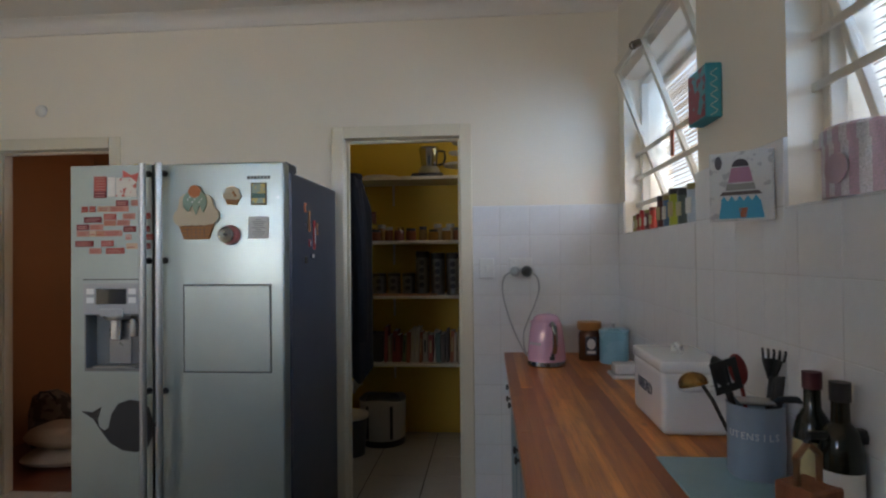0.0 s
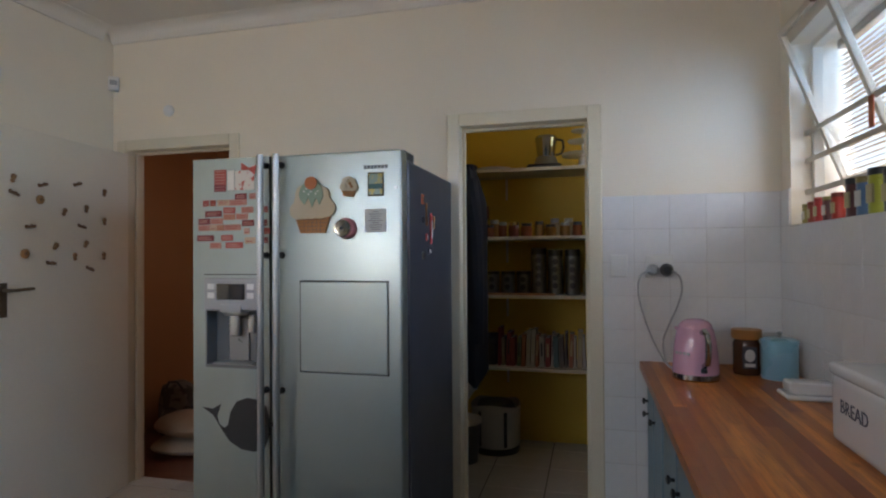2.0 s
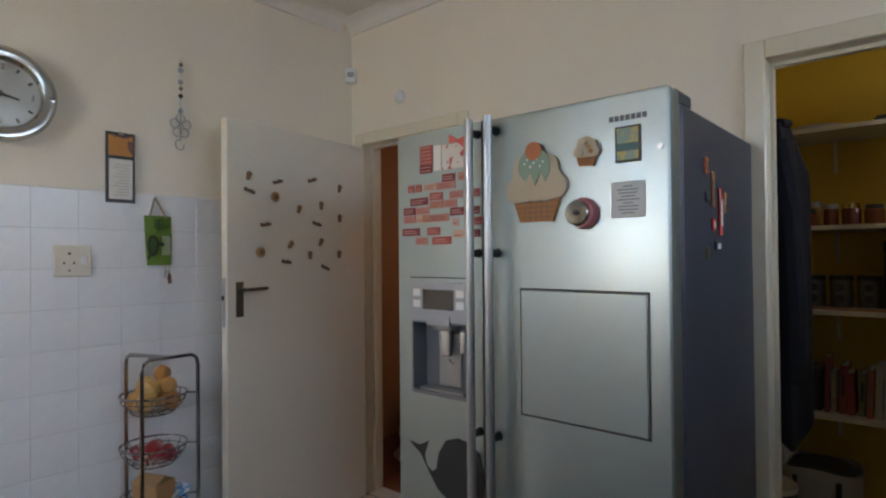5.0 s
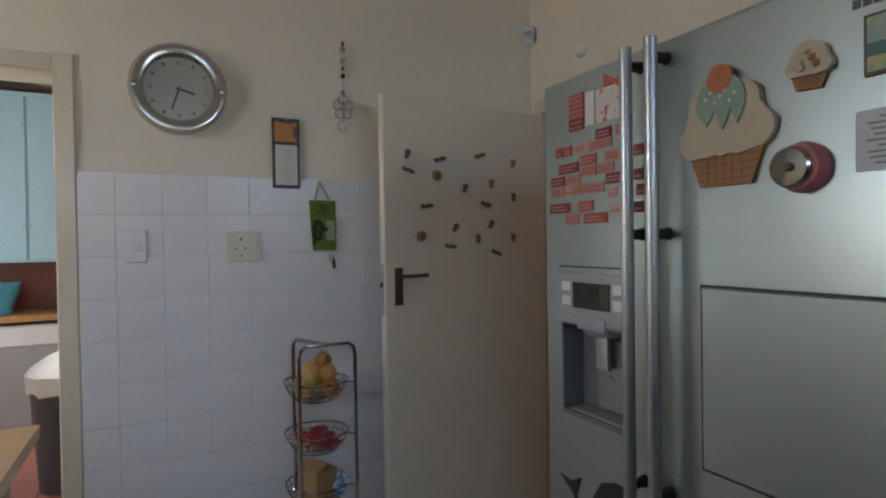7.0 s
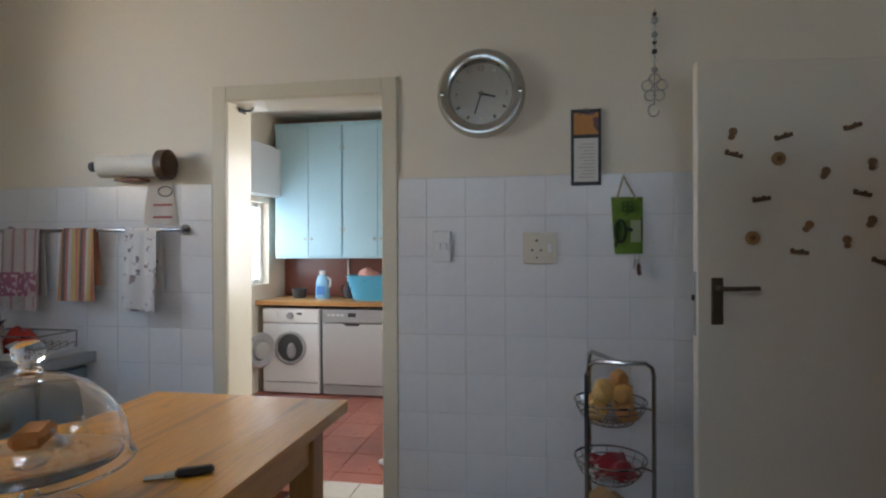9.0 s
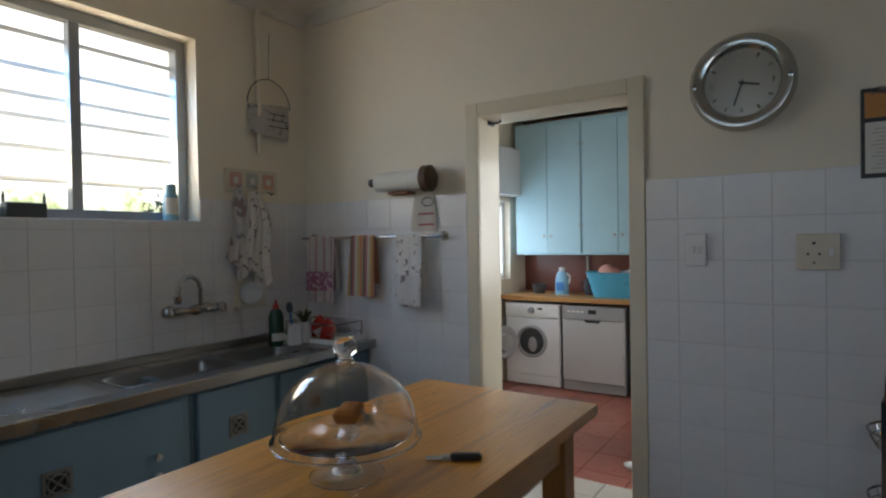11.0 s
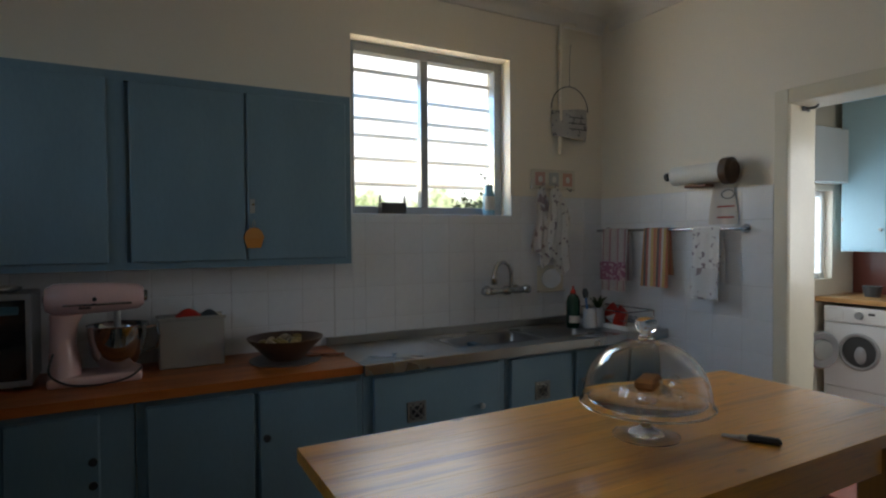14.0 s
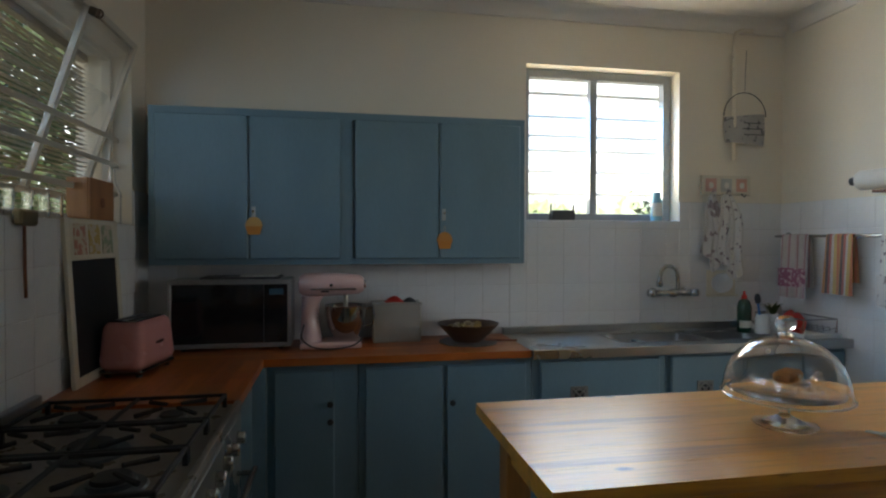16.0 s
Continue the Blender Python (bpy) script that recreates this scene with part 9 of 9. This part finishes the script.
wm, w = appliance("washing_machine", 2.735, 3.335, "white front-loading washing machine with its round door open", "enamel")
part("front_panel", boxes((0.004, w - 0.004, 0.0, 0.02, 0.12, 0.7), bev=0.005), "enamel", wm)
part("kick_panel", boxes((0.004, w - 0.004, 0.004, 0.02, 0.014, 0.112), bev=0.004), "enamel", wm)
ctl = part("control_panel", boxes((0.004, w - 0.004, -0.006, 0.02, 0.71, 0.845), bev=0.005), "white", wm)
part("dial", turned(lathe(bmesh.new(), [(0, 0), (0.034, 0), (0.03, 0.025), (0, 0.027)], 24), Matrix.Translation((0.3, -0.006, 0.78)) @ Matrix.Rotation(radians(90), 4, "X")), "grey", ctl)
part("display", boxes((0.37, 0.42, -0.008, -0.006, 0.79, 0.81)), "black", ctl)
part("drawer", boxes((0.03, 0.17, -0.009, -0.006, 0.735, 0.825), bev=0.003), "white", ctl)
part("porthole_ring", turned(lathe(bmesh.new(), [(0.135, 0.0), (0.165, 0.0), (0.165, 0.014), (0.15, 0.022), (0.135, 0.014)], 40), Matrix.Translation((0.3, 0.0, 0.46)) @ Matrix.Rotation(radians(90), 4, "X")), "grey", wm, "grey rubber and metal porthole ring")
part("drum", turned(lathe(bmesh.new(), [(0.136, 0.003), (0.05, 0.005), (0, 0.005)], 40), Matrix.Translation((0.3, 0.0, 0.46)) @ Matrix.Rotation(radians(90), 4, "X")), "dark_grey", wm)
part("washing", turned(lathe(bmesh.new(), [(0, 0.0), (0.08, 0.0), (0.06, 0.03), (0, 0.045)], 14, sx=0.6), Matrix.Translation((0.31, -0.004, 0.43)) @ Matrix.Rotation(radians(90), 4, "X")), "grey", wm)
pd = part("porthole_door", turned(lathe(bmesh.new(), [(0.1, 0.0), (0.165, 0.0), (0.17, 0.02), (0.155, 0.035), (0.12, 0.03), (0.1, 0.02)], 40), Matrix.Translation((0.13, -0.015, 0.46)) @ Matrix.Rotation(radians(66), 4, "Z") @ Matrix.Translation((-0.17, 0, 0)) @ Matrix.Rotation(radians(90), 4, "X")), "grey", wm, "open round porthole door")
part("door_bowl", turned(lathe(bmesh.new(), [(0.1, 0.012), (0.085, 0.05), (0.05, 0.062), (0, 0.065)], 32), Matrix.Translation((0.13, -0.015, 0.46)) @ Matrix.Rotation(radians(66), 4, "Z") @ Matrix.Translation((-0.17, 0, 0)) @ Matrix.Rotation(radians(90), 4, "X")), "bottle_glass", pd)

dw, w = appliance("dishwasher", 3.365, 3.985, "silver dishwasher with a dark display", "grey")
part("door", boxes((0.004, w - 0.004, 0.0, 0.02, 0.11, 0.71), bev=0.006), surf("dishwasher_steel", (0.58, 0.6, 0.62), 0.4, 0.25, var=0.06, big=2, fine=200, relief=0.03), dw)
ctl = part("control_panel", boxes((0.004, w - 0.004, -0.004, 0.02, 0.72, 0.845), bev=0.005), "grey", dw)
part("display", boxes((0.27, 0.35, -0.0055, -0.004, 0.775, 0.815)), "black", ctl)
for k in range(4):
    part("button", boxes((0.06 + k * 0.045, 0.09 + k * 0.045, -0.0055, -0.004, 0.785, 0.8)), "white", ctl)
part("grip", prism(bmesh.new(), [(0.22, 0.712), (0.4, 0.712), (0.37, 0.688), (0.25, 0.688)], -0.002, 0.004), "black", dw)
part("kick_panel", boxes((0.01, w - 0.01, 0.012, 0.02, 0.014, 0.1)), "grey", dw)
fz, w = appliance("chest_freezer", 4.03, 4.65, "white undercounter appliance beside the dishwasher", "enamel")
part("door", boxes((0.004, w - 0.004, 0.0, 0.02, 0.05, 0.68), bev=0.006), "grey", fz)
part("top_panel", boxes((0.004, w - 0.004, -0.002, 0.02, 0.69, 0.84), bev=0.005), "enamel", fz)


def tall_unit(y0, doors):
    t = thing("laundry_cabinet", pose(-6.0, y0, 1.262, 0, 0, 90), "pale blue painted laundry wall cupboard with two tall doors", "cabinet", "laundry cupboards")
    w, h = doors * 0.373, 1.41
    part("body", boxes((0, w, 0.022, 0.37, 0, h), bev=0.002), "pale_blue", t)
    part("face_frame", boxes((0, w, 0.008, 0.022, 0, 0.03), (0, w, 0.008, 0.022, h - 0.05, h), (0, 0.02, 0.008, 0.022, 0.03, h - 0.05), (w - 0.02, w, 0.008, 0.022, 0.03, h - 0.05)), "pale_blue", t)
    for k in range(doors):
        d = part("door", boxes((k * 0.373 + 0.009 - 0.006 * k, (k + 1) * 0.373 - 0.001 - 0.007 * k, -0.01, 0.008, 0.022, h - 0.04), bev=0.003), "pale_blue", t)
        kx = k * 0.373 + (0.34 if k == 0 else 0.04)
        part("door_knob", turned(lathe(bmesh.new(), [(0, 0), (0.007, 0), (0.007, 0.014), (0.016, 0.018), (0.013, 0.028), (0, 0.03)], 12), Matrix.Translation((kx, -0.01, 0.2)) @ rx), "handle_steel", d)
        for hz in (0.28, 1.12):
            part("hinge", boxes(((k * 0.373 + 0.012 if k == 0 else 0.746 - 0.03), (k * 0.373 + 0.024 if k == 0 else 0.746 - 0.018), -0.013, -0.01, hz, hz + 0.04)), "handle_steel", d)


for y0 in (2.735, 3.483, 4.231):
    tall_unit(y0, 2)
solid("splash_panel", boxes((LX0, LX0 + 0.02, LY0 + 0.01, 5.0, 0.85, 1.26)), surf("dark_red_tile", (0.2, 0.045, 0.025), 0.4, var=0.15, big=4, fine=50, relief=0.1, coat=0.2), "dark red-brown splash panel behind the laundry worktop", "panel", "structure")
lp = thing("water_pipe", pt(LX0 + 0.04, 3.42, 0.86), "cream water pipe with a branch on the laundry wall", "pipe")
part("riser", rod(bmesh.new(), (0, 0, 0), (0, 0, 0.38), 0.014), "cream", lp)
part("branch", rod(bmesh.new(), (0, 0, 0.12), (0, 0.22, 0.12), 0.012), "cream", lp)
dt = thing("detergent_bottle", pt(-6.02, 3.25, 0.8455, 90), "blue and white detergent bottle with a handle", "bottle")
part("bottle_body", lathe(bmesh.new(), [(0, 0), (0.07, 0), (0.075, 0.02), (0.07, 0.16), (0.05, 0.23), (0.028, 0.25), (0, 0.25)], 28, sy=0.65), flat("detergent_blue", (0.2, 0.42, 0.6), 0.35), dt)
part("cap", lathe(bmesh.new(), [(0.03, 0.248), (0.03, 0.285), (0, 0.287)], 18), "white", dt)
part("handle", tube(bmesh.new(), [(0.05, 0, 0.22), (0.085, 0, 0.2), (0.085, 0, 0.14), (0.062, 0, 0.11)], 0.011, 8), "white", dt)
part("paper_label", boxes((-0.045, 0.045, -0.05, -0.044, 0.04, 0.13), bev=0.004), "bright_blue", dt)
tb = thing("laundry_basin", pt(-6.0, 3.86, 0.8455), "translucent blue plastic basin full of washing", "basin")
flat("blue_plastic", (0.08, 0.38, 0.56), 0.3)
bm = bmesh.new()
ring = lambda a, b, z: [bm.verts.new((a * math.copysign(abs(math.cos(q * math.pi / 16)) ** 0.5, math.cos(q * math.pi / 16)), b * math.copysign(abs(math.sin(q * math.pi / 16)) ** 0.5, math.sin(q * math.pi / 16)), z)) for q in range(32)]
rings = [ring(0.15, 0.24, 0), ring(0.19, 0.31, 0.24), ring(0.2, 0.32, 0.245), ring(0.19, 0.31, 0.25), ring(0.185, 0.303, 0.238), ring(0.145, 0.235, 0.012)]
for a, b in zip(rings, rings[1:]):
    for q in range(32):
        bm.faces.new((a[q], a[(q + 1) % 32], b[(q + 1) % 32], b[q]))
bm.faces.new(rings[0][::-1]), bm.faces.new(rings[-1])
part("basin", bm, "blue_plastic", tb)
for k, (x, y, r, c) in enumerate(((0.02, -0.1, 0.12, "coral_cloth"), (0.0, 0.12, 0.11, "white_cloth"), (-0.03, 0.0, 0.1, "white_cloth"))):
    flat("coral_cloth", (0.6, 0.3, 0.26), 0.95), flat("white_cloth", (0.6, 0.58, 0.56), 0.95)
    bm = bmesh.new()
    bmesh.ops.create_icosphere(bm, subdivisions=3, radius=r)
    for v in bm.verts:
        v.co += v.co.normalized() * 0.03 * noise.noise(v.co * 14 + Vector((k, 0, 0)))
        v.co += Vector((x, y, 0.2 if k == 0 else 0.16))
    part("washing", bm, c, tb)
wb2 = thing("small_bowl", pt(-6.05, 2.98, 0.8455), "dark stone bowl on the laundry worktop", "bowl")
part("bowl", lathe(bmesh.new(), [(0, 0), (0.06, 0), (0.08, 0.1), (0.074, 0.1), (0.055, 0.01), (0, 0.01)], 24), "dark_grey", wb2)
jg = thing("dark_jug", pt(-6.1, 3.52, 0.8455), "dark round jug beside the blue basin", "jug")
part("jug", lathe(bmesh.new(), [(0, 0), (0.05, 0), (0.065, 0.07), (0.045, 0.15), (0.05, 0.17), (0.04, 0.165), (0, 0.16)], 20), "ink", jg)
part("jug_handle", tube(bmesh.new(), [(0, -0.05, 0.14), (0, -0.09, 0.12), (0, -0.09, 0.07), (0, -0.06, 0.05)], 0.008, 6), "ink", jg)

bn = thing("dustbin", pt(-4.4, 4.69, LZ), "dark grey plastic dustbin with a white bag over its rim", "bin")
part("bin_body", lathe(bmesh.new(), [(0, 0), (0.165, 0), (0.21, 0.7), (0.2, 0.7), (0.155, 0.02), (0, 0.02)], 32), "dark_grey", bn)
part("bin_rim", lathe(bmesh.new(), [(0.212, 0.66), (0.222, 0.67), (0.222, 0.7), (0.205, 0.705)], 32), "dark_grey", bn)
bm = lathe(bmesh.new(), [(0.224, 0.6), (0.226, 0.705), (0.19, 0.74), (0.1, 0.8), (0.03, 0.84), (0, 0.84)], 32)
for v in bm.verts:
    v.co += Vector((noise.noise(v.co * 11), noise.noise(v.co * 11 + Vector((3, 0, 0))), noise.noise(v.co * 11 + Vector((0, 3, 0))))) * 0.022
part("bin_bag", bm, "white_cloth", bn, "white plastic bag")
ds = thing("door_stop", pt(-4.1, 4.5, LZ), "small white dish on the laundry floor", "dish")
part("dish", lathe(bmesh.new(), [(0, 0), (0.05, 0), (0.07, 0.025), (0.064, 0.025), (0.046, 0.006), (0, 0.006)], 24), "enamel", ds)


def curtain(x0, x1, y, z0, z1, mat, label):
    t = thing("curtain", pt(x0, y, z0), label, "curtain", "laundry curtains")
    part("curtain_cloth", cloth(lambda u, v: ((x1 - x0) * u, 0.022 * math.sin(26 * u + 2 * v), (z1 - z0) * v), 40, 6, 0.003), mat, t)
    part("curtain_rod", rod(bmesh.new(), (-0.03, 0, z1 - z0), (x1 - x0 + 0.03, 0, z1 - z0), 0.008), "handle_steel", t)


curtain(-5.0, -4.55, LY0 + 0.06, 0.95, 2.1, "cream_cloth", "gathered cream curtain beside the laundry window")
rb = thing("wall_cupboard", pt(-6.0, LY0 + 0.002, 1.9), "small white wall box over the laundry window", "cupboard")
part("box_body", boxes((0, 0.75, 0, 0.14, 0, 0.5), bev=0.004), "enamel", rb)
part("box_side", boxes((-0.004, 0.0, 0.0, 0.145, 0.0, 0.5)), "dark_grey", rb)
hk2 = thing("door_hook", pose(-2.86, LD0 + 0.013, 2.0), "dark metal hook on the door frame", "hook")
part("hook_plate", boxes((-0.03, 0.03, 0.0, 0.006, 0.0, 0.022), bev=0.002), "dark_grey", hk2)
part("hook_arm", tube(bmesh.new(), [(0, 0.004, 0.012), (0, 0.04, 0.01), (0, 0.055, 0.016), (0, 0.058, 0.03)], 0.006, 8), "dark_grey", hk2)
# ---------------------------------------------------------------- garden seen through the windows
def tree(x, y, h, seed):
    r = random.Random(seed)
    t = thing("garden_tree", pt(x, y, -0.32), "leafy green garden tree in sunlight", "tree", "garden trees")
    bm = tube(bmesh.new(), [(0, 0, 0), (0.05, 0.02, h * 0.25), (-0.03, 0.05, h * 0.5), (0.04, 0, h * 0.8)], 0.09, 8)
    ends = []
    for k in range(9):
        a, z0 = r.uniform(0, 6.28), h * r.uniform(0.25, 0.7)
        l = h * r.uniform(0.22, 0.4)
        e = (l * math.cos(a), l * math.sin(a), z0 + l * r.uniform(0.4, 0.9))
        tube(bm, [(0, 0, z0), (e[0] * 0.5, e[1] * 0.5, z0 + (e[2] - z0) * 0.35), e], 0.03, 6)
        ends += [e, (e[0] * 0.6, e[1] * 0.6, z0 + (e[2] - z0) * 0.6)]
    part("trunk", bm, "bark", t)
    verts, faces = [], []
    for e in ends + [(0, 0, h * 0.85), (0.1, 0.1, h)]:
        for _ in range(170):
            d = Vector((r.gauss(0, 1), r.gauss(0, 1), r.gauss(0, 0.8))) * h * 0.085
            c = Vector(e) + d
            u = Vector((r.gauss(0, 1), r.gauss(0, 1), r.gauss(0, 1))).normalized()
            w = u.orthogonal().normalized()
            s = r.uniform(0.03, 0.06)
            n = len(verts)
            verts += [c - u * s * 1.6, c + w * s * 0.7, c + u * s * 1.6, c - w * s * 0.7]
            faces.append((n, n + 1, n + 2, n + 3))
    me = bpy.data.meshes.new("crown")
    me.from_pydata([tuple(v) for v in verts], [], faces)
    me.materials.append(M["leaf"])
    c = new("crown", me)
    c.parent = t


for x, y, h, s in ((-0.9, -3.5, 1.75, 1), (-3.9, -5.2, 1.95, 2), (-6.4, -3.2, 2.6, 4), (6.6, 2.4, 2.4, 5), (3.5, 0.7, 4.6, 7), (4.6, -1.2, 5.4, 8), (3.0, -0.8, 4.0, 9), (6.0, 0.2, 6.0, 10)):
    tree(x, y, h, s)


# ---------------------------------------------------------------- tiles, each a piece of its wall or floor
def tile_mesh(name, w, d, t, mat, bev=0.0012):
    """A tile lying in x and y with its face up."""
    return mesh_of(name, box(bmesh.new(), -w / 2, w / 2, -d / 2, d / 2, 0, t, bev), mat, 30)


TT = 0.011


def tiled(wall, spans, origin, fix, turn, flip, z_top, z_bottom, mat="tile"):
    """Glazed tiles in rows down from z_top. spans: stretches along the wall (a, b, z_low, z_high)."""
    owner = bpy.data.objects[wall]
    whole = {}
    g = 0.0018
    rows = int((z_top - z_bottom) / TILE) + 1
    for a, b, lo, hi in spans:
        bed = bmesh.new()
        if turn in (0, 180):
            box(bed, a, b, min(fix, fix + flip * 0.0092), max(fix, fix + flip * 0.0092), lo, hi)
        else:
            box(bed, min(fix, fix + flip * 0.0092), max(fix, fix + flip * 0.0092), a, b, lo, hi)
        part("grout_bed", bed, "grout", owner)
        k0, k1 = int(math.floor((a - origin) / TILE)), int(math.ceil((b - origin) / TILE))
        for r in range(rows):
            z1, z0 = z_top - r * TILE, z_top - (r + 1) * TILE
            z1c, z0c = min(z1, hi), max(z0, lo)
            if z1c - z0c < 0.02:
                continue
            for k in range(k0, k1):
                u0, u1 = max(a, origin + k * TILE), min(b, origin + (k + 1) * TILE)
                if u1 - u0 < 0.015:
                    continue
                key = (round(u1 - u0, 3), round(z1c - z0c, 3))
                if key not in whole:
                    whole[key] = tile_mesh("tile", key[0] - g, key[1] - g, TT, mat)
                t = new("tile", whole[key])
                t.parent = owner
                uc, zc = (u0 + u1) / 2, (z0c + z1c) / 2
                t.matrix_basis = (pose(uc, fix, zc, 90 + random.uniform(-0.25, 0.25), random.uniform(-0.25, 0.25), turn) if turn in (0, 180) else pose(fix, uc, zc, 90 + random.uniform(-0.25, 0.25), random.uniform(-0.25, 0.25), turn))


tiled("wall_north", [(PD1 + 0.056, E - TT, 0.0, TOP)], E, N, 0, -1, TOP, 0.0)
tiled("wall_east", [(S, EB0, CHS, TOP), (EB0, EB1, CHN, ESILL - 0.006), (EB1, EA0, CHN, TOP), (EA0, EA1, CHN, ESILL - 0.006), (EA1, N, CHN, TOP)], N, E, -90, -1, TOP, CHN)
tiled("wall_south", [(W + TT, SW0, CHS, TOP), (SW0, SW1, CHS, SSILL - 0.006), (SW1, UX0 + 0.02, CHS, TOP), (UX0 + 0.02, E - TT, CHS, UZ0 - 0.003)], W, S, 180, 1, TOP, CHS)
tiled("wall_west", [(S, LD0 - 0.056, 0.35, TOP), (LD1 + 0.056, N, 0.0, TOP)], S, W, 90, 1, TOP, 0.0)


def floor_tiles(owner, x0, x1, y0, y1, z, pitch, ox, oy, mat, skip=None):
    g, made = 0.006, {}
    for i in range(int(math.floor((x0 - ox) / pitch)), int(math.ceil((x1 - ox) / pitch))):
        for j in range(int(math.floor((y0 - oy) / pitch)), int(math.ceil((y1 - oy) / pitch))):
            a, b = max(x0, ox + i * pitch), min(x1, ox + (i + 1) * pitch)
            c, d = max(y0, oy + j * pitch), min(y1, oy + (j + 1) * pitch)
            if b - a < 0.03 or d - c < 0.03:
                continue
            key = (round(b - a, 3), round(d - c, 3))
            if key not in made:
                made[key] = tile_mesh("floor_tile", key[0] - g, key[1] - g, 0.006, mat, 0.0015)
            t = new("floor_tile", made[key])
            t.parent = owner
            t.matrix_basis = pose((a + b) / 2, (c + d) / 2, z - 0.006, random.uniform(-0.08, 0.08), random.uniform(-0.08, 0.08), 0)


floor_tiles(floor, W, E, S, N, 0.0, 0.36, -0.155, 6.99, "floor_tile")
floor_tiles(floor, -3.6, W, LD0, LD1, 0.0, 0.36, -0.155, 6.99, "floor_tile")
floor_tiles(floor, PD0, PD1, N, N2, 0.0, 0.36, -0.155, 6.99, "floor_tile")
floor_tiles(floor, HD0, HD1, N, N2, 0.0, 0.36, -0.155, 6.99, "floor_tile")
floor_tiles(pantry_floor, PX0, PX1, N2, PY1, 0.0, 0.36, -0.155, 7.115, "floor_tile")
floor_tiles(laundry_floor, LX0, -3.6, LY0, LY1, LZ, 0.33, -3.6, 4.2, "red_floor")
